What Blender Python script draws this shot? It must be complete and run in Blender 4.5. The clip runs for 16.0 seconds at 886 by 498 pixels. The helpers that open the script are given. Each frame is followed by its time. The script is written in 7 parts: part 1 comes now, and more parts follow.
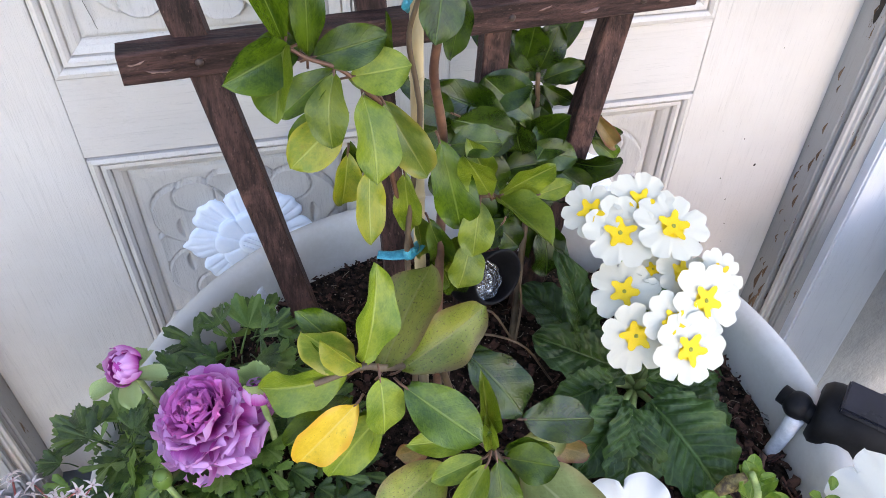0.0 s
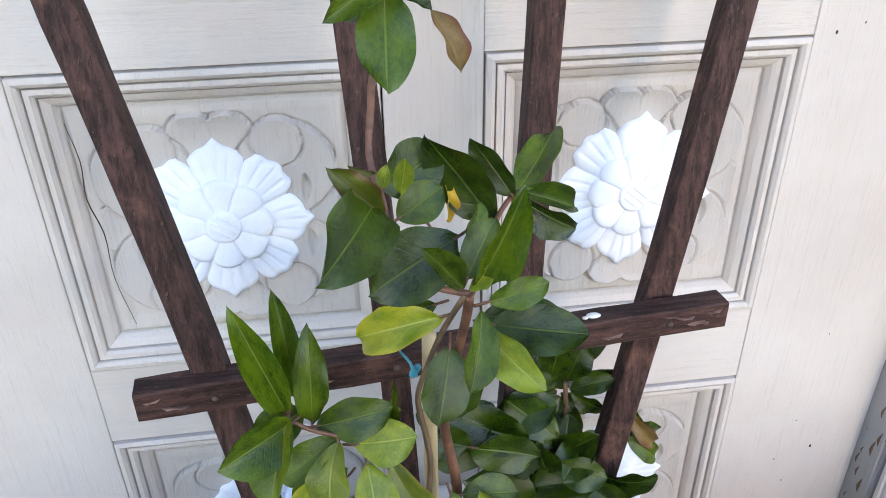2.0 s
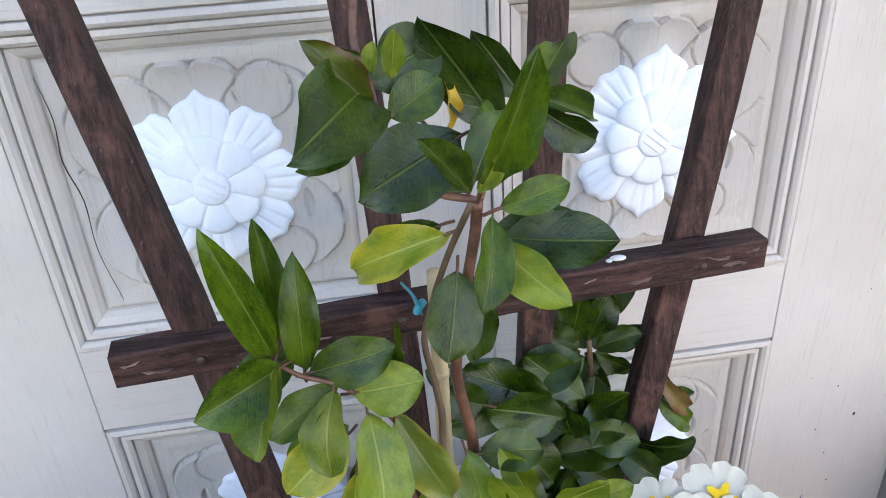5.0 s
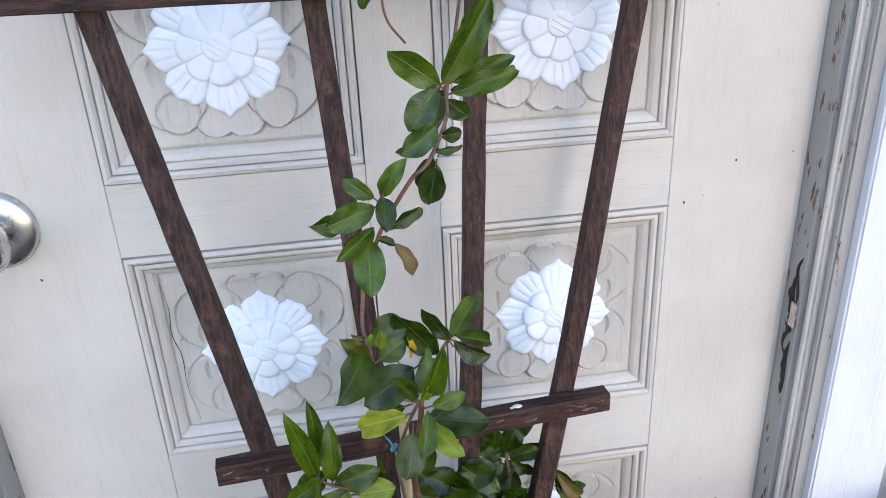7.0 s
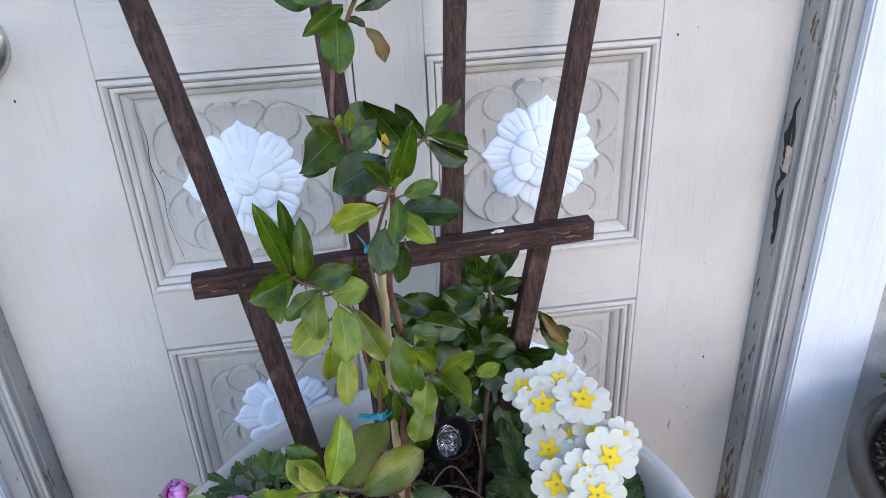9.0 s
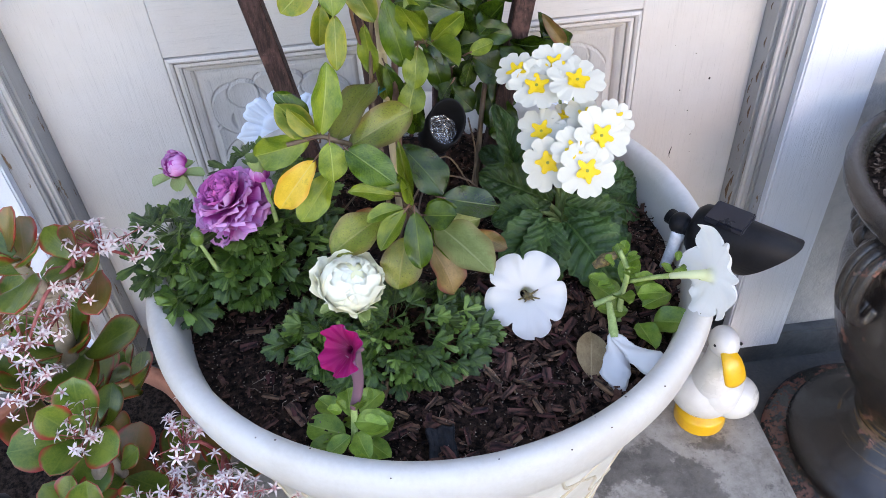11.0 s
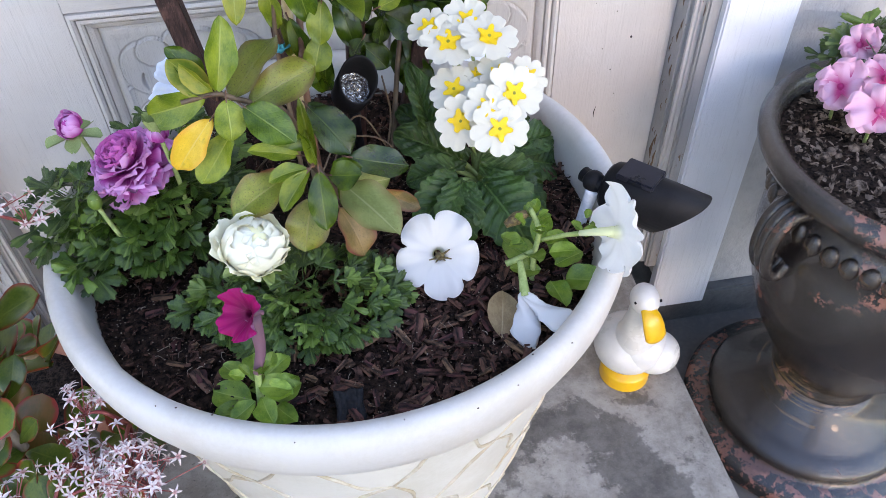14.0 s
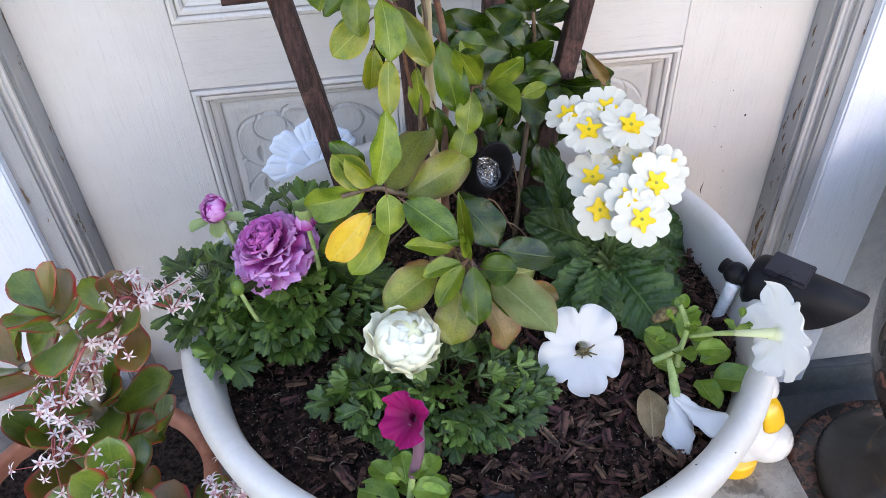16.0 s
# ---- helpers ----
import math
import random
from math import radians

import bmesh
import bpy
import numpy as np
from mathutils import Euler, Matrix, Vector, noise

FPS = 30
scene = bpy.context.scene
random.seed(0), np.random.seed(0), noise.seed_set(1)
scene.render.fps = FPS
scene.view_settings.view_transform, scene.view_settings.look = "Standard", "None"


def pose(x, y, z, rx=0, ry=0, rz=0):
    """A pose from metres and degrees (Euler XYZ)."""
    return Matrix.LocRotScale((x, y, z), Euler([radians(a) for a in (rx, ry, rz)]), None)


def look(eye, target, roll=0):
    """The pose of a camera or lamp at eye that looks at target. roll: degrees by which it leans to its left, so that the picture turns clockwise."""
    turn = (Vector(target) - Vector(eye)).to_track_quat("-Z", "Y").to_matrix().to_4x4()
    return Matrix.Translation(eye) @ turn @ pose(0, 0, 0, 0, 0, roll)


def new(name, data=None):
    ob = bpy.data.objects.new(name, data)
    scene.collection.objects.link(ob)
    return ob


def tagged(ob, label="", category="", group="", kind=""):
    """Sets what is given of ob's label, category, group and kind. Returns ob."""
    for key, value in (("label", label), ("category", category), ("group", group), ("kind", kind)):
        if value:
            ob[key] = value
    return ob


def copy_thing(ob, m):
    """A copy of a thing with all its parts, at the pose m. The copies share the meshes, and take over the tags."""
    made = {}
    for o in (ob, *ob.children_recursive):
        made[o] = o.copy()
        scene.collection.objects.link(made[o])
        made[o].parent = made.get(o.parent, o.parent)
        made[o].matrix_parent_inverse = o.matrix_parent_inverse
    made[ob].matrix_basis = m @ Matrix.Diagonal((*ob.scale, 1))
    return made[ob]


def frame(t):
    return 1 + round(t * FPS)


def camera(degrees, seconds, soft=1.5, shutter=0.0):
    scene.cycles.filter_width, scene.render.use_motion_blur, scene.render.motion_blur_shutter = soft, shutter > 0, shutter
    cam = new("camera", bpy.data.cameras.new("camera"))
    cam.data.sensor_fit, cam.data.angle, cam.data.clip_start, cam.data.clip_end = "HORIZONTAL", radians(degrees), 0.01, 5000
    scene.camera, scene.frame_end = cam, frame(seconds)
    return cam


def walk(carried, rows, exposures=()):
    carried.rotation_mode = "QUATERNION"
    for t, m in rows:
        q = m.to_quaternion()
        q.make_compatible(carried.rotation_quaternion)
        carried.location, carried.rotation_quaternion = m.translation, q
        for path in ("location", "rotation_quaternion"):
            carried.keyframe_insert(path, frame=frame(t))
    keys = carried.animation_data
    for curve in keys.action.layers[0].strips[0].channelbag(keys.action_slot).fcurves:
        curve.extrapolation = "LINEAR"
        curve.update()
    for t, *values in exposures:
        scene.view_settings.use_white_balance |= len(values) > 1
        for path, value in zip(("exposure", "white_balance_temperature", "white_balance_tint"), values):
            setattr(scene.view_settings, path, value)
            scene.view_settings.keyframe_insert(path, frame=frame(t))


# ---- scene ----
cam = camera(60.3, 16.0, 0.85)
SKY, SUN = 0.68, 0.48
EXPO = [(0, 0.30, 7550, 23), (1, 0.16, 7600, 20), (1.5, 0.14, 7550, 20), (3.5, -0.07, 7350, 20), (4.5, -0.04, 7300, 20), (7, -0.12, 7250, 20),
        (8, -0.28, 7100, 20), (8.5, -0.32, 7000, 19), (9, -0.22, 6880, 20), (10, 0.05, 7180, 22), (12.5, 0.16, 7350, 25), (16, 0.14, 7380, 23)]
PATH = [
    (0, (-0.104, -0.592, 0.912), (0.227, 0.816, -0.469), 1.3),
    (0.5, (-0.077, -0.557, 0.931), (0.213, 0.946, -0.356), 1.0),
    (1, (-0.069, -0.537, 0.948), (0.186, 1.045, -0.249), 0.5),
    (1.5, (-0.067, -0.532, 0.964), (0.166, 1.113, -0.15), -0.0),
    (2, (-0.067, -0.533, 0.978), (0.167, 1.186, -0.017), -0.8),
    (2.5, (-0.066, -0.54, 0.986), (0.18, 1.246, 0.121), -1.5),
    (3, (-0.065, -0.546, 0.996), (0.197, 1.303, 0.28), -2.1),
    (3.5, (-0.061, -0.545, 0.998), (0.219, 1.343, 0.4), -2.9),
    (4, (-0.063, -0.533, 0.971), (0.203, 1.332, 0.299), -3.4),
    (4.5, (-0.065, -0.513, 0.923), (0.161, 1.271, 0.049), -3.5),
    (4.7, (-0.062, -0.505, 0.912), (0.142, 1.240, -0.062), -3.6),
    (6.8, (-0.067, -0.719, 1.119), (0.186, 1.062, 0.244), -3.2),
    (7, (-0.06, -0.741, 1.14), (0.179, 1.067, 0.319), -2.7),
    (7.5, (-0.047, -0.789, 1.153), (0.171, 1.067, 0.441), -2.3),
    (8, (-0.037, -0.806, 1.163), (0.177, 1.06, 0.475), -2.2),
    (8.5, (-0.032, -0.798, 1.129), (0.188, 1.025, 0.337), -2.1),
    (9, (-0.042, -0.779, 1.03), (0.156, 0.963, 0.069), -2.7),
    (9.5, (-0.043, -0.784, 0.968), (0.113, 0.885, -0.123), -3.6),
    (10, (-0.041, -0.808, 0.927), (0.076, 0.788, -0.274), -4.1),
    (10.2, (-0.039, -0.822, 0.921), (0.065, 0.746, -0.317), -4.2),
    (12.3, (-0.026, -0.862, 0.925), (0.091, 0.546, -0.491), -4.1),
    (12.5, (-0.026, -0.86, 0.924), (0.11, 0.54, -0.497), -3.8),
    (13, (-0.02, -0.859, 0.923), (0.159, 0.527, -0.507), -2.9),
    (13.5, (-0.002, -0.855, 0.913), (0.207, 0.528, -0.516), -2.1),
    (14, (0.002, -0.853, 0.911), (0.218, 0.546, -0.502), -1.6),
    (14.5, (-0.017, -0.842, 0.931), (0.184, 0.591, -0.449), -1.7),
    (15, (-0.039, -0.837, 0.946), (0.138, 0.635, -0.397), -2.1),
    (15.5, (-0.053, -0.833, 0.95), (0.102, 0.662, -0.37), -2.2),
    (16, (-0.081, -0.803, 0.932), (0.054, 0.691, -0.392), -2.7),
]
walk(cam, [(t, look(eye, target, roll)) for t, eye, target, roll in PATH], EXPO)

# ---- world and light ----
world = bpy.data.worlds.new("sky")
scene.world = world
world.use_nodes = True
wn = world.node_tree
sky = wn.nodes.new("ShaderNodeTexSky")
sky.sky_type = 'NISHITA'
sky.sun_disc = False
sky.sun_elevation, sky.sun_rotation = radians(22), radians(168)
sky.dust_density, sky.ozone_density = 0.15, 1.2
wn.links.new(sky.outputs[0], wn.nodes["Background"].inputs[0])
wn.nodes["Background"].inputs[1].default_value = SKY
sun_data = bpy.data.lights.new("sun", 'SUN')
sun_data.energy, sun_data.angle, sun_data.color = SUN, radians(9), (1.0, 0.74, 0.48)
sun = new("sun", sun_data)
sun.matrix_basis = look((0.47, -2.2, 1.2), (0, 0, 0.4))

# ---- mesh helpers ----
WORLD = {}


def thing(name, loc, label, category, group="", kind=""):
    ob = new(name)
    ob.location = loc
    ob.empty_display_size = 0.02
    WORLD[ob] = Matrix.Translation(loc)
    return tagged(ob, label, category, group, kind)


def part(name, me, parent, m=None, label=""):
    ob = new(name, me)
    m = m or Matrix()
    ob.parent = parent
    ob.matrix_parent_inverse = WORLD[parent].inverted()
    ob.matrix_basis = m
    WORLD[ob] = m
    return tagged(ob, label)


def mesh(name, verts, faces, mats, smooth=True, uv=None, slots=None):
    me = bpy.data.meshes.new(name)
    me.from_pydata([tuple(v) for v in verts], [], faces)
    for m in mats if isinstance(mats, (list, tuple)) else [mats]:
        me.materials.append(m)
    if smooth:
        me.polygons.foreach_set("use_smooth", [True] * len(me.polygons))
    if slots:
        me.polygons.foreach_set("material_index", slots)
    if uv:
        layer = me.uv_layers.new(name="UVMap")
        idx = np.zeros(len(me.loops), dtype=np.int32)
        me.loops.foreach_get("vertex_index", idx)
        layer.data.foreach_set("uv", np.array(uv, dtype=np.float32)[idx].ravel())
    me.update()
    return me


def join(*pieces):
    """Several (verts, faces) as one."""
    V, F = [], []
    for v, f in pieces:
        k = len(V)
        V += [tuple(p) for p in v]
        F += [tuple(i + k for i in q) for q in f]
    return V, F


def sheet(fn, nu, nv, wrap=False):
    """fn(u, v) over a grid; wrap closes it in u. Gives verts, faces, uv."""
    V, UV, F = [], [], []
    for j in range(nv + 1):
        for i in range(nu + (0 if wrap else 1)):
            V.append(fn(i / nu, j / nv))
            UV.append((i / nu, j / nv))
    w = nu if wrap else nu + 1
    for j in range(nv):
        for i in range(nu):
            a, b = j * w + i, j * w + (i + 1) % w
            F.append((a, b, b + w, a + w))
    return V, F, UV


def lathe(profile, n=72, centre=(0, 0)):
    V, F = [], []
    for r, z in profile:
        for i in range(n):
            a = 2 * math.pi * i / n
            V.append((centre[0] + r * math.cos(a), centre[1] + r * math.sin(a), z))
    for j in range(len(profile) - 1):
        for i in range(n):
            a, b = j * n + i, j * n + (i + 1) % n
            F.append((a, b, b + n, a + n))
    F.append(tuple(reversed(range(n))))
    F.append(tuple((len(profile) - 1) * n + i for i in range(n)))
    return V, F


def spline(pts, per=6):
    P = [Vector(p) for p in pts]
    P = [P[0] * 2 - P[1]] + P + [P[-1] * 2 - P[-2]]
    out = []
    for k in range(1, len(P) - 2):
        for s in range(per):
            t = s / per
            a, b, c, d = P[k - 1], P[k], P[k + 1], P[k + 2]
            out.append(0.5 * ((2 * b) + (c - a) * t + (2 * a - 5 * b + 4 * c - d) * t * t + (3 * b - a - 3 * c + d) * t ** 3))
    out.append(P[-2])
    return out


def tube(pts, radii, n=8, per=5, squash=None):
    """A round rod along a smooth line, capped. radii: one number, or a list spread along it. squash: (across, up) factors."""
    L = spline(pts, per)
    radii = radii if isinstance(radii, (list, tuple)) else [radii, radii]
    V, F = [], []
    side = None
    for k, p in enumerate(L):
        d = (L[min(k + 1, len(L) - 1)] - L[max(k - 1, 0)]).normalized()
        if side is None:
            side = d.orthogonal().normalized()
            if abs(d.z) < 0.99:
                side = d.cross(Vector((0, 0, 1))).normalized()
        side = (side - d * side.dot(d)).normalized()
        up = side.cross(d)
        x = k / (len(L) - 1) * (len(radii) - 1)
        i = min(int(x), len(radii) - 2)
        r = radii[i] + (radii[i + 1] - radii[i]) * (x - i)
        sx, sy = squash or (1, 1)
        for j in range(n):
            a = 2 * math.pi * j / n
            V.append(p + side * (math.cos(a) * r * sx) + up * (math.sin(a) * r * sy))
    for k in range(len(L) - 1):
        for j in range(n):
            a, b = k * n + j, k * n + (j + 1) % n
            F.append((a, b, b + n, a + n))
    F.append(tuple(reversed(range(n))))
    F.append(tuple((len(L) - 1) * n + j for j in range(n)))
    return V, F


def ball(c, r, n=12, m=8):
    """An ellipsoid; r: one radius or three."""
    r = r if isinstance(r, (list, tuple)) else (r, r, r)
    V = [(c[0], c[1], c[2] - r[2])]
    for j in range(1, m):
        p = math.pi * j / m
        for i in range(n):
            a = 2 * math.pi * i / n
            V.append((c[0] + r[0] * math.sin(p) * math.cos(a), c[1] + r[1] * math.sin(p) * math.sin(a), c[2] - r[2] * math.cos(p)))
    V.append((c[0], c[1], c[2] + r[2]))
    F = [(0, 1 + (i + 1) % n, 1 + i) for i in range(n)]
    for j in range(m - 2):
        for i in range(n):
            a, b = 1 + j * n + i, 1 + j * n + (i + 1) % n
            F.append((a, b, b + n, a + n))
    k = 1 + (m - 2) * n
    F += [(k + i, k + (i + 1) % n, len(V) - 1) for i in range(n)]
    return V, F


def box(x0, x1, y0, y1, z0, z1, bevel=0.0015, segments=2):
    bm = bmesh.new()
    bmesh.ops.create_cube(bm, size=1)
    for v in bm.verts:
        v.co = ((x0 + x1) / 2 + v.co.x * (x1 - x0), (y0 + y1) / 2 + v.co.y * (y1 - y0), (z0 + z1) / 2 + v.co.z * (z1 - z0))
    if bevel:
        bmesh.ops.bevel(bm, geom=list(bm.edges), offset=bevel, segments=segments, affect='EDGES')
    bm.verts.index_update()
    V, F = [tuple(v.co) for v in bm.verts], [tuple(v.index for v in f.verts) for f in bm.faces]
    bm.free()
    return V, F


def frame_on(p, along, normal):
    """A pose at p with y along one way and z near the other."""
    y = Vector(along).normalized()
    z = Vector(normal)
    z = z - y * z.dot(y)
    z = z.normalized() if z.length > 1e-4 else y.orthogonal().normalized()
    x = y.cross(z)
    return Matrix(((x.x, y.x, z.x, p[0]), (x.y, y.y, z.y, p[1]), (x.z, y.z, z.z, p[2]), (0, 0, 0, 1)))


# ---- materials ----
class Nodes:
    def __init__(self, name):
        self.mat = bpy.data.materials.new(name)
        self.mat.use_nodes = True
        self.tree = self.mat.node_tree
        self.bsdf = self.tree.nodes["Principled BSDF"]

    def add(self, kind, **values):
        n = self.tree.nodes.new(kind)
        for k, v in values.items():
            n.inputs[k.replace("_", " ")].default_value = v
        return n

    def link(self, a, b):
        self.tree.links.new(a, b)

    def coords(self, which="Object", scale=(1, 1, 1)):
        tc = self.tree.nodes.new("ShaderNodeTexCoord")
        mp = self.tree.nodes.new("ShaderNodeMapping")
        mp.inputs["Scale"].default_value = scale
        self.link(tc.outputs[which], mp.inputs[0])
        return mp.outputs[0]

    def noise(self, vec, scale, detail=5, rough=0.6):
        n = self.add("ShaderNodeTexNoise", Scale=scale, Detail=detail, Roughness=rough)
        if vec is not None:
            self.link(vec, n.inputs["Vector"])
        return n.outputs["Fac"]

    def ramp(self, fac, lo, hi):
        n = self.tree.nodes.new("ShaderNodeMapRange")
        n.interpolation_type = 'SMOOTHSTEP'
        n.inputs[1].default_value, n.inputs[2].default_value = lo, hi
        self.link(fac, n.inputs[0])
        return n.outputs[0]

    def math(self, op, a, b=None):
        n = self.tree.nodes.new("ShaderNodeMath")
        n.operation = op
        for i, v in ((0, a), (1, b)):
            if v is None:
                continue
            if isinstance(v, (int, float)):
                n.inputs[i].default_value = v
            else:
                self.link(v, n.inputs[i])
        return n.outputs[0]

    def mix(self, fac, a, b):
        n = self.tree.nodes.new("ShaderNodeMix")
        n.data_type = 'RGBA'
        for sock, v in ((0, fac), (6, a), (7, b)):
            if isinstance(v, (int, float)):
                n.inputs[sock].default_value = v
            elif isinstance(v, (tuple, list)):
                n.inputs[sock].default_value = (*v, 1)
            else:
                self.link(v, n.inputs[sock])
        return n.outputs[2]

    def bump(self, height, strength, distance=0.001, into=None):
        n = self.add("ShaderNodeBump", Strength=strength, Distance=distance)
        self.link(height, n.inputs["Height"])
        if into is not None:
            self.link(into, n.inputs["Normal"])
        return n.outputs[0]

    def finish(self, colour, rough=0.5, normal=None, metal=0.0, spec=0.5, thin=0.0, coat=0.0):
        b = self.bsdf
        if isinstance(colour, (tuple, list)):
            b.inputs["Base Color"].default_value = (*colour, 1)
        else:
            self.link(colour, b.inputs["Base Color"])
        for sock, v in (("Roughness", rough), ("Metallic", metal)):
            if isinstance(v, (int, float)):
                b.inputs[sock].default_value = v
            else:
                self.link(v, b.inputs[sock])
        b.inputs["Specular IOR Level"].default_value = spec
        b.inputs["Coat Weight"].default_value = coat
        if normal is not None:
            self.link(normal, b.inputs["Normal"])
        if thin:
            out = self.tree.nodes["Material Output"]
            tr = self.add("ShaderNodeBsdfTranslucent")
            if isinstance(colour, (tuple, list)):
                tr.inputs[0].default_value = (*colour, 1)
            else:
                self.link(colour, tr.inputs[0])
            mx = self.add("ShaderNodeMixShader", Fac=thin)
            self.link(b.outputs[0], mx.inputs[1])
            self.link(tr.outputs[0], mx.inputs[2])
            self.link(mx.outputs[0], out.inputs[0])
        return self.mat


def plain(name, c1, c2, scale=20.0, rough=0.5, bump=0.2, fine=200.0, stretch=(1, 1, 1), metal=0.0, spec=0.5, thin=0.0, coat=0.0, vary=0.0, depth=0.0006):
    """A surface of two tones in large soft patches, with fine grain."""
    n = Nodes(name)
    vec = n.coords("Object", stretch)
    big, small = n.noise(vec, scale, 4), n.noise(vec, fine, 3, 0.7)
    fac = n.ramp(n.math('ADD', n.math('MULTIPLY', big, 0.75), n.math('MULTIPLY', small, 0.25)), 0.36, 0.64)
    col = n.mix(fac, c1, c2)
    if vary:
        info = n.tree.nodes.new("ShaderNodeObjectInfo")
        hsv = n.add("ShaderNodeHueSaturation")
        n.link(n.math('ADD', n.math('MULTIPLY', info.outputs["Random"], vary), 1 - vary / 2), hsv.inputs["Value"])
        n.link(n.math('ADD', n.math('MULTIPLY', info.outputs["Random"], vary * 0.06), 0.5 - vary * 0.03), hsv.inputs["Hue"])
        n.link(col, hsv.inputs["Color"])
        col = hsv.outputs[0]
    r = n.math('ADD', n.math('MULTIPLY', big, 0.25), rough - 0.125)
    nor = n.bump(small, bump, depth) if bump else None
    return n.finish(col, r, nor, metal, spec, thin, coat)


def painted_wood(name, tone, tone2, grain=(260, 260, 7), chips=0.0, under=(0.16, 0.1, 0.06)):
    """Old brushed paint over wood: grain runs along the small factor of grain."""
    n = Nodes(name)
    vec = n.coords("Object", grain)
    lines = n.noise(vec, 1.0, 6, 0.65)
    o = n.coords("Object")
    clouds = n.noise(o, 5.0, 4)
    dirt = n.noise(o, 60.0, 5, 0.7)
    col = n.mix(n.ramp(clouds, 0.3, 0.7), tone, tone2)
    col = n.mix(n.math('MULTIPLY', n.ramp(lines, 0.54, 0.74), 0.28), col, tuple(c * 0.6 for c in tone))
    pores = n.noise(n.coords("Object", tuple(2.1 * g for g in grain[:2]) + (4.0 * grain[2],) if grain[2] < grain[0] else (4.0 * grain[0], 2.1 * grain[1], 2.1 * grain[2])), 1.0, 4, 0.75)
    col = n.mix(n.math('MULTIPLY', n.ramp(pores, 0.57, 0.70), 0.30), col, tuple(c * 0.5 for c in tone))
    col = n.mix(n.math('MULTIPLY', n.ramp(dirt, 0.72, 0.8), 0.5), col, (0.12, 0.1, 0.085))
    h = n.math('SUBTRACT', n.math('ADD', n.math('MULTIPLY', lines, 1.0), n.math('MULTIPLY', dirt, 0.25)), n.math('MULTIPLY', pores, 0.9))
    if chips:
        flake = n.noise(n.coords("Object", (70, 70, 16)), 1.0, 6, 0.7)
        mask = n.ramp(flake, 0.72 - chips, 0.73 - chips)
        col = n.mix(mask, col, under)
        h = n.math('SUBTRACT', h, n.math('MULTIPLY', mask, 1.2))
    return n.finish(col, 0.6, n.bump(h, 0.6, 0.0011), spec=0.22)


def leaf_mat(name, dark, light, rib, edge=None, spots=0.0, gloss=0.3, thin=0.18, veins=9.0, relief=0.3, net=0.07, rim=(0.95, 1.4)):
    """A leaf: midrib and side veins from the leaf's own across / along, mottling, and a tint along its rim."""
    n = Nodes(name)
    uv = n.tree.nodes.new("ShaderNodeTexCoord")
    sep = n.tree.nodes.new("ShaderNodeSeparateXYZ")
    n.link(uv.outputs["UV"], sep.inputs[0])
    info = n.tree.nodes.new("ShaderNodeObjectInfo")
    across = n.math('ABSOLUTE', n.math('SUBTRACT', n.math('MULTIPLY', sep.outputs[0], 2.0), 1.0))
    shift = n.tree.nodes.new("ShaderNodeVectorMath")
    n.link(uv.outputs["Object"], shift.inputs[0])
    n.link(n.math('MULTIPLY', info.outputs["Random"], 37.0), shift.inputs[1])
    big, small = n.noise(shift.outputs[0], 2.3, 4), n.noise(shift.outputs[0], 24.0, 4, 0.7)
    col = n.mix(n.ramp(n.math('ADD', n.math('MULTIPLY', big, 0.7), n.math('MULTIPLY', small, 0.3)), 0.35, 0.65), dark, light)
    if edge:
        band = n.ramp(n.math('ADD', across, n.math('MULTIPLY', big, 0.7)), *rim)
        col = n.mix(band, col, edge)
    phase = n.math('SUBTRACT', n.math('MULTIPLY', sep.outputs[1], veins), n.math('MULTIPLY', across, 2.6))
    vein = n.ramp(n.math('ABSOLUTE', n.math('SUBTRACT', n.math('FRACT', phase), 0.5)), 0.0, 0.12)
    col = n.mix(n.math('MULTIPLY', n.math('SUBTRACT', 1.0, vein), net), col, rib)
    mid = n.math('SUBTRACT', 1.0, n.ramp(across, 0.015, 0.07))
    col = n.mix(n.math('MULTIPLY', mid, 0.65), col, rib)
    if spots:
        dots = n.ramp(n.noise(shift.outputs[0], 44.0, 2, 0.5), 0.73 - spots, 0.77 - spots)
        col = n.mix(n.math('MULTIPLY', dots, 0.7), col, (0.07, 0.035, 0.012))
        blotch = n.ramp(n.noise(shift.outputs[0], 5.0, 3, 0.6), 0.60, 0.78)
        col = n.mix(n.math('MULTIPLY', blotch, 0.35), col, (0.16, 0.10, 0.02))
    hsv = n.add("ShaderNodeHueSaturation")
    n.link(n.math('ADD', n.math('MULTIPLY', info.outputs["Random"], 0.45), 0.72), hsv.inputs["Value"])
    n.link(col, hsv.inputs["Color"])
    h = n.math('SUBTRACT', n.math('MULTIPLY', vein, 0.14), n.math('MULTIPLY', mid, 0.9))
    h = n.math('ADD', h, n.math('MULTIPLY', small, 0.6))
    return n.finish(hsv.outputs[0], gloss, n.bump(h, relief, 0.0012), spec=0.5, thin=thin)


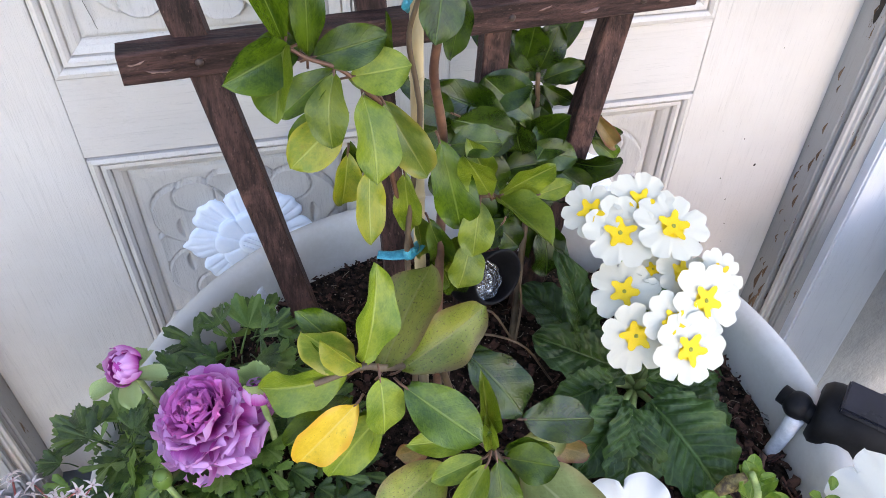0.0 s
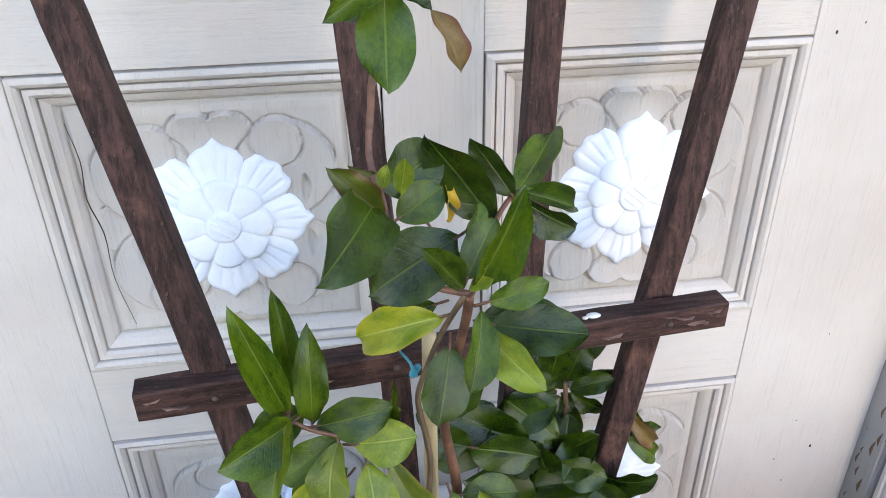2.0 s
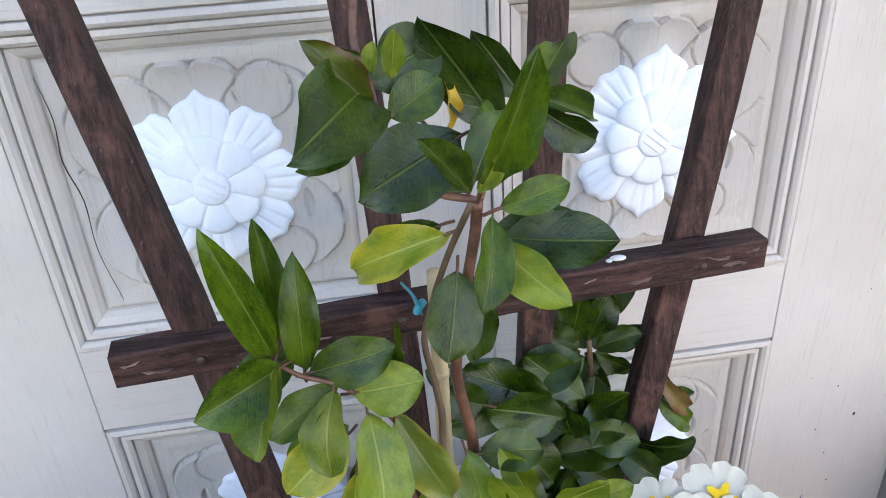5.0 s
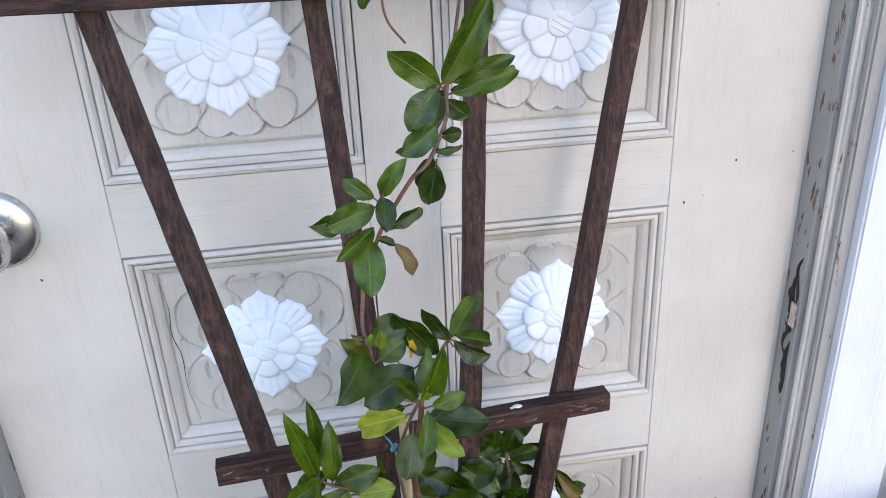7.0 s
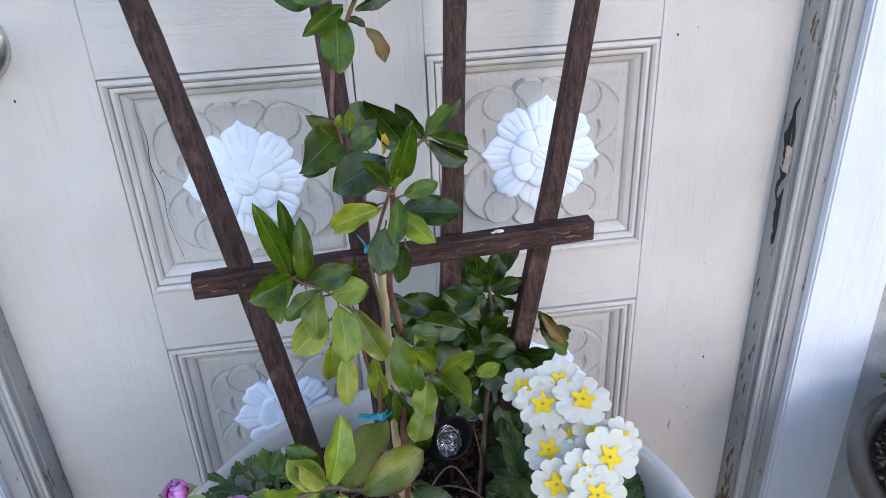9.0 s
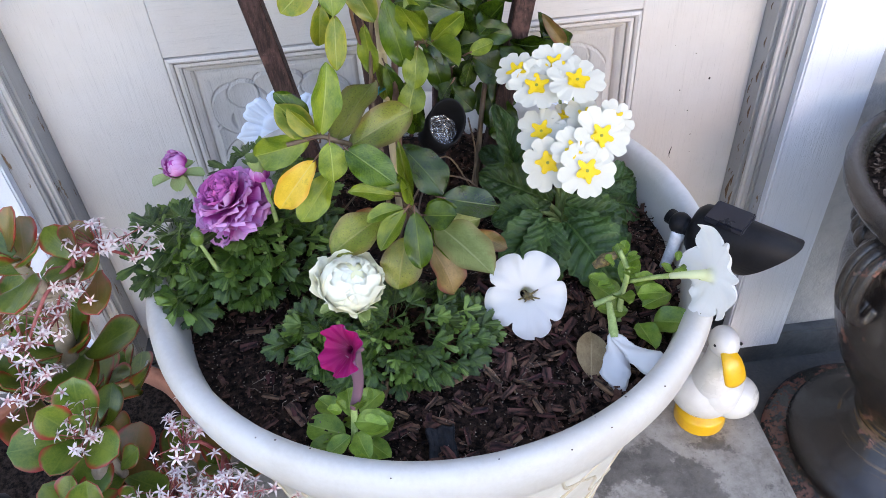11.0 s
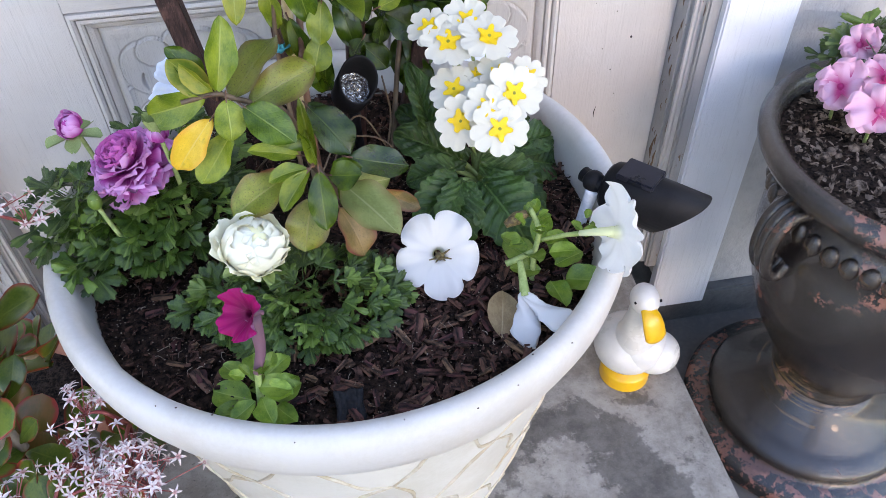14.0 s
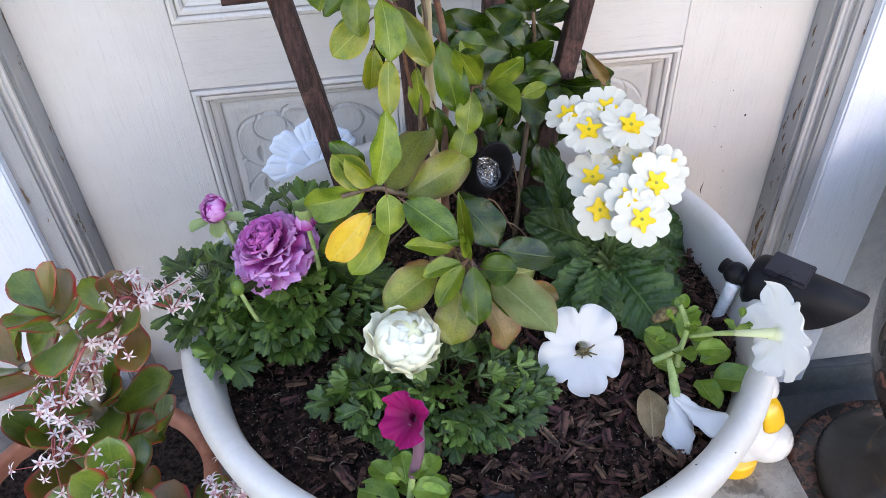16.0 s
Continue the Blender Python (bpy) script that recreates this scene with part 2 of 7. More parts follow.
def petal_mat(name, inner, outer, streak, rough=0.6, thin=0.3, lines=26.0, at=(0.1, 0.9), vary=0.35):
    """A petal, from its claw (v=0) to its rim (v=1), with fine lines along it."""
    n = Nodes(name)
    uv = n.tree.nodes.new("ShaderNodeTexCoord")
    sep = n.tree.nodes.new("ShaderNodeSeparateXYZ")
    n.link(uv.outputs["UV"], sep.inputs[0])
    mp = n.tree.nodes.new("ShaderNodeMapping")
    mp.inputs["Scale"].default_value = (lines, 1.5, 1)
    n.link(uv.outputs["UV"], mp.inputs[0])
    fine = n.noise(mp.outputs[0], 1.0, 4, 0.6)
    info = n.tree.nodes.new("ShaderNodeObjectInfo")
    v = n.math('ADD', sep.outputs[1], n.math('MULTIPLY', n.math('SUBTRACT', info.outputs["Random"], 0.5), vary))
    col = n.mix(n.ramp(v, *at), inner, outer)
    col = n.mix(n.math('MULTIPLY', n.ramp(fine, 0.5, 0.75), 0.35), col, streak)
    return n.finish(col, rough, n.bump(fine, 0.25, 0.0006), spec=0.25, thin=thin)


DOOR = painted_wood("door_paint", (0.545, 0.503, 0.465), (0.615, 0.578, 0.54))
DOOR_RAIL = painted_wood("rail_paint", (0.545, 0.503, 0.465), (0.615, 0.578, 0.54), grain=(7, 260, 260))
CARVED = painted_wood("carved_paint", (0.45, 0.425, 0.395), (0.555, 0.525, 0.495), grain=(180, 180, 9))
ROSETTE = plain("rosette_paint", (0.73, 0.80, 0.90), (0.80, 0.85, 0.92), 40, 0.65, 0.25, 300, spec=0.2)
FRAME = painted_wood("frame_paint", (0.30, 0.295, 0.29), (0.37, 0.36, 0.35), chips=0.10)
FRAME_LIGHT = painted_wood("frame_light_paint", (0.50, 0.475, 0.455), (0.60, 0.57, 0.545), chips=0.06)
CASING = painted_wood("casing_paint", (0.64, 0.66, 0.71), (0.70, 0.72, 0.765), chips=-0.02, under=(0.2, 0.19, 0.18))
STUCCO = plain("stucco", (0.33, 0.325, 0.33), (0.43, 0.42, 0.415), 14, 0.8, 0.9, 90, depth=0.004)
FOUNDATION = plain("foundation_paint", (0.05, 0.055, 0.06), (0.10, 0.105, 0.11), 22, 0.6, 0.5, 150, depth=0.002)
METAL = plain("brushed_nickel", (0.55, 0.53, 0.50), (0.66, 0.64, 0.61), 60, 0.28, 0.05, 400, metal=1.0)
# shade inside holes put into colour; also for nicks and cracks in the paint
HOLE_SHADE_NICKS = plain("dark_hole", (0.015, 0.012, 0.01), (0.03, 0.022, 0.016), 60, 0.8, 0.4, 300)


def concrete():
    n = Nodes("worn_concrete")
    o = n.coords("Object")
    big, mid, fine, grit = n.noise(o, 2.6, 9, 0.62), n.noise(o, 22, 7, 0.75), n.noise(o, 160, 5, 0.75), n.noise(o, 520, 3, 0.7)
    col = n.mix(n.ramp(mid, 0.32, 0.66), (0.098, 0.088, 0.078), (0.21, 0.192, 0.170))
    worn = n.ramp(n.math('ADD', n.math('MULTIPLY', big, 0.94), n.math('MULTIPLY', mid, 0.08)), 0.492, 0.512)
    col = n.mix(n.math('MULTIPLY', worn, 0.85), col, n.mix(n.ramp(mid, 0.35, 0.65), (0.27, 0.24, 0.205), (0.45, 0.415, 0.37)))
    col = n.mix(n.math('MULTIPLY', n.ramp(fine, 0.56, 0.70), 0.6), col, (0.08, 0.075, 0.07))
    col = n.mix(n.math('MULTIPLY', n.ramp(grit, 0.62, 0.72), 0.35), col, (0.50, 0.49, 0.47))
    rough = n.math('ADD', n.math('MULTIPLY', worn, 0.3), 0.45)
    h = n.math('ADD', n.math('MULTIPLY', fine, 0.6), n.math('ADD', n.math('MULTIPLY', worn, -0.5), n.math('MULTIPLY', grit, 0.3)))
    return n.finish(col, rough, n.bump(h, 0.6, 0.0015))


CONCRETE = concrete()
GROUND = plain("ground_concrete", (0.07, 0.07, 0.072), (0.13, 0.125, 0.12), 6, 0.75, 0.7, 120, depth=0.003)


def stained_wood(name, grain, pore):
    n = Nodes(name)
    g = n.noise(n.coords("Object", grain), 1.0, 6, 0.7)
    o = n.coords("Object")
    patch, pores = n.noise(o, 26, 4), n.noise(n.coords("Object", pore), 1.0, 3, 0.8)
    col = n.mix(n.ramp(g, 0.35, 0.68), (0.020, 0.0105, 0.009), (0.084, 0.041, 0.034))
    col = n.mix(n.math('MULTIPLY', n.ramp(patch, 0.58, 0.70), 0.6), col, (0.15, 0.072, 0.055))
    col = n.mix(n.math('MULTIPLY', n.ramp(g, 0.66, 0.78), 0.3), col, (0.26, 0.18, 0.15))
    col = n.mix(n.math('MULTIPLY', n.ramp(pores, 0.60, 0.72), 0.42), col, (0.22, 0.135, 0.11))
    col = n.mix(n.math('MULTIPLY', n.ramp(pores, 0.42, 0.34), 0.7), col, (0.012, 0.007, 0.006))
    h = n.math('ADD', g, n.math('MULTIPLY', pores, 0.8))
    return n.finish(col, 0.62, n.bump(h, 0.8, 0.0012), spec=0.2)


WOOD = stained_wood("dark_stained_wood", (230, 230, 18), (460, 460, 130))
WOOD_ACROSS = stained_wood("dark_stained_crossbar", (18, 230, 230), (150, 460, 460))
BAMBOO = plain("bamboo", (0.42, 0.30, 0.15), (0.58, 0.45, 0.26), 40, 0.5, 0.3, 200, stretch=(1, 1, 0.15))
BARK = plain("stem_bark", (0.075, 0.045, 0.026), (0.18, 0.115, 0.065), 60, 0.6, 0.5, 300, stretch=(1, 1, 0.3))
TWIG = plain("young_stem", (0.085, 0.035, 0.022), (0.19, 0.085, 0.048), 80, 0.5, 0.3, 300)
RIDGE = plain("tan_ridge", (0.46, 0.38, 0.26), (0.64, 0.58, 0.47), 30, 0.55, 0.2, 200)
RESIN = plain("white_resin", (0.545, 0.51, 0.46), (0.62, 0.595, 0.56), 11, 0.5, 0.12, 250)
CREAM = plain("cream_resin", (0.56, 0.53, 0.455), (0.64, 0.615, 0.555), 12, 0.5, 0.2, 200)
SOIL = plain("potting_soil", (0.005, 0.0036, 0.003), (0.050, 0.031, 0.023), 150, 0.9, 1.0, 420, spec=0.08, depth=0.004)
CHIP = plain("bark_chips", (0.004, 0.0026, 0.002), (0.115, 0.056, 0.040), 120, 0.75, 0.9, 320, spec=0.15, depth=0.0015)
CHIP_EACH = plain("bark_chip", (0.006, 0.003, 0.002), (0.165, 0.074, 0.053), 110, 0.72, 0.9, 400, stretch=(0.3, 1, 1), spec=0.25, depth=0.0015, vary=1.0)
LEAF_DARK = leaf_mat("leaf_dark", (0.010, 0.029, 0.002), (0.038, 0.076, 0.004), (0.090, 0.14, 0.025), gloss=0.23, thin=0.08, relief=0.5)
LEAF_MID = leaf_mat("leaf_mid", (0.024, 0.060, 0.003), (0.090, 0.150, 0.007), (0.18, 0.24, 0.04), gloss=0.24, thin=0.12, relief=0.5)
LEAF_LIGHT = leaf_mat("leaf_light", (0.092, 0.155, 0.009), (0.235, 0.290, 0.023), (0.36, 0.40, 0.09), gloss=0.28, relief=0.5)
LEAF_EDGED = leaf_mat("leaf_edged", (0.090, 0.150, 0.012), (0.185, 0.230, 0.030), (0.30, 0.31, 0.08), edge=(0.34, 0.30, 0.05), spots=0.02, gloss=0.36)
LEAF_YELLOW = leaf_mat("leaf_yellow", (0.62, 0.38, 0.02), (0.78, 0.52, 0.05), (0.72, 0.52, 0.14), edge=(0.70, 0.36, 0.04), spots=0.03, gloss=0.4, thin=0.25)
LEAF_BROWN = leaf_mat("leaf_brown", (0.17, 0.12, 0.028), (0.33, 0.20, 0.065), (0.32, 0.19, 0.06), edge=(0.22, 0.06, 0.03), spots=0.08, gloss=0.45)
LEAF_SPOT = leaf_mat("leaf_spotted", (0.130, 0.165, 0.014), (0.265, 0.270, 0.034), (0.28, 0.27, 0.07), edge=(0.17, 0.12, 0.03), spots=0.11, gloss=0.36)
LEAF_YOUNG = leaf_mat("leaf_young", (0.055, 0.090, 0.006), (0.120, 0.140, 0.012), (0.10, 0.03, 0.01), edge=(0.14, 0.06, 0.02), gloss=0.3)
LEAF_LIME = leaf_mat("leaf_lime", (0.16, 0.24, 0.012), (0.36, 0.36, 0.025), (0.50, 0.52, 0.12), edge=(0.42, 0.38, 0.03), spots=0.05, gloss=0.32, thin=0.22)
LEAF_DULL = leaf_mat("leaf_dull", (0.15, 0.185, 0.045), (0.24, 0.275, 0.085), (0.34, 0.36, 0.16), edge=(0.20, 0.17, 0.05), spots=0.03, gloss=0.5)
LEAFS = [LEAF_DARK, LEAF_MID, LEAF_LIGHT, LEAF_EDGED, LEAF_YELLOW, LEAF_BROWN, LEAF_SPOT, LEAF_YOUNG, LEAF_LIME, LEAF_DULL]

# ---- structure ----
GZ = -0.135          # the ground beside the step
STEP_X = 0.435       # right edge of the step
WALL_Y = -0.05
ground = new("ground", mesh("ground", *sheet(lambda u, v: (-300 + 600 * u, -300 + 600 * v, GZ), 8, 8)[:2], GROUND))
tagged(ground, "dark weathered concrete ground around the step", "ground", kind="structure")
slab = new("floor", mesh("floor", *box(-0.95, STEP_X, -1.9, 0.10, GZ - 0.05, 0.0, 0.006, 3), CONCRETE, False))
tagged(slab, "grey concrete door step with pale worn patches", "step", kind="structure")


def wall_piece(name, x0, x1, z0, z1, label):
    me = mesh(name, *box(x0, x1, WALL_Y, 0.16, z0, z1, 0.002), STUCCO, False)
    return tagged(new(name, me), label, "wall", kind="structure")


wall_piece("wall_east", 0.50, 2.6, -0.070, 2.6, "grey beige rough plaster wall beside the door")
wall_piece("wall_west", -2.6, -0.52, -0.070, 2.6, "grey beige rough plaster wall beside the door")
wall_piece("wall_above", -0.52, 0.50, 2.12, 2.6, "grey beige rough plaster wall over the door")
tagged(new("foundation", mesh("foundation", *box(-2.6, 2.6, WALL_Y - 0.018, 0.16, GZ - 0.02, -0.070, 0.004), FOUNDATION, False)),
       "black painted concrete foundation under the wall", "foundation", kind="structure")
tagged(new("threshold", mesh("threshold", *box(-0.47, 0.46, -0.03, 0.06, 0.0, 0.028, 0.005), FOUNDATION, False)), "dark worn door threshold", "threshold", kind="structure")
tagged(new("wall_behind_door", mesh("wall_behind_door", *box(-0.6, 0.6, 0.10, 0.16, 0.0, 2.2, 0.0), STUCCO, False)), "plain wall closing the space behind the door", "wall", kind="structure")

# out of view, added only to keep the sun off the door's left half
tagged(new("wall_shading", mesh("wall_shading", *box(-0.16, 0.42, -2.25, -2.10, GZ, 2.3, 0.004), STUCCO, False)), "unseen plain wall added to shade the left of the door", "wall", kind="structure")

# ---- door frame ----
door_frame = thing("door_frame", (0, -0.03, 0), "peeling grey painted door frame with white outer casing", "door frame", kind="structure")
Z1 = 2.09
for side, x_door, x_case in ((1, 0.449, 0.476), (-1, -0.456, -0.490)):
    def strip(name, a, b, y0, y1, mat, label="", bev=0.002, low=0.0):
        x0, x1 = sorted((x_door + side * a, x_door + side * b))
        return part(name, mesh(name, *box(x0, x1, y0, y1, low, Z1, bev), mat, False), door_frame, None, label)
    reach = abs(x_case - x_door)
    strip("jamb", -0.002, reach + 0.05, -0.033, 0.09, FRAME, "grey jamb with flaking paint", 0.003)
    strip("stop_bead", 0.002, reach + 0.04, -0.046, -0.0335, FRAME_LIGHT, "", 0.004)
    strip("inner_bead", 0.010, reach + 0.03, -0.058, -0.0465, FRAME, "", 0.003)
    xa, xb = sorted((x_case, x_case + side * 0.098))
    part("casing", mesh("casing", *box(xa, xb, -0.071, -0.0505, -0.092 if side > 0 else 0.0, Z1 + 0.09, 0.0025), CASING, False), door_frame, None, "white painted casing board")
part("head_jamb", mesh("head_jamb", *box(-0.46, 0.452, -0.033, 0.09, 2.06, 2.115, 0.003), FRAME, False), door_frame)
part("head_casing", mesh("head_casing", *box(-0.392, 0.378, -0.071, -0.0505, Z1 + 0.002, Z1 + 0.09, 0.0025), CASING, False), door_frame)
# broken strike recess with torn wood round it, its shade laid on as flat dark slivers
for k, (zc, half, wide, yc) in enumerate(((0.700, 0.034, 0.0062, -0.020), (0.678, 0.026, 0.0085, -0.018), (0.610, 0.038, 0.0048, -0.024), (0.728, 0.030, 0.0026, -0.025), (0.648, 0.022, 0.0032, -0.014))):
    r = random.Random(50 + k)
    radii = [0.0003] + [wide * (0.45 + 0.55 * math.sin(math.pi * (i + 1) / 9)) * r.uniform(0.5, 1.15) for i in range(8)] + [0.0003]
    part("torn_recess", mesh("torn_recess", *tube([(0.4462, yc + r.gauss(0, 0.002), zc - half + 2 * half * i / 4) for i in range(5)], radii, 8, 5, (0.18, 1.0)), HOLE_SHADE_NICKS), door_frame, None, "torn strike recess, its shade given by a dark sliver")
part("strike_plate", mesh("strike_plate", *box(0.4440, 0.4458, -0.031, -0.018, 0.668, 0.700, 0.0006), METAL, False), door_frame, None, "bent steel strike plate")
# scars where the paint has flaked to bare wood
WOODY = plain("bare_wood", (0.10, 0.055, 0.03), (0.2, 0.12, 0.07), 80, 0.8, 0.6, 300, stretch=(1, 1, 0.2))
rng = random.Random(4)
for i in range(46):
    z = rng.choice((rng.uniform(0.02, 0.30), rng.uniform(0.02, 0.9), rng.uniform(0.35, 0.9)))
    s = rng.uniform(0.3, 1.0) * (1.8 if z < 0.22 else 1.0)
    y = rng.uniform(-0.029, -0.006)
    part("paint_scar", mesh("paint_scar", *tube([(0.4469, y, z), (0.4466, y + 0.001, z + 0.010 * s), (0.4469, y - 0.001, z + 0.024 * s)],
         [0.0004, 0.0024 * s, 0.0004], 6, 3, (0.25, 1.0)), WOODY), door_frame)

# ---- door ----
door = thing("door_1", (0, 0.02, 0.03), "white painted panel door with carved flower panels, paint yellowed", "door", kind="structure")
DX0, DX1, DZ0, DZ1 = -0.4535, 0.4465, 0.032, 2.055
ROWS_Z = [(0.253, 0.502), (0.580, 0.829), (0.906, 1.155), (1.232, 1.481), (1.558, 1.807)]
COLS_X = [(-0.29, -0.037), (0.037, 0.29)]
for name, x0, x1 in (("stile", DX0, -0.29), ("stile", 0.29, DX1), ("mullion", -0.037, 0.037)):
    part(name, mesh(name, *box(x0 + 0.0001, x1 - 0.0001, 0.0, 0.042, DZ0 if name == "stile" else 0.2532, DZ1 if name == "stile" else 1.807, 0.0004), DOOR, False), door)
edges = [DZ0] + [z for r in ROWS_Z for z in r] + [DZ1]
for k in range(0, len(edges), 2):
    spans = [(-0.29, 0.29)] if k in (0, len(edges) - 2) else COLS_X
    for x0, x1 in spans:
        part("rail", mesh("rail", *box(x0 + 0.0002, x1 - 0.0002, 0.0004, 0.042, edges[k], edges[k + 1], 0.0004), DOOR_RAIL, False), door)
for k in range(2, len(edges) - 2, 2):
    part("mullion_joint", mesh("mullion_joint", *box(-0.0368, 0.0368, -0.0006, 0.0, edges[k] + 0.001, edges[k + 1] - 0.001, 0.0004), DOOR, False), door)


def moulding(w, h):
    """The stepped frame inside one opening, w by h, mitred, round the origin in x and z."""
    prof = [(0.0, 0.012), (0.0004, 0.006), (0.0013, 0.006), (0.0015, -0.0020), (0.0055, -0.0032), (0.0080, -0.0012), (0.0088, 0.0002), (0.0091, 0.0048), (0.0100, 0.0048), (0.0103, 0.0006), (0.0140, 0.0004), (0.0166, 0.0030),
            (0.0169, 0.0075), (0.0178, 0.0075), (0.0181, 0.0050), (0.0235, 0.0085), (0.0265, 0.0125), (0.028, 0.018)]
    V, F = [], []
    for d, y in prof:
        a, b = w / 2 - d, h / 2 - d
        V += [(-a, y, -b), (a, y, -b), (a, y, b), (-a, y, b)]
    for k in range(len(prof) - 1):
        for i in range(4):
            p, q = k * 4 + i, k * 4 + (i + 1) % 4
            F.append((p, q, q + 4, p + 4))
    return V, F


def dome(outline, height, base, n=120, m=9, back=0.02, sharp=0.35):
    """A carved layer: a radial outline(angle), domed, with its side going back into the wood."""
    V, F = [(0, base - height, 0)], []
    for j in range(1, m + 2):
        s = min(j / m, 1.0)
        for i in range(n):
            a = 2 * math.pi * i / n
            r = outline(a) * s
            y = base - height * (1 - max(0, (s - (1 - sharp)) / sharp) ** 3 * 0.55)
            if j == m + 1:
                y = base + back
            V.append((r * math.cos(a), y, r * math.sin(a)))
    F += [(0, 1 + i, 1 + (i + 1) % n) for i in range(n)]
    for j in range(m):
        for i in range(n):
            p, q = 1 + j * n + i, 1 + j * n + (i + 1) % n
            F.append((p, p + n, q + n, q))
    return V, F


def scallop(r, lobes, depth, phase=0.0):
    def f(a):
        return r * (1 - depth + depth * abs(math.sin(lobes * (a + phase) / 2)) ** 0.55)
    return f


FIELD_Y = 0.012


def bell(d, w):
    return math.exp(-(d / w) ** 2)


# centre and radius of the leaves in one quarter of a panel, the lowest first
LOBES = ((0.0800, 0.0040, 0.0150), (0.0130, 0.0690, 0.0190), (0.0520, 0.0400, 0.0370), (0.0460, 0.0620, 0.0190))


def relief(x, z):
    """The carved leaves of one panel: height over the sunk ground at x, z."""
    x, z = x + 0.0022 * noise.noise(Vector((x * 30, z * 30, 3))), z + 0.0022 * noise.noise(Vector((x * 30, z * 30, 9)))
    u, v = abs(x), abs(z)
    h = 0.0
    for cx, cz, rad in LOBES:
        d = math.hypot(u - cx, v - cz) / rad
        line = 0.0026 / rad
        if d < 1:      # each leaf stands over its neighbour and is hollowed towards the flower
            out = ((u - cx) * cx + (v - cz) * cz) / (math.hypot(cx, cz) * rad)
            h = 0.0036 + 0.0016 * d ** 2 + 0.0016 * out
        elif d < 1 + line:
            h -= 0.0034 * (1 - (d - 1) / line)
    eye = abs(u - 0.0640 - 0.0020 * math.cos((v - 0.024) * 120)) / 0.0036 + ((v - 0.024) / 0.0125) ** 2
    if eye < 1:      # a slit between two leaves
        h -= 0.0040 * (1 - eye) ** 0.5
    return max(h, -0.0034)


def panel_y(x, z):
    slope = max(abs(x) / 0.1026, abs(z) / 0.1006)
    fall = 0.0065 * max(0.0, (slope - 0.93) / 0.07)
    sunk = 0.0016 * (1 if slope < 0.80 else max(0.0, (0.87 - slope) / 0.07))
    return FIELD_Y + fall + sunk - (relief(x, z) if slope < 0.87 else 0.0)


def petal_edge():
    def f(a):
        k = (a + math.pi / 8) % (math.pi / 4) - math.pi / 8
        t = k / (math.pi / 8)
        if int((a + math.pi / 8) // (math.pi / 4)) % 2 == 0:
            return 0.0555 + 0.0075 * (1 - abs(t) ** 2.2) + 0.0060 * max(0, 1 - abs(t) / 0.30) ** 1.4
        return 0.0545 + 0.0090 * (1 - abs(t) ** 3) + 0.0012 * math.cos(3 * math.pi * t)
    return f


def petal_ring(outline, height, base, petals, rays, inner, n=288, m=14, back=0.008, valley=0.0030):
    """A carved ring of petals: each one swells between its neighbours and carries cut rays."""
    V, F = [(0, base - height, 0)], []
    for j in range(1, m + 2):
        s = min(j / m, 1.0)
        for i in range(n):
            a = 2 * math.pi * i / n
            k = (a * petals / (2 * math.pi) + 0.5) % 1.0 * 2 - 1
            y = base - height * (1 - 0.30 * max(0, (s - 0.82) / 0.18) ** 2)
            if s > inner:
                w = min(1, (s - inner) / 0.12)
                y += valley * abs(k) ** 10 * w + 0.0008 * abs(k) ** 2 * w
                if rays and s < 0.95:
                    y += 0.0014 * w * max(bell(k, 0.06), bell(abs(k) - 0.45, 0.07) * (s > inner + 0.08))
            if j == m + 1:
                y = base + back
            V.append((outline(a) * s * math.cos(a), y, outline(a) * s * math.sin(a)))
    F += [(0, 1 + i, 1 + (i + 1) % n) for i in range(n)]
    for j in range(m):
        for i in range(n):
            p, q = 1 + j * n + i, 1 + j * n + (i + 1) % n
            F.append((p, p + n, q + n, q))
    return V, F


ME_MOULD = mesh("panel_moulding", *moulding(0.2527, 0.2487), DOOR, False)
GRID = 190
V, F, UV = sheet(lambda u, v: ((2 * u - 1) * 0.1026, panel_y((2 * u - 1) * 0.1026, (2 * v - 1) * 0.1006), (2 * v - 1) * 0.1006), GRID, GRID)
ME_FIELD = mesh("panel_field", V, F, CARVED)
ME_OUTER = mesh("outer_petals", *petal_ring(petal_edge(), 0.0046, FIELD_Y - 0.0020, 8, True, 0.55, back=0.010), ROSETTE)
ME_INNER = mesh("inner_petals", *petal_ring(scallop(0.0375, 8, 0.15, math.pi / 8), 0.0062, FIELD_Y - 0.0060, 8, False, 0.36, back=0.006, valley=0.0016), ROSETTE)
ME_BOSS = mesh("boss", *join(dome(lambda a: 0.0135, 0.0024, FIELD_Y - 0.0121, 40, 6, 0.008),
               *[box(-0.0105 + abs(k) * 0.002, 0.0105 - abs(k) * 0.002, FIELD_Y - 0.0156, FIELD_Y - 0.0135, k * 0.0055 - 0.0010, k * 0.0055 + 0.0010, 0.0005, 1) for k in (-1, 0, 1)]), ROSETTE)
for zi, (z0, z1) in enumerate(ROWS_Z):
    for xi, (x0, x1) in enumerate(COLS_X):
        c = Matrix.Translation(((x0 + x1) / 2, 0, (z0 + z1) / 2))
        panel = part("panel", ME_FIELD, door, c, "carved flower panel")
        part("moulding", ME_MOULD, panel, c)
        turn = c @ pose(0, 0, 0, 0, 5 * math.sin(3 * zi + 5 * xi), 0)
        part("outer_petals", ME_OUTER, panel, turn, "white painted carved flower")
        part("inner_petals", ME_INNER, panel, turn)
        part("boss", ME_BOSS, panel, turn @ pose(0, 0, 0, 0, 35, 0))
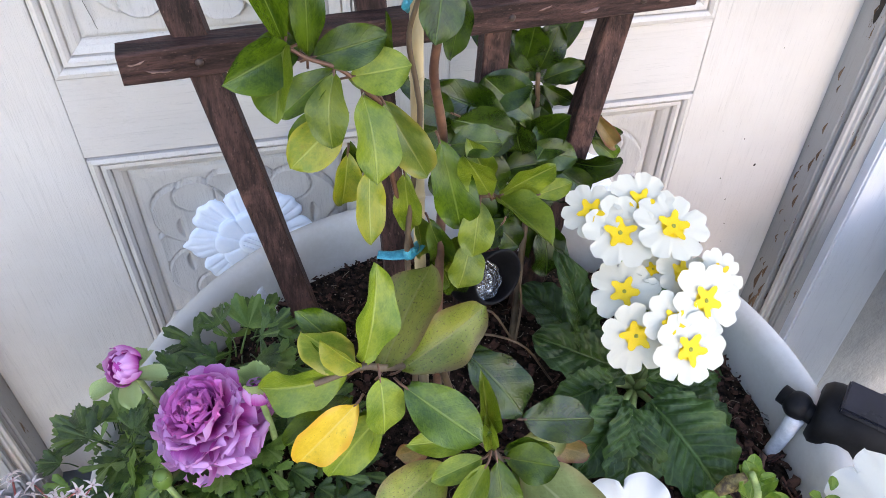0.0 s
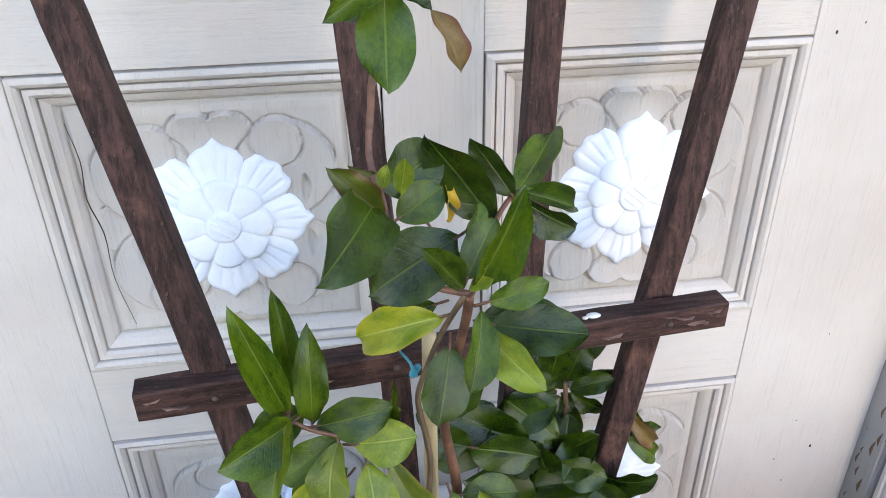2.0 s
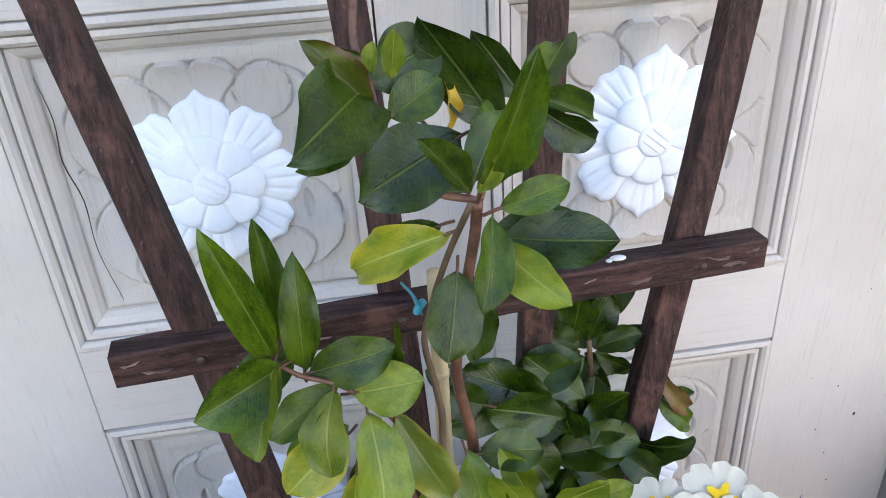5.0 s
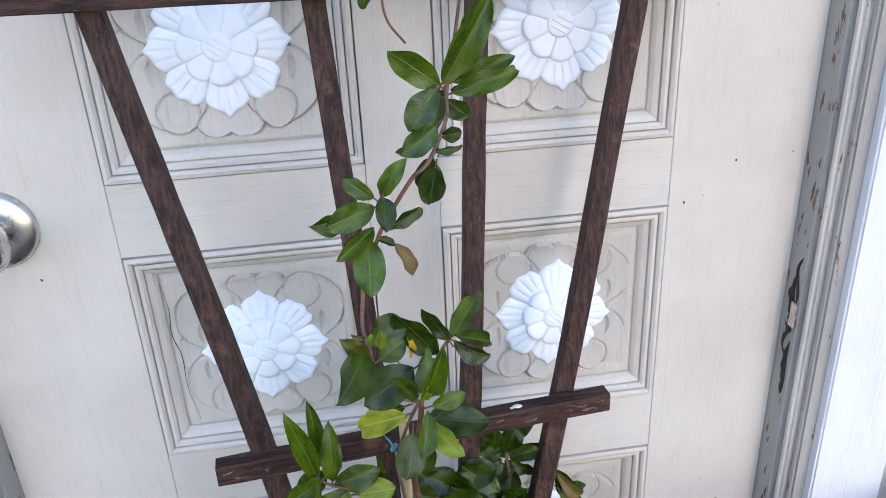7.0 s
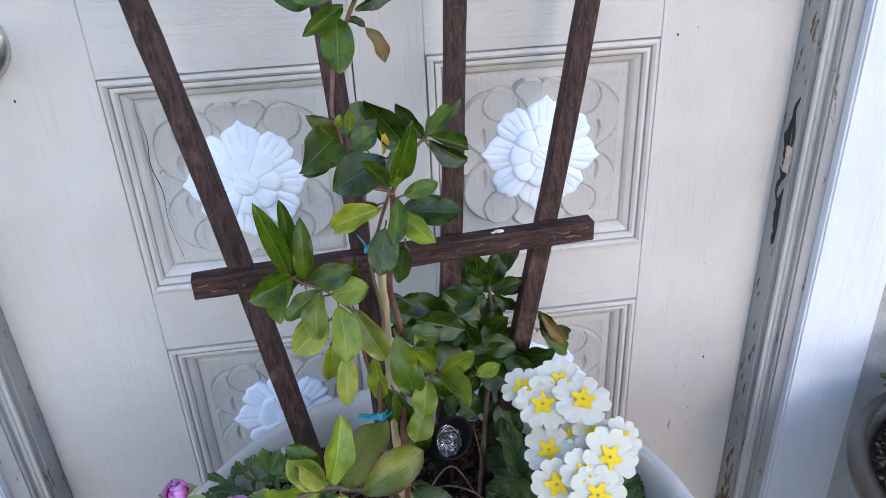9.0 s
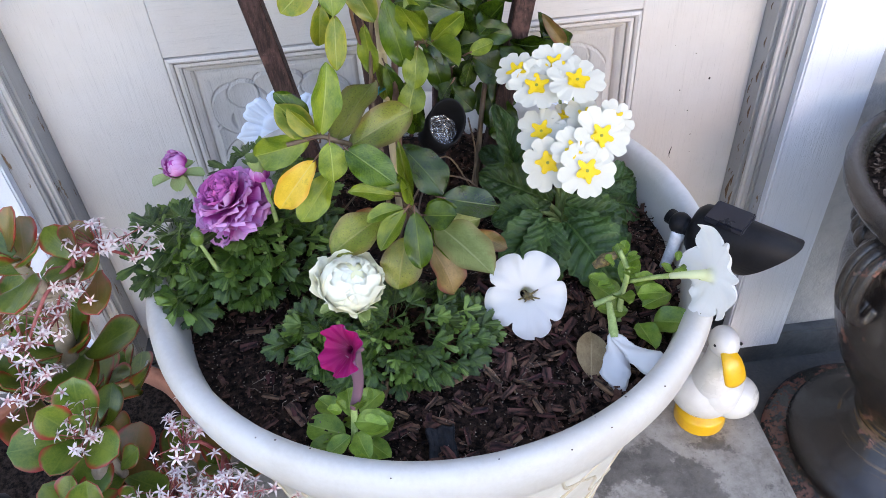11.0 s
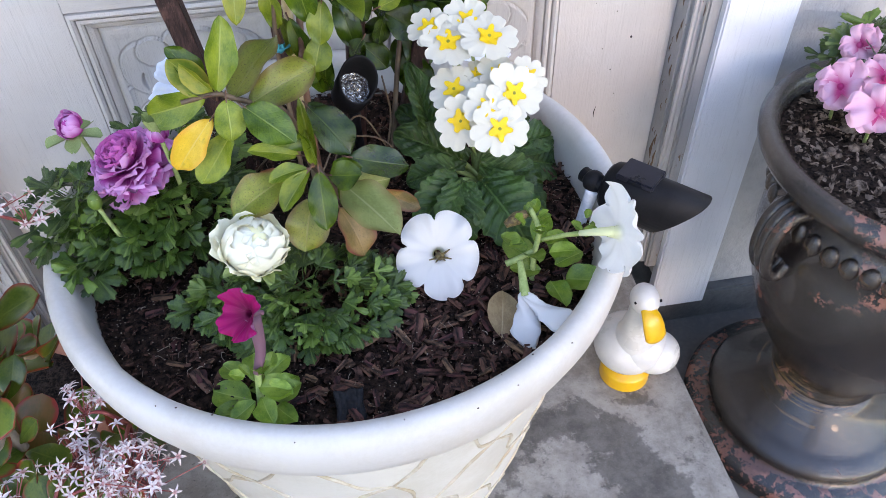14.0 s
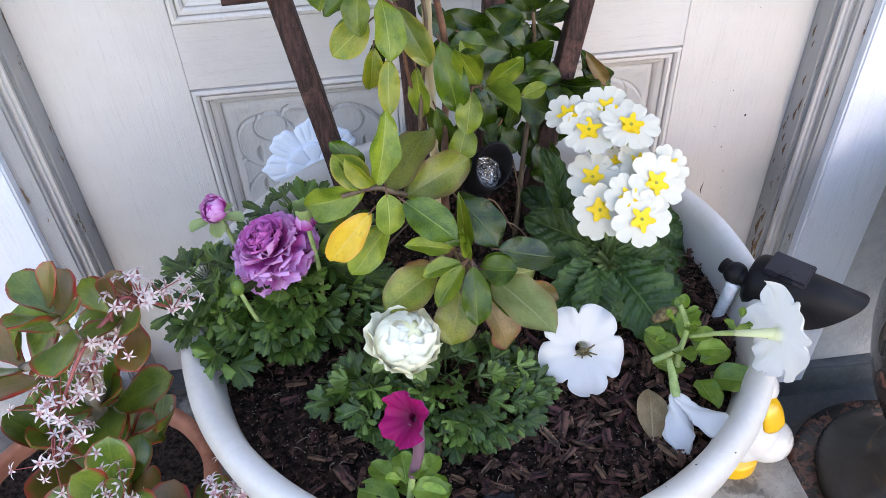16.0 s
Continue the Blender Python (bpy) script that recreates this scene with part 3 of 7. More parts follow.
# a crack in one panel
part("crack", mesh("crack", *tube([(-0.262, FIELD_Y - 0.0002, 0.79), (-0.258, FIELD_Y - 0.0003, 0.76), (-0.2605, FIELD_Y - 0.0002, 0.73), (-0.2545, FIELD_Y - 0.0003, 0.70), (-0.2555, FIELD_Y - 0.0002, 0.66), (-0.248, FIELD_Y - 0.0002, 0.615)],
     [0.0002, 0.0004, 0.0005, 0.0003, 0.0002], 5, 4), HOLE_SHADE_NICKS), door)
rng = random.Random(21)
NICKS = [(0.392, 0.395, 1.6), (0.364, 0.874, 1.2), (0.308, 0.830, 1.3), (-0.370, 0.814, 1.3)]
for x, z, s in NICKS + [(rng.uniform(0.31, 0.43), rng.uniform(0.25, 1.1), rng.uniform(0.4, 0.9)) for _ in range(12)]:      # nicks in the paint
    part("nick", mesh("nick", *ball((x, 0.0, z), (0.0009 * s, 0.0004, 0.0013 * s), 6, 4), HOLE_SHADE_NICKS), door)
part("long_scar", mesh("long_scar", *tube([(0.356, 0.0, 0.272), (0.3545, -0.0002, 0.28), (0.357, 0.0, 0.292)], [0.0004, 0.0014, 0.0004], 6, 3, (1, 0.4)), HOLE_SHADE_NICKS), door)
KX, KZ = -0.398, 0.872
def turned(profile, n=48):
    """A lathe round the y axis, towards the front, at the knob."""
    v, f = lathe([(r, d) for r, d in profile], n)
    return [(KX + x, -z, KZ + y) for x, y, z in v], f
rose = part("rose", mesh("rose", *turned([(0.040, 0.0), (0.040, 0.003), (0.036, 0.008), (0.024, 0.012), (0.0155, 0.014)]), METAL), door, None, "satin steel door knob rose")
part("knob", mesh("knob", *turned([(0.0150, 0.012), (0.0140, 0.026), (0.0170, 0.032), (0.0265, 0.038), (0.0295, 0.048), (0.0275, 0.060), (0.0235, 0.066), (0.0, 0.0675)]), METAL), rose, None, "round satin steel knob")
part("keyhole", mesh("keyhole", *turned([(0.0085, 0.0665), (0.0085, 0.0692), (0.006, 0.0698), (0.0, 0.0698)], 24), HOLE_SHADE_NICKS), rose)

# ---- the white planter ----
PX, PY = -0.008, -0.301
planter = thing("planter", (PX, PY, 0), "large round white resin planter with rolled rim and netted relief", "planter")
body_prof = [(0.155, 0), (0.163, 0.004), (0.171, 0.03), (0.187, 0.1), (0.205, 0.19), (0.222, 0.28), (0.234, 0.345), (0.238, 0.38), (0.233, 0.384), (0.229, 0.376), (0.211, 0.26), (0.175, 0.1), (0, 0.09)]
part("body", mesh("body", *lathe(body_prof, 96, (PX, PY)), CREAM), planter, None, "cream tapered body")
rim_prof = [(0.2372, 0.3714), (0.2482, 0.3764), (0.2582, 0.3894), (0.2647, 0.4074), (0.2672, 0.4254), (0.2657, 0.4384), (0.2607, 0.4449), (0.2537, 0.4459), (0.2477, 0.4429), (0.2437, 0.4334), (0.2392, 0.4104), (0.2352, 0.3854), (0.2347, 0.3714)]
V, F = lathe(rim_prof, 128, (PX, PY))
F = F[:-2] + [((len(rim_prof) - 1) * 128 + i, (len(rim_prof) - 1) * 128 + (i + 1) % 128, (i + 1) % 128, i) for i in range(128)]
part("rim", mesh("rim", V, F, RESIN), planter, None, "smooth white rolled rim")


def on_body(a, z, out=0.0):
    prof = body_prof[1:8]
    for (r0, z0), (r1, z1) in zip(prof, prof[1:]):
        if z0 <= z <= z1:
            r = r0 + (r1 - r0) * (z - z0) / (z1 - z0) + out
            return (PX + r * math.cos(a), PY + r * math.sin(a), z)
    r = prof[-1][0] + out
    return (PX + r * math.cos(a), PY + r * math.sin(a), z)


rng = random.Random(8)
LOOPS = 12
knot = [[(2 * math.pi * (k + 0.5 * (row % 2)) / LOOPS + rng.uniform(-0.05, 0.05), 0.035 + row * 0.066 + rng.uniform(-0.008, 0.008)) for k in range(LOOPS)] for row in range(6)]
for row in range(5):
    for k in range(LOOPS):
        for step in (0, 1):
            a0, z0 = knot[row][k]
            kk = (k + step - (1 - row % 2)) % LOOPS
            a1, z1 = knot[row + 1][kk]
            if a1 - a0 > math.pi:
                a1 -= 2 * math.pi
            if a0 - a1 > math.pi:
                a1 += 2 * math.pi
            if abs(a1 - a0) > 0.5:
                continue
            bow = rng.uniform(0.02, 0.05) * (1 if step else -1)
            pts = [on_body(a0 + (a1 - a0) * s + bow * math.sin(2 * math.pi * s), z0 + (z1 - z0) * (s ** (0.6 if step else 1.5)), 0.0004) for s in (0, 0.25, 0.5, 0.75, 1)]
            part("relief_line", mesh("relief_line", *tube(pts, [0.0010, 0.0020, 0.0014, 0.0022, 0.0010], 7, 4), RIDGE), planter)
rng = random.Random(3)
for i in range(13):      # crumbs of soil on the rim
    a = rng.uniform(math.pi * 1.1, math.pi * 1.95)
    r = rng.uniform(0.250, 0.265)
    z = 0.4457 if r < 0.257 else 0.4457 - ((r - 0.257) / 0.010) ** 2 * 0.012
    tagged(new("soil_crumb", mesh("soil_crumb", *ball((PX + r * math.cos(a), PY + r * math.sin(a), z + 0.0006), (rng.uniform(0.0003, 0.0011), rng.uniform(0.0003, 0.0008), 0.0005), 6, 4), CHIP)), "dark crumb of soil on the white rim", "soil crumb", "soil crumbs")

# soil and bark mulch
rng = random.Random(5)
def soil_z(x, y):
    d = math.hypot(x - PX, y - PY)
    n = noise.fractal(Vector((x * 14, y * 14, 0)), 1.0, 2.0, 4)
    return 0.402 + 0.006 * n + 0.012 * max(0, (-(y - PY) - 0.05)) / 0.19 - 0.004 * max(0, d - 0.2) / 0.03
V, F, UV = sheet(lambda u, v: (lambda r, a: (PX + r * math.cos(a), PY + r * math.sin(a), soil_z(PX + r * math.cos(a), PY + r * math.sin(a)) + 0.0025 * noise.noise(Vector((r * math.cos(a) * 130, r * math.sin(a) * 130, 3)))))(0.2405 * max(v, 0.002), 2 * math.pi * u), 160, 60, True)
tagged(new("potting_soil", mesh("potting_soil", V, F, SOIL)), "dark moist potting soil filling the white planter", "soil", kind="stuff")


def chip_mesh(rng):
    l, w, t = rng.uniform(0.008, 0.026), rng.uniform(0.004, 0.010), rng.uniform(0.0012, 0.003)
    v, f = [], []
    k = 5
    ring = [(-1, -1), (1, -1), (1, 1), (-1, 1)]
    for i in range(k):
        s = i / (k - 1)
        ww = w * (0.55 + 0.45 * math.sin(math.pi * (0.15 + 0.7 * s))) * rng.uniform(0.85, 1.1)
        off = rng.uniform(-0.1, 0.1) * w
        for a, b in ring:
            v.append(((s - 0.5) * l + rng.uniform(-0.05, 0.05) * l, a * ww / 2 + off, b * t / 2 * rng.uniform(0.7, 1.2)))
    for i in range(k - 1):
        for j in range(4):
            a, b = i * 4 + j, i * 4 + (j + 1) % 4
            f.append((a, b, b + 4, a + 4))
    f += [(3, 2, 1, 0), (k * 4 - 4, k * 4 - 3, k * 4 - 2, k * 4 - 1)]
    return v, f


def chip_pose(x, y, s):
    return Matrix.Translation((x, y, soil_z(x, y) + 0.001 + rng.uniform(0, 0.006))) @ Euler((rng.gauss(0, 0.38), rng.gauss(0, 0.38), rng.uniform(0, 6.3))).to_matrix().to_4x4() @ Matrix.Scale(s, 4)


STRAW = plain("dry_straw", (0.10, 0.07, 0.05), (0.32, 0.26, 0.20), 60, 0.8, 0.3, 300)
pieces, straws = [], []
for i in range(5200):
    a, r = rng.uniform(0, 2 * math.pi), 0.238 * math.sqrt(rng.random())
    x, y = PX + r * math.cos(a), PY + r * math.sin(a)
    v, f = chip_mesh(rng)
    s = rng.uniform(0.45, 0.85) if rng.random() < (0.25 if x > -0.04 else 0.05) else rng.uniform(0.10, 0.36)
    m = chip_pose(x, y, s)
    pieces.append(([m @ Vector(p) for p in v], f))
    if i % 16 == 0:
        v, f = tube([(0, 0, 0), (rng.uniform(0.002, 0.005), rng.gauss(0, 0.001), 0.001), (rng.uniform(0.006, 0.010), rng.gauss(0, 0.002), 0)], [0.0002, 0.0003, 0.0002], 4, 2)
        m = chip_pose(x, y, 1.0)
        straws.append(([m @ Vector(p) + Vector((0, 0, 0.002)) for p in v], f))
mulch = tagged(new("bark_mulch", mesh("bark_mulch", *join(*pieces), CHIP, False)), "dark brown bark chips scattered over the soil", "mulch", kind="stuff")
WORLD[mulch] = Matrix()
CHIPS = [mesh("bark_chip", *chip_mesh(rng), CHIP_EACH, False) for _ in range(14)]
made = 0
while made < 290:        # the larger chips, thickest on the bare front of the soil
    a, r = rng.uniform(0, 2 * math.pi), 0.232 * math.sqrt(rng.random())
    x, y = PX + r * math.cos(a), PY + r * math.sin(a)
    if y > -0.34 or (x < -0.05 and rng.random() < 0.70):
        continue
    part("bark_chip", CHIPS[made % 14], mulch, chip_pose(x, y, rng.uniform(0.6, 1.15)) @ Matrix.Translation((0, 0, 0.002)))
    made += 1
for i in range(2600):     # pale grit and crumbs
    a, r = rng.uniform(0, 2 * math.pi), 0.236 * math.sqrt(rng.random())
    x, y = PX + r * math.cos(a), PY + r * math.sin(a)
    m = chip_pose(x, y, 1.0) @ Matrix.Translation((0, 0, 0.002))
    v, f = ball((0, 0, 0), (rng.uniform(0.0003, 0.0010), rng.uniform(0.0003, 0.0008), 0.0004), 5, 3)
    straws.append(([m @ Vector(p) for p in v], f))
tagged(new("straw_litter", mesh("straw_litter", *join(*straws), STRAW, False)), "thin pale straw bits lying on the soil", "litter", kind="stuff")

# ---- trellis ----
trellis = thing("trellis", (0.0, -0.14, 0.40), "dark brown stained wooden fan trellis standing in the planter", "trellis")


def beam(pts, w, d, seed=0):
    """A square-sawn lath through pts, w across and d deep, edges a little worn."""
    L = spline(pts, 8)
    r = random.Random(seed)
    V, F = [], []
    for k, p in enumerate(L):
        t = (L[min(k + 1, len(L) - 1)] - L[max(k - 1, 0)]).normalized()
        yv = Vector((0, 1, 0))
        yv = (yv - t * yv.dot(t)).normalized()
        xv = t.cross(yv)
        c = 0.0012
        a, b = w / 2 + r.gauss(0, 0.00022), d / 2 + r.gauss(0, 0.0002)
        for x, y in ((-a + c, -b), (a - c, -b), (a, -b + c), (a, b - c), (a - c, b), (-a + c, b), (-a, b - c), (-a, -b + c)):
            V.append(p + xv * x + yv * y)
    for k in range(len(L) - 1):
        for j in range(8):
            a, b = k * 8 + j, k * 8 + (j + 1) % 8
            F.append((a, b, b + 8, a + 8))
    F += [tuple(reversed(range(8))), tuple((len(L) - 1) * 8 + j for j in range(8))]
    return V, F


# the fan leans back against the door
UPRIGHTS = [[(-0.0964, -0.205, 0.36), (-0.161, -0.147, 0.70), (-0.216, -0.1045, 0.95), (-0.2752, -0.0586, 1.22)], [(-0.0393, -0.189, 0.36), (-0.048, -0.131, 0.70), (-0.0627, -0.0885, 0.95), (-0.0785, -0.0426, 1.22)],
            [(0.012, -0.176, 0.36), (0.0432, -0.118, 0.70), (0.0617, -0.0755, 0.95), (0.0816, -0.0296, 1.22)], [(0.0600, -0.167, 0.36), (0.1425, -0.109, 0.70), (0.1959, -0.0665, 0.95), (0.2536, -0.0206, 1.22)]]
for k, u in enumerate(UPRIGHTS):
    part("upright", mesh("upright", *beam(u, 0.0195, 0.0175, k), WOOD, False), trellis)
part("crossbar", mesh("crossbar", *beam([(-0.2005, -0.1640, 0.6785), (0.0, -0.1445, 0.6785), (0.1805, -0.1275, 0.6785)], 0.0205, 0.0175, 9), WOOD_ACROSS, False), trellis)
part("crossbar", mesh("crossbar", *beam([(-0.3295, -0.1045, 1.0888), (0.0, -0.0782, 1.0847), (0.2948, -0.054, 1.0812)], 0.0200, 0.0165, 10), WOOD_ACROSS, False), trellis)
SCREW = plain("rusty_screw", (0.03, 0.016, 0.012), (0.07, 0.04, 0.03), 300, 0.6, 0.4, 500)
for x, y, z in ((-0.155, -0.170, 0.678), (-0.046, -0.158, 0.678), (0.043, -0.1495, 0.678), (0.139, -0.141, 0.678), (-0.247, -0.107, 1.0878), (-0.071, -0.093, 1.0855), (0.072, -0.081, 1.084), (0.225, -0.069, 1.082)):
    part("screw", mesh("screw", *ball((x, y + 0.0005, z), (0.0026, 0.0016, 0.0026), 10, 6), SCREW), trellis)

SCUFF = plain("bare_scuff", (0.07, 0.034, 0.028), (0.30, 0.17, 0.13), 260, 0.75, 0.7, 500, stretch=(0.3, 1, 1))
rng = random.Random(14)
for x, z, s in ((0.150, 0.681, 1.0), (0.160, 0.677, 1.3), (0.170, 0.683, 0.9), (0.140, 0.684, 0.7), (0.098, 0.676, 1.1), (0.066, 0.682, 0.6), (-0.120, 0.683, 0.8), (-0.178, 0.676, 1.2), (-0.190, 0.682, 0.8), (-0.090, 0.677, 0.7)):
    y = -0.1535 + x * 0.095 + 0.0005
    part("scuff", mesh("scuff", *tube([(x - 0.007 * s, y - 0.00066 * s, z + rng.gauss(0, 0.001)), (x, y, z), (x + 0.007 * s, y + 0.00066 * s, z + rng.gauss(0, 0.001))], [0.0006, 0.0034 * s, 0.0026 * s, 0.0036 * s, 0.0008], 9, 4, (1.0, 0.14)), SCUFF), trellis, None, "worn pale scuff")
WHITISH = plain("dried_dropping", (0.62, 0.62, 0.60), (0.76, 0.76, 0.74), 200, 0.7, 0.4, 500)
dropping = tagged(new("dropping", mesh("dropping", *join(ball((0.086, -0.1375, 0.6895), (0.0052, 0.0030, 0.0014), 10, 6), ball((0.080, -0.139, 0.6892), (0.0022, 0.0016, 0.0010), 8, 6)), WHITISH)), "dried white bird dropping on the crossbar", "dropping")

# ---- climbing vine ----
def leaf_mesh(name, mat, fold, arch, twist, wave=0.0, tip=1.0, nx=8, ny=16):
    """A blade, one long and one wide: short-stalked, broad above the middle, blunt with a small point."""
    def f(u, v):
        s = 2 * u - 1
        w = 0.5 * math.sin(math.pi * min(1, v ** 1.10)) ** 0.58 * (1 - 0.16 * (max(0, v - 0.84) / 0.16) ** 1.5 * tip)
        w = max(w, 0.012)
        x = s * w
        z = fold * abs(x) ** 1.25 + arch * (v - v * v) * 1.2 + twist * x * (v - 0.4) + wave * math.sin(v * 13 + s * 2) * abs(s) ** 2 * 0.03
        return (x + 0.03 * math.sin(v * 3.1) * twist, v, z)
    V, F, UV = sheet(f, nx, ny)
    return mesh(name, V, F, mat, True, UV)


# flat, arched and folded blades
SHAPES = (((0.22, 0.16, 0.20, 1.4), (0.30, 0.24, -0.26, 1.8), (0.18, -0.10, 0.30, 1.2)),
          ((0.22, 0.46, 0.22, 1.4), (0.18, 0.54, -0.26, 1.8), (0.28, 0.40, 0.14, 1.0)),
          ((0.48, 0.16, 0.18, 1.2), (0.42, 0.26, -0.22, 1.5), (0.54, 0.08, 0.14, 1.0)))
LEAF_MESHES = [[[leaf_mesh("leaf", m, *s) for s in kind] for kind in SHAPES] for m in LEAFS]
# places: foot, tip, width, kind, shape
# kinds 0 and 2 also put some shade and sheen into the leaf colour
VINE_MID = [
    (-0.056, -0.25, 0.84, -0.078, -0.31, 0.841, 0.028, 0, 0), (-0.054, -0.255, 0.836, -0.073, -0.265, 0.861, 0.013, 7, 0),
    (-0.055, -0.25, 0.852, -0.066, -0.25, 0.856, 0.004, 7, 2), (-0.053, -0.235, 0.837, -0.027, -0.22, 0.847, 0.026, 0, 0),
    (0.001, -0.215, 0.807, -0.031, -0.23, 0.856, 0.024, 0, 0), (0.012, -0.21, 0.816, -0.008, -0.205, 0.845, 0.015, 0, 0),
    (0.014, -0.205, 0.816, 0.047, -0.15, 0.825, 0.019, 1, 0), (0.016, -0.205, 0.813, 0.046, -0.2, 0.792, 0.015, 0, 2),
    (-0.053, -0.255, 0.847, -0.051, -0.255, 0.857, 0.005, 2, 2), (-0.046, -0.255, 0.844, -0.044, -0.26, 0.861, 0.008, 2, 0),
]
VINE_MID_LOW = [
    (-0.047, -0.24, 0.825, -0.027, -0.235, 0.836, 0.018, 1, 0), (-0.022, -0.22, 0.811, -0.023, -0.22, 0.832, 0.006, 4, 2),
    (-0.021, -0.245, 0.817, -0.06, -0.27, 0.808, 0.03, 0, 0), (-0.018, -0.27, 0.806, -0.003, -0.285, 0.856, 0.013, 1, 2),
    (-0.02, -0.262, 0.805, -0.006, -0.25, 0.826, 0.015, 1, 0), (-0.032, -0.235, 0.817, -0.019, -0.24, 0.793, 0.019, 0, 1),
]
VINE_MIDB = [
    (-0.022, -0.265, 0.803, -0.039, -0.27, 0.826, 0.01, 1, 2), (-0.02, -0.27, 0.805, -0.01, -0.275, 0.823, 0.006, 2, 2),
    (-0.011, -0.265, 0.795, 0.014, -0.265, 0.802, 0.013, 1, 1), (-0.01, -0.262, 0.781, 0.028, -0.28, 0.784, 0.022, 0, 0),
    (-0.013, -0.266, 0.781, 0.006, -0.295, 0.77, 0.017, 2, 0), (-0.015, -0.27, 0.795, -0.023, -0.29, 0.768, 0.012, 1, 2),
    (-0.029, -0.25, 0.779, -0.066, -0.228, 0.756, 0.021, 8, 0), (-0.029, -0.232, 0.774, -0.062, -0.225, 0.762, 0.015, 1, 0),
    (-0.026, -0.25, 0.762, -0.034, -0.268, 0.732, 0.024, 0, 0), (-0.011, -0.235, 0.738, -0.017, -0.232, 0.702, 0.015, 0, 0),
]
VINE_LEFT = [
    (-0.105, -0.245, 0.727, -0.122, -0.247, 0.789, 0.014, 1, 2), (-0.094, -0.24, 0.715, -0.091, -0.235, 0.768, 0.016, 1, 1),
    (-0.092, -0.245, 0.717, -0.056, -0.25, 0.728, 0.021, 1, 0), (-0.102, -0.25, 0.726, -0.133, -0.275, 0.725, 0.021, 1, 2),
    (-0.059, -0.24, 0.7, -0.053, -0.24, 0.734, 0.005, 1, 2), (-0.104, -0.25, 0.729, -0.113, -0.28, 0.706, 0.019, 2, 2),
    (-0.081, -0.245, 0.709, -0.111, -0.25, 0.688, 0.017, 1, 0), (-0.082, -0.25, 0.71, -0.087, -0.265, 0.677, 0.022, 2, 1),
    (-0.074, -0.25, 0.707, -0.045, -0.257, 0.714, 0.023, 2, 0),
]
VINE_LEFT_LOW = [
    (-0.069, -0.255, 0.7, -0.067, -0.28, 0.662, 0.024, 2, 0), (-0.057, -0.245, 0.687, -0.036, -0.255, 0.643, 0.022, 3, 0),
    (-0.08, -0.24, 0.675, -0.109, -0.25, 0.655, 0.026, 8, 0), (-0.078, -0.243, 0.655, -0.084, -0.245, 0.621, 0.015, 8, 2),
    (-0.067, -0.25, 0.648, -0.071, -0.27, 0.61, 0.018, 8, 0), (-0.045, -0.235, 0.63, -0.041, -0.235, 0.585, 0.017, 2, 0),
    (-0.038, -0.23, 0.591, -0.035, -0.23, 0.554, 0.014, 2, 2),
]
VINE_LOW = [
    (-0.025, -0.24, 0.654, -0.014, -0.252, 0.598, 0.026, 1, 0), (-0.018, -0.235, 0.646, 0.013, -0.236, 0.644, 0.021, 1, 1),
    (0.005, -0.25, 0.616, -0.014, -0.26, 0.654, 0.02, 2, 0), (0.011, -0.25, 0.615, 0.037, -0.265, 0.644, 0.018, 2, 0),
    (0.01, -0.25, 0.614, 0.027, -0.298, 0.617, 0.019, 2, 2), (-0.001, -0.25, 0.612, -0.007, -0.262, 0.58, 0.022, 2, 0),
    (-0.006, -0.25, 0.58, -0.016, -0.264, 0.555, 0.024, 2, 0), (-0.031, -0.24, 0.594, -0.02, -0.24, 0.552, 0.017, 1, 0),
    (-0.027, -0.235, 0.564, -0.015, -0.235, 0.528, 0.016, 1, 2), (0.047, -0.22, 0.585, 0.068, -0.225, 0.596, 0.014, 2, 0),
]
VINE_LOWB = [
    (-0.003, -0.225, 0.550, -0.010, -0.225, 0.510, 0.016, 0, 0), (-0.005, -0.19, 0.637, -0.029, -0.19, 0.65, 0.022, 0, 0),
    (-0.009, -0.21, 0.608, -0.02, -0.21, 0.588, 0.019, 0, 0), (0.032, -0.2, 0.545, 0.021, -0.2, 0.526, 0.019, 0, 0),
]
SHRUB = [
    (0.077, -0.11, 0.612, 0.052, -0.11, 0.647, 0.021, 0, 0), (0.081, -0.11, 0.614, 0.092, -0.11, 0.647, 0.023, 0, 0),
    (0.084, -0.11, 0.604, 0.113, -0.12, 0.618, 0.017, 0, 0), (0.085, -0.11, 0.6, 0.111, -0.11, 0.582, 0.015, 0, 0),
    (0.078, -0.11, 0.598, 0.049, -0.12, 0.587, 0.018, 0, 0), (0.086, -0.11, 0.58, 0.075, -0.135, 0.551, 0.028, 0, 0),
    (0.088, -0.12, 0.541, 0.108, -0.12, 0.556, 0.02, 0, 0), (0.072, -0.12, 0.561, 0.056, -0.12, 0.548, 0.019, 0, 0),
    (0.146, -0.08, 0.547, 0.173, -0.08, 0.509, 0.015, 5, 1), (0.148, -0.08, 0.52, 0.176, -0.08, 0.492, 0.019, 1, 1),
]
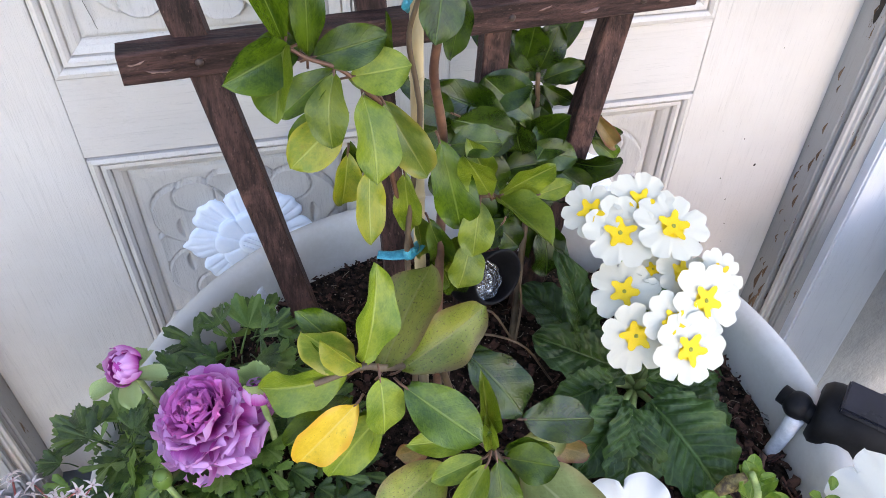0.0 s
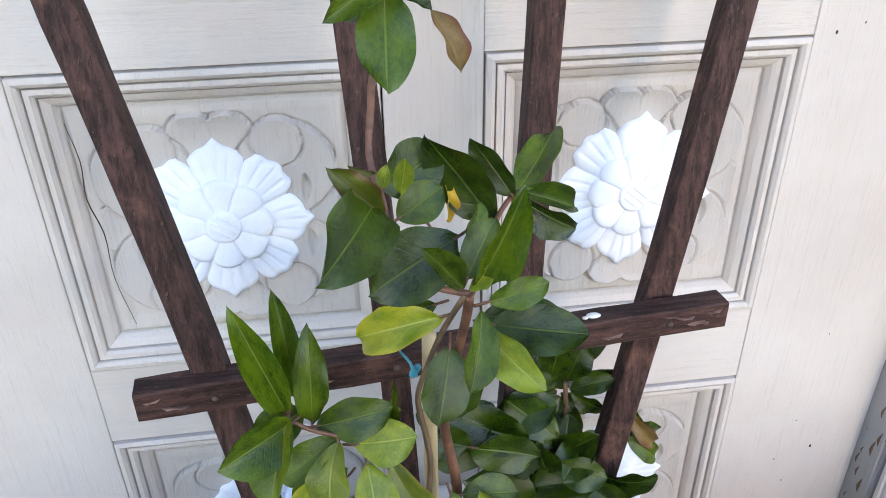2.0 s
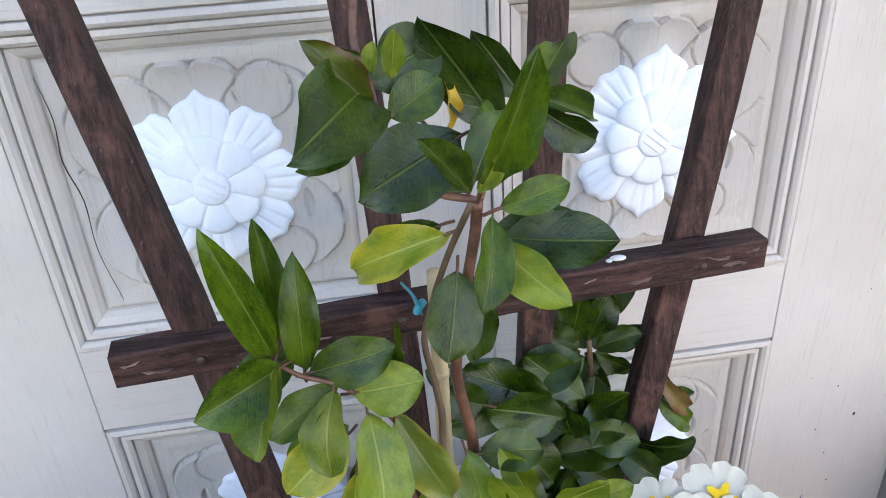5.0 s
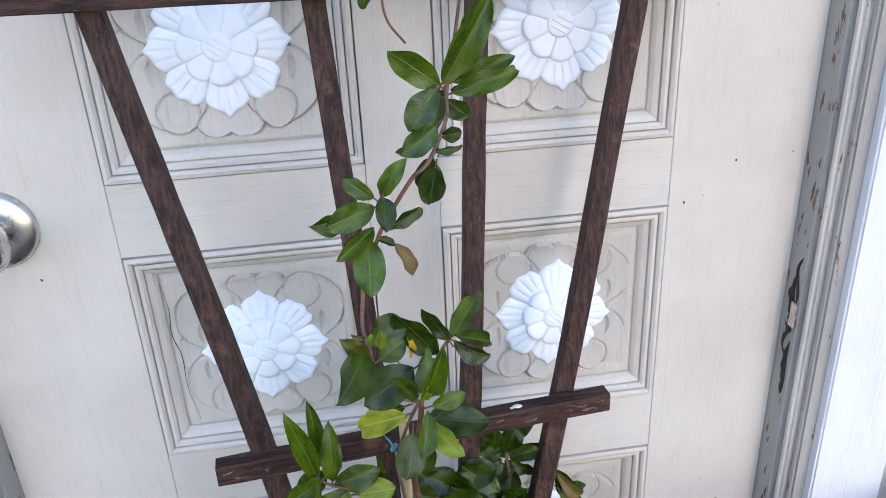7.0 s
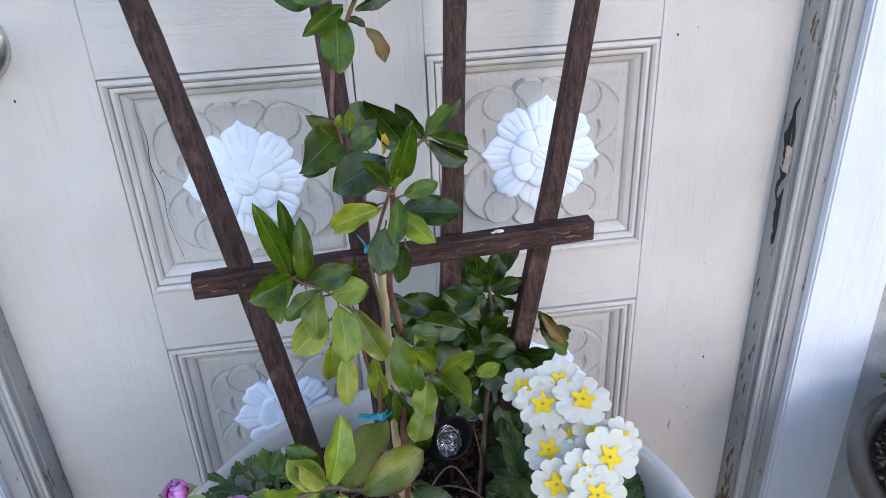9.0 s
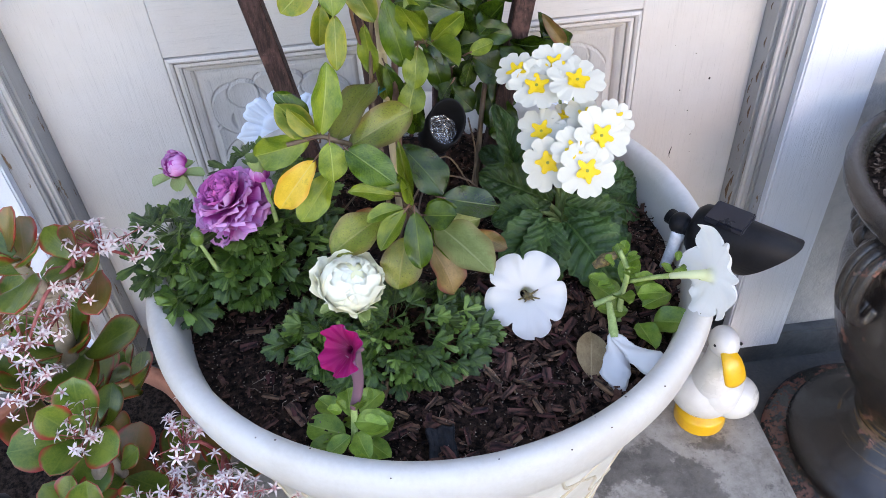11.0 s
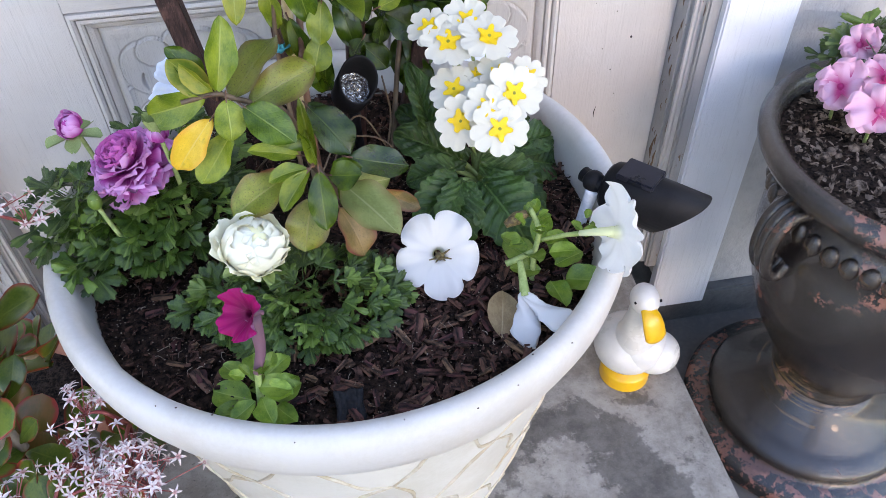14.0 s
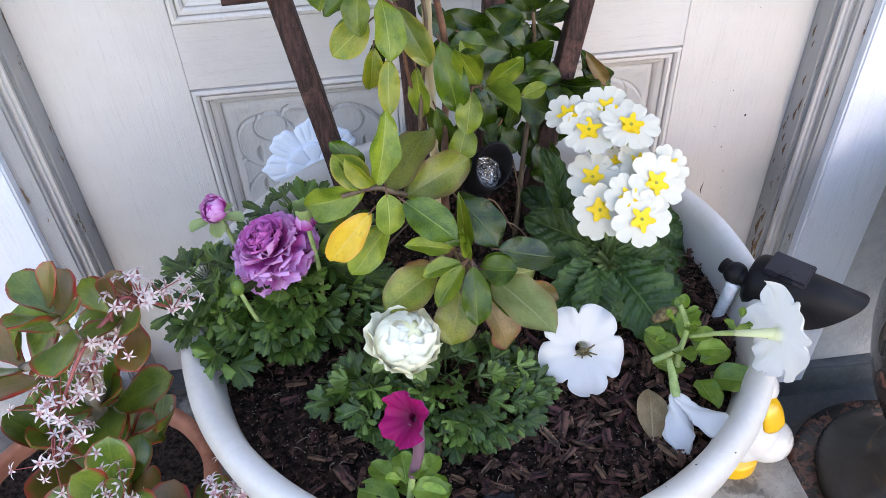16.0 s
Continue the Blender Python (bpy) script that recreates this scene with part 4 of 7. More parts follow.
SHRUBB = [
    (0.046, -0.17, 0.601, -0.001, -0.18, 0.625, 0.029, 0, 0), (0.083, -0.15, 0.491, 0.087, -0.165, 0.448, 0.037, 0, 0),
    (0.079, -0.14, 0.515, 0.094, -0.15, 0.477, 0.023, 0, 0), (0.032, -0.17, 0.522, 0.053, -0.18, 0.5, 0.023, 0, 0),
    (0.052, -0.15, 0.552, 0.042, -0.15, 0.584, 0.02, 0, 0), (0.07, -0.14, 0.543, 0.087, -0.14, 0.514, 0.02, 0, 0),
    (0.057, -0.16, 0.544, 0.049, -0.165, 0.518, 0.022, 0, 0), (0.1, -0.13, 0.513, 0.111, -0.135, 0.478, 0.021, 0, 0),
]
VINE_HIGH = [
    (-0.039, -0.215, 0.94, -0.075, -0.235, 0.936, 0.02, 1, 0), (-0.039, -0.21, 0.945, -0.06, -0.205, 0.961, 0.013, 1, 0),
    (-0.034, -0.215, 0.948, -0.015, -0.225, 0.977, 0.014, 1, 1), (-0.033, -0.222, 0.95, -0.034, -0.24, 0.931, 0.013, 0, 2),
    (-0.033, -0.21, 0.919, -0.004, -0.2, 0.929, 0.012, 0, 0), (-0.041, -0.215, 0.924, -0.07, -0.235, 0.91, 0.011, 1, 2),
    (-0.047, -0.205, 0.914, -0.064, -0.205, 0.904, 0.012, 0, 0), (-0.046, -0.22, 0.918, -0.049, -0.25, 0.887, 0.023, 1, 0),
    (-0.04, -0.212, 0.914, -0.027, -0.212, 0.907, 0.006, 0, 2), (-0.027, -0.205, 0.906, -0.015, -0.212, 0.881, 0.01, 5, 2),
]
VINE_HIGHB = [
    (0.008, -0.21, 0.967, 0.003, -0.2, 0.934, 0.02, 0, 0), (-0.04, -0.205, 0.933, -0.051, -0.205, 0.936, 0.008, 0, 0),
    (0.003, -0.21, 0.978, -0.02, -0.21, 0.979, 0.007, 0, 0), (0.011, -0.21, 0.998, -0.018, -0.225, 0.982, 0.018, 0, 0),
    (0.006, -0.21, 0.978, 0.027, -0.21, 0.98, 0.006, 0, 2), (0.013, -0.205, 0.987, 0.028, -0.205, 0.989, 0.013, 0, 0),
    (0.009, -0.2, 0.981, -0.001, -0.2, 0.989, 0.01, 0, 0),
]
VINE_TOP = [
    (0.018, -0.19, 1.022, 0.051, -0.2, 1.08, 0.019, 1, 2), (0.034, -0.185, 1.052, 0.054, -0.19, 1.078, 0.016, 0, 0),
    (0.016, -0.19, 1.02, -0.019, -0.2, 1.048, 0.022, 1, 0), (0.025, -0.19, 1.022, 0.069, -0.195, 1.038, 0.014, 1, 0),
    (0.025, -0.19, 1.014, 0.071, -0.2, 1.028, 0.017, 1, 0), (0.015, -0.19, 1.019, -0.008, -0.195, 0.991, 0.022, 0, 0),
    (0.022, -0.185, 1.008, 0.037, -0.185, 0.995, 0.017, 0, 0),
]
SHOOT_LEFT = [
    (-0.087, -0.345, 0.595, -0.075, -0.324, 0.642, 0.023, 2, 0), (-0.093, -0.345, 0.593, -0.114, -0.345, 0.625, 0.024, 3, 0),
    (-0.089, -0.35, 0.599, -0.106, -0.35, 0.624, 0.012, 8, 2), (-0.078, -0.345, 0.586, -0.042, -0.295, 0.606, 0.035, 6, 0),
    (-0.067, -0.34, 0.578, -0.016, -0.315, 0.589, 0.031, 6, 0), (-0.096, -0.35, 0.595, -0.14, -0.336, 0.577, 0.026, 2, 0),
    (-0.093, -0.36, 0.583, -0.126, -0.362, 0.543, 0.024, 4, 0), (-0.08, -0.355, 0.595, -0.081, -0.37, 0.569, 0.024, 2, 0),
    (-0.081, -0.36, 0.569, -0.111, -0.366, 0.53, 0.024, 2, 0), (-0.068, -0.36, 0.59, -0.035, -0.388, 0.574, 0.027, 1, 0),
]
SHOOT_MID = [
    (-0.035, -0.37, 0.547, -0.069, -0.376, 0.561, 0.015, 2, 0), (-0.023, -0.37, 0.539, -0.027, -0.36, 0.59, 0.009, 2, 2),
    (-0.024, -0.32, 0.557, 0.004, -0.345, 0.525, 0.032, 0, 0), (0.004, -0.35, 0.524, 0.051, -0.346, 0.505, 0.028, 0, 0),
    (-0.014, -0.375, 0.528, 0.01, -0.392, 0.538, 0.023, 1, 0), (-0.021, -0.38, 0.537, -0.021, -0.405, 0.5, 0.022, 1, 0),
    (-0.029, -0.38, 0.541, -0.058, -0.386, 0.538, 0.014, 2, 1), (-0.028, -0.385, 0.543, -0.05, -0.405, 0.524, 0.014, 2, 2),
    (-0.048, -0.372, 0.529, -0.089, -0.392, 0.514, 0.033, 6, 0), (-0.004, -0.375, 0.517, 0.032, -0.427, 0.506, 0.037, 9, 0),
]
SHOOT_MIDB = [
    (-0.03, -0.378, 0.51, -0.041, -0.4, 0.475, 0.034, 6, 0), (-0.01, -0.37, 0.489, 0.005, -0.39, 0.451, 0.031, 5, 0),
    (-0.003, -0.352, 0.495, 0.034, -0.35, 0.496, 0.023, 9, 0), (0.027, -0.34, 0.475, 0.06, -0.34, 0.451, 0.017, 5, 0),
    (-0.022, -0.375, 0.539, -0.026, -0.372, 0.569, 0.007, 2, 2), (-0.051, -0.35, 0.519, -0.072, -0.35, 0.51, 0.015, 5, 0),
]
VINE_CREST = [
    (0.006, -0.105, 1.126, 0.01, -0.105, 1.139, 0.0165, 1, 0), (-0.01, -0.105, 1.107, 0.019, -0.105, 1.119, 0.0209, 1, 0),
    (-0.018, -0.105, 1.098, -0.029, -0.105, 1.079, 0.0154, 1, 0), (0.016, -0.105, 1.11, 0.045, -0.105, 1.096, 0.0187, 1, 0),
    (0.035, -0.105, 1.106, 0.063, -0.105, 1.094, 0.0187, 1, 0), (0.147, -0.105, 1.107, 0.149, -0.105, 1.086, 0.011, 1, 0),
    (0.22, -0.105, 1.081, 0.247, -0.105, 1.093, 0.022, 1, 0), (0.228, -0.105, 1.102, 0.22, -0.105, 1.119, 0.0154, 0, 0),
    (0.235, -0.105, 1.105, 0.249, -0.105, 1.107, 0.0154, 0, 0), (0.208, -0.105, 1.084, 0.227, -0.105, 1.095, 0.0154, 2, 0),
]
VINE_CRESTB = [
    (0.133, -0.094, 1.126, 0.106, -0.094, 1.141, 0.022, 0, 0), (0.14, -0.094, 1.128, 0.181, -0.094, 1.128, 0.0198, 1, 0),
    (0.172, -0.094, 1.126, 0.184, -0.094, 1.102, 0.0121, 1, 0), (0.195, -0.094, 1.101, 0.184, -0.094, 1.111, 0.0132, 0, 0),
    (0.091, -0.094, 1.129, 0.096, -0.094, 1.151, 0.0154, 1, 0), (0.117, -0.094, 1.12, 0.135, -0.094, 1.105, 0.0132, 0, 0),
]
STEM_MAIN = [(-0.043, -0.255, 0.50), (-0.045, -0.240, 0.572), (-0.035, -0.232, 0.658), (-0.036, -0.230, 0.685), (-0.040, -0.230, 0.713), (-0.037, -0.236, 0.735), (-0.029, -0.246, 0.767), (-0.021, -0.263, 0.798)]
STEM_RED = [(-0.026, -0.250, 0.536), (-0.019, -0.225, 0.621), (-0.020, -0.225, 0.652), (-0.025, -0.227, 0.683), (-0.026, -0.231, 0.702), (-0.022, -0.240, 0.743), (-0.019, -0.254, 0.779), (-0.019, -0.263, 0.798)]
STEM_UP = [(-0.018, -0.263, 0.798), (-0.037, -0.258, 0.803), (-0.051, -0.252, 0.821), (-0.053, -0.248, 0.837), (-0.057, -0.235, 0.852), (-0.055, -0.225, 0.869), (-0.052, -0.215, 0.884), (-0.042, -0.212, 0.907), (-0.034, -0.212, 0.924),
           (-0.022, -0.215, 0.944), (-0.010, -0.218, 0.962), (0.001, -0.215, 0.970), (0.013, -0.205, 0.987), (0.020, -0.198, 1.001)]
STEM_TOP = [(0.020, -0.198, 1.001), (0.021, -0.190, 1.016), (0.031, -0.170, 1.048), (0.042, -0.140, 1.078), (0.055, -0.105, 1.098), (0.060, -0.094, 1.119)]
RUN_A = [
    (0.062, -0.105, 1.105), (0.089, -0.105, 1.113),
    (0.124, -0.1, 1.113), (0.15, -0.1, 1.104),
    (0.169, -0.1, 1.096),
]
RUN_B = [
    (0.079, -0.105, 1.12), (0.105, -0.116, 1.127),
    (0.133, -0.116, 1.12), (0.166, -0.111, 1.106),
    (0.193, -0.105, 1.091), (0.215, -0.105, 1.082),
]
TENDRIL = [
    (-0.01, -0.111, 1.106), (-0.017, -0.127, 1.082),
    (-0.014, -0.127, 1.06), (-0.001, -0.127, 1.042),
]
BRANCH_A = [(-0.041, -0.235, 0.566), (-0.047, -0.235, 0.597), (-0.053, -0.238, 0.633), (-0.056, -0.244, 0.679), (-0.067, -0.249, 0.698), (-0.079, -0.250, 0.712), (-0.095, -0.250, 0.720), (-0.106, -0.248, 0.728)]
BRANCH_B = [(-0.018, -0.262, 0.798), (-0.007, -0.240, 0.809), (0.002, -0.220, 0.812), (0.009, -0.210, 0.815), (0.013, -0.206, 0.816)]
BRANCH_C = [(-0.019, -0.230, 0.585), (-0.003, -0.245, 0.611), (0.007, -0.250, 0.616)]
SHOOT_A = [(-0.022, -0.300, 0.47), (-0.041, -0.310, 0.545), (-0.062, -0.335, 0.575), (-0.077, -0.345, 0.589), (-0.088, -0.347, 0.595), (-0.113, -0.352, 0.594)]
SHOOT_B = [(-0.010, -0.330, 0.47), (-0.027, -0.360, 0.530), (-0.022, -0.373, 0.536), (-0.017, -0.378, 0.529)]
STAKE = [(-0.032, -0.220, 0.497), (-0.032, -0.212, 0.591), (-0.031, -0.204, 0.675), (-0.030, -0.200, 0.733)]
SHRUB_STEM = [(0.069, -0.150, 0.492), (0.081, -0.125, 0.530), (0.084, -0.108, 0.573), (0.081, -0.108, 0.609)]
leaf_rng = random.Random(77)


VIEW_POINT = Vector((-0.05, -0.75, 1.0))      # near the camera's eye; the leaves are turned to face it


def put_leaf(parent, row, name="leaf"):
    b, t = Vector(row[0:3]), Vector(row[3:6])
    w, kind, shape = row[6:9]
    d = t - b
    n = (VIEW_POINT - b).normalized() + Vector((leaf_rng.gauss(0, 0.30), leaf_rng.gauss(0, 0.14), leaf_rng.gauss(0, 0.26)))
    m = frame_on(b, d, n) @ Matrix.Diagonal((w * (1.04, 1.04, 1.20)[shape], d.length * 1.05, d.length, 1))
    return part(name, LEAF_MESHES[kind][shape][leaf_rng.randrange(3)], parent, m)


def rod(parent, pts, radii, mat, name="stem", n=8, label=""):
    return part(name, mesh(name, *tube(pts, radii, n), mat), parent, None, label)


vine = thing("climbing_vine", (-0.03, -0.25, 0.40), "glossy green climbing vine trained up the trellis, some leaves yellowing", "vine")
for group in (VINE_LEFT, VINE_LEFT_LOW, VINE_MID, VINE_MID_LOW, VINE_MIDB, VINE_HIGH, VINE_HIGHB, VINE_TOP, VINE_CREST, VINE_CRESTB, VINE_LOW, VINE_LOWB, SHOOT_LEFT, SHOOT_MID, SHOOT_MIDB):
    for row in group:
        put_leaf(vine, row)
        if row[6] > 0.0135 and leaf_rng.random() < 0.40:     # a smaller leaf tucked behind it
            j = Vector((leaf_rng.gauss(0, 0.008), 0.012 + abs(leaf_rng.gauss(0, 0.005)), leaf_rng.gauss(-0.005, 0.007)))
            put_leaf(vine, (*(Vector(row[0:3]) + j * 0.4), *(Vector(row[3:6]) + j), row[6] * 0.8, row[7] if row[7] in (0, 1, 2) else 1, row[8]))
        if row[6] > 0.012:      # a short red stalk back towards the stem
            b, d = Vector(row[0:3]), (Vector(row[3:6]) - Vector(row[0:3])).normalized()
            rod(vine, [b - d * 0.006 + Vector((0, 0.003, -0.002)), b - d * 0.002, b + d * 0.003], [0.0008, 0.0007], TWIG, "petiole", 5)
rod(vine, [(STEM_MAIN[0][0], STEM_MAIN[0][1] + 0.01, 0.40)] + STEM_MAIN, [0.0024, 0.0018, 0.0015, 0.0014], BARK)
rod(vine, [(STEM_RED[0][0], STEM_RED[0][1], 0.40)] + STEM_RED, [0.0032, 0.0030, 0.0026, 0.0022], TWIG)
rod(vine, STEM_UP, [0.0016, 0.0016, 0.0018, 0.0017, 0.0014], TWIG)
rod(vine, STEM_TOP, [0.0015, 0.0011], BARK)
rod(vine, RUN_A, [0.0014, 0.0010], BARK)
rod(vine, RUN_B, [0.0015, 0.0012], TWIG)
rod(vine, TENDRIL, [0.0013, 0.001], TWIG, "tendril")
rod(vine, BRANCH_A, [0.0019, 0.0015, 0.0012, 0.0010], TWIG)
rod(vine, BRANCH_B, [0.0016, 0.0012], TWIG)
rod(vine, BRANCH_C, [0.0018, 0.0014], BARK)
rod(vine, [(0.0, -0.27, 0.40)] + SHOOT_A, [0.0026, 0.0022, 0.0018], BARK)
rod(vine, [(0.005, -0.29, 0.40)] + SHOOT_B, [0.0026, 0.002], BARK)
shrub = thing("young_shrub", (0.06, -0.17, 0.40), "green leafy shoot growing behind the trellis, shade put into its dark leaves", "shrub")
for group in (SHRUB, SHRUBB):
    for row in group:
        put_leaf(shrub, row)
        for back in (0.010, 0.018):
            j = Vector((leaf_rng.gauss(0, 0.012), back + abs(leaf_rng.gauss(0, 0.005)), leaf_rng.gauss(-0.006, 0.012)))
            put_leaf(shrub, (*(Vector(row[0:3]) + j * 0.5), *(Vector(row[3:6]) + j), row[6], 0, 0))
for k in range(22):      # inner leaves low on the shoot, in the darkest kind to paint in its shade
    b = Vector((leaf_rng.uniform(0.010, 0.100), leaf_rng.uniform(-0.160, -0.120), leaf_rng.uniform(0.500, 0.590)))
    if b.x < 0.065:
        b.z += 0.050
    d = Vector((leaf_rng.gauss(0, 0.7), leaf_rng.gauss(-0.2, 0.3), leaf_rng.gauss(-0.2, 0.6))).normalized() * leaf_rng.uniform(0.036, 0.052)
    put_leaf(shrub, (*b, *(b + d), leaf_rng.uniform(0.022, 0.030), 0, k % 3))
rod(shrub, [(0.05, -0.2, 0.40)] + SHRUB_STEM, [0.003, 0.0018], BARK)
TIES = [(-0.052, -0.232, 0.567), (-0.046, -0.230, 0.742)]
stake = thing("bamboo_stake", (STAKE[0][0], STAKE[0][1], 0.40), "thin tan bamboo stake tied to the vine", "plant stake")
rod(stake, [(STAKE[0][0], STAKE[0][1] - 0.012, 0.39)] + STAKE, 0.0042, BAMBOO, "cane", 10)
for k in (1, 2):
    p = Vector(STAKE[k])
    rod(stake, [p - Vector((0, 0, 0.0015)), p + Vector((0, 0, 0.0015))], [0.0047, 0.0047], BAMBOO, "node", 10)
TEAL = plain("teal_tape", (0.012, 0.22, 0.30), (0.035, 0.38, 0.47), 200, 0.4, 0.3, 400)
TAPE = plain("white_tape", (0.62, 0.63, 0.66), (0.78, 0.79, 0.82), 200, 0.5, 0.3, 500)
BLACK = plain("black_plastic", (0.006, 0.006, 0.007), (0.013, 0.013, 0.015), 30, 0.5, 0.15, 400, spec=0.14)
LENS = plain("clear_lens", (0.22, 0.22, 0.22), (0.7, 0.7, 0.68), 150, 0.08, 1.0, 260, metal=0.85, depth=0.003)
PANEL = plain("solar_cells", (0.012, 0.013, 0.018), (0.02, 0.02, 0.03), 40, 0.3, 0.0, 300, spec=0.3)


def ribbon(parent, pts, w, mat, label=""):
    return part("ribbon", mesh("ribbon", *tube(pts, [w, w * 1.2, w], 8, 4, (1.0, 0.22)), mat), parent, None, label)


tie = thing("plant_tie", TIES[0], "teal plastic plant tie knotted round stem and stake", "plant tie", "plant ties")
x, y, z = TIES[0]
ribbon(tie, [(x - 0.012, y - 0.006, z + 0.001), (x - 0.002, y - 0.009, z + 0.001), (x + 0.010, y - 0.006, z - 0.001), (x + 0.018, y + 0.002, z - 0.002)], 0.0038, TEAL)
part("knot", mesh("knot", *tube([(x + 0.008, y - 0.007, z + 0.003), (x + 0.006, y - 0.010, z), (x + 0.010, y - 0.007, z - 0.003), (x + 0.012, y - 0.003, z)], 0.0026, 8, 5), TEAL), tie)
copy_thing(tie, Matrix.Translation(TIES[1]) @ pose(0, 0, 0, 0, 60, 20) @ Matrix.Scale(0.75, 4))
twist = thing("twisted_tie", (-0.142, -0.155, 0.41), "white twisted plastic tie round the foot of the trellis", "plant tie")
ribbon(twist, [(-0.151, -0.150, 0.462), (-0.147, -0.153, 0.448), (-0.142, -0.156, 0.43), (-0.136, -0.158, 0.408)], 0.004, TAPE)

# ---- solar spotlights ----
def oblique_tube(a, b, r, cut, mat_out, n=40, wall=0.0022):
    """A hollow tube from a to b, its mouth at b cut aslant so that its upper side reaches further."""
    a, b = Vector(a), Vector(b)
    d = (b - a).normalized()
    side = d.cross(Vector((0, 0, 1))).normalized()
    up = side.cross(d)
    V, F = [], []
    rows = [(0, r * 0.80), (0.004, r * 0.95), (0.010, r), (None, r), (None, r - wall), (0.022, r - wall), (0.020, 0.001)]
    length = (b - a).length
    for s, rad in rows:
        for j in range(n):
            t = 2 * math.pi * j / n
            reach = s if s is not None else length + cut * math.sin(t)
            V.append(a + d * reach + side * (math.cos(t) * rad) + up * (math.sin(t) * rad))
    for k in range(len(rows) - 1):
        for j in range(n):
            p, q = k * n + j, k * n + (j + 1) % n
            F.append((p, q, q + n, p + n))
    F.append(tuple(reversed(range(n))))
    return mesh("housing", V, F, mat_out), d, side, up


def facets(c, d, r, mat):
    """A moulded reflector lens, a shallow dish of small bosses."""
    m = frame_on(c, Vector(d).orthogonal(), d)
    def f(u, v):
        a, q = 2 * math.pi * u, r * max(v, 0.01)
        bump = 0.10 * r * abs(math.sin(4 * a + 9 * v)) * abs(math.sin(v * 11)) + 0.22 * r * math.exp(-(v / 0.3) ** 2)
        return (q * math.cos(a), q * math.sin(a), bump - 0.25 * r * v * v)
    V, F, UV = sheet(f, 48, 14, True)
    return mesh("lens", [m @ Vector(p) for p in V], F, mat, False)


spot = thing("solar_spotlight", (0.237, -0.325, 0.40), "black plastic solar spotlight leaning over the planter rim", "spotlight", "solar spotlights")
me, d, side, up = oblique_tube((0.241, -0.334, 0.443), (0.290, -0.386, 0.443), 0.0255, 0.024, BLACK)
housing = part("housing", me, spot, None, "black tubular housing with slanted visor")
part("lens", facets(Vector((0.241, -0.334, 0.443)) + d * 0.026, d, 0.020, LENS), spot)
c = Vector((0.241, -0.334, 0.443)) + d * 0.030 + up * 0.0253
V, F = box(-0.015, 0.015, -0.018, 0.018, -0.003, 0.0030, 0.0012)
m = frame_on(c, d, up)
part("solar_panel", mesh("solar_panel", [m @ Vector(p) for p in V], F, PANEL, False), housing, None, "dark solar cell plate")
part("hinge", mesh("hinge", *join(ball((0.228, -0.331, 0.446), 0.011, 14, 8), tube([(0.236, -0.345, 0.446), (0.222, -0.318, 0.446)], 0.0075, 14, 2)), BLACK), spot)
part("stake", mesh("stake", *tube([(0.226, -0.336, 0.44), (0.222, -0.338, 0.425), (0.216, -0.339, 0.395)], [0.007, 0.006, 0.005], 10, 4), TAPE), spot, None, "stake wrapped in white tape")
inner = thing("solar_spotlight", (0.019, -0.186, 0.40), "black plastic solar spotlight among the leaves, lens showing", "spotlight", "solar spotlights")
me, d, side, up = oblique_tube((0.0125, -0.1856, 0.4738), (0.0227, -0.2268, 0.5177), 0.0195, 0.016, BLACK)
part("housing", me, inner, None, "black tubular housing")
part("lens", facets(Vector((0.0125, -0.1856, 0.4738)) + d * 0.034, d, 0.0158, LENS), inner, None, "clear faceted lens")
part("stake", mesh("stake", *tube([(0.0155, -0.1936, 0.4778), (0.0165, -0.1896, 0.44), (0.0185, -0.1876, 0.395)], [0.008, 0.005, 0.005], 10, 4), BLACK), inner)
twigs = thing("dry_twigs", (0.03, -0.21, 0.41), "thin bare twigs round the foot of the vine", "twigs")
for pts in ([(-0.04, -0.27, 0.405), (-0.01, -0.235, 0.45), (0.02, -0.215, 0.47), (0.045, -0.22, 0.43)], [(0.045, -0.22, 0.43), (0.052, -0.205, 0.462), (0.047, -0.195, 0.50)], [(-0.02, -0.25, 0.405), (0.0, -0.215, 0.44), (0.04, -0.24, 0.455), (0.07, -0.25, 0.41)],
            [(-0.10, -0.22, 0.41), (-0.06, -0.215, 0.45), (-0.035, -0.225, 0.47)]):
    rod(twigs, pts, [0.0012, 0.0009], BARK, "twig", 5)

# ---- flowers ----
PRIM_WHITE = petal_mat("primrose_white", (0.80, 0.56, 0.008), (0.64, 0.62, 0.52), (0.60, 0.58, 0.48), at=(0.15, 0.24), thin=0.10, vary=0.06, rough=0.75)
PRIM_EYE = plain("primrose_eye", (0.76, 0.47, 0.002), (0.82, 0.58, 0.004), 200, 0.6, 0.3, 500)
PRIM_PIP = plain("primrose_pip", (0.22, 0.24, 0.03), (0.34, 0.33, 0.05), 300, 0.6, 0.3, 600)
PRIM_LEAF = leaf_mat("primrose_leaf", (0.016, 0.050, 0.008), (0.046, 0.105, 0.016), (0.12, 0.21, 0.055), gloss=0.40, veins=9.0, relief=1.0, net=0.32)
STALK = plain("pale_stalk", (0.22, 0.30, 0.09), (0.34, 0.42, 0.16), 100, 0.55, 0.3, 400)
FERNY = leaf_mat("ranunculus_leaf", (0.011, 0.040, 0.004), (0.064, 0.122, 0.014), (0.13, 0.20, 0.045), gloss=0.28, veins=5.0, thin=0.12, relief=0.6)
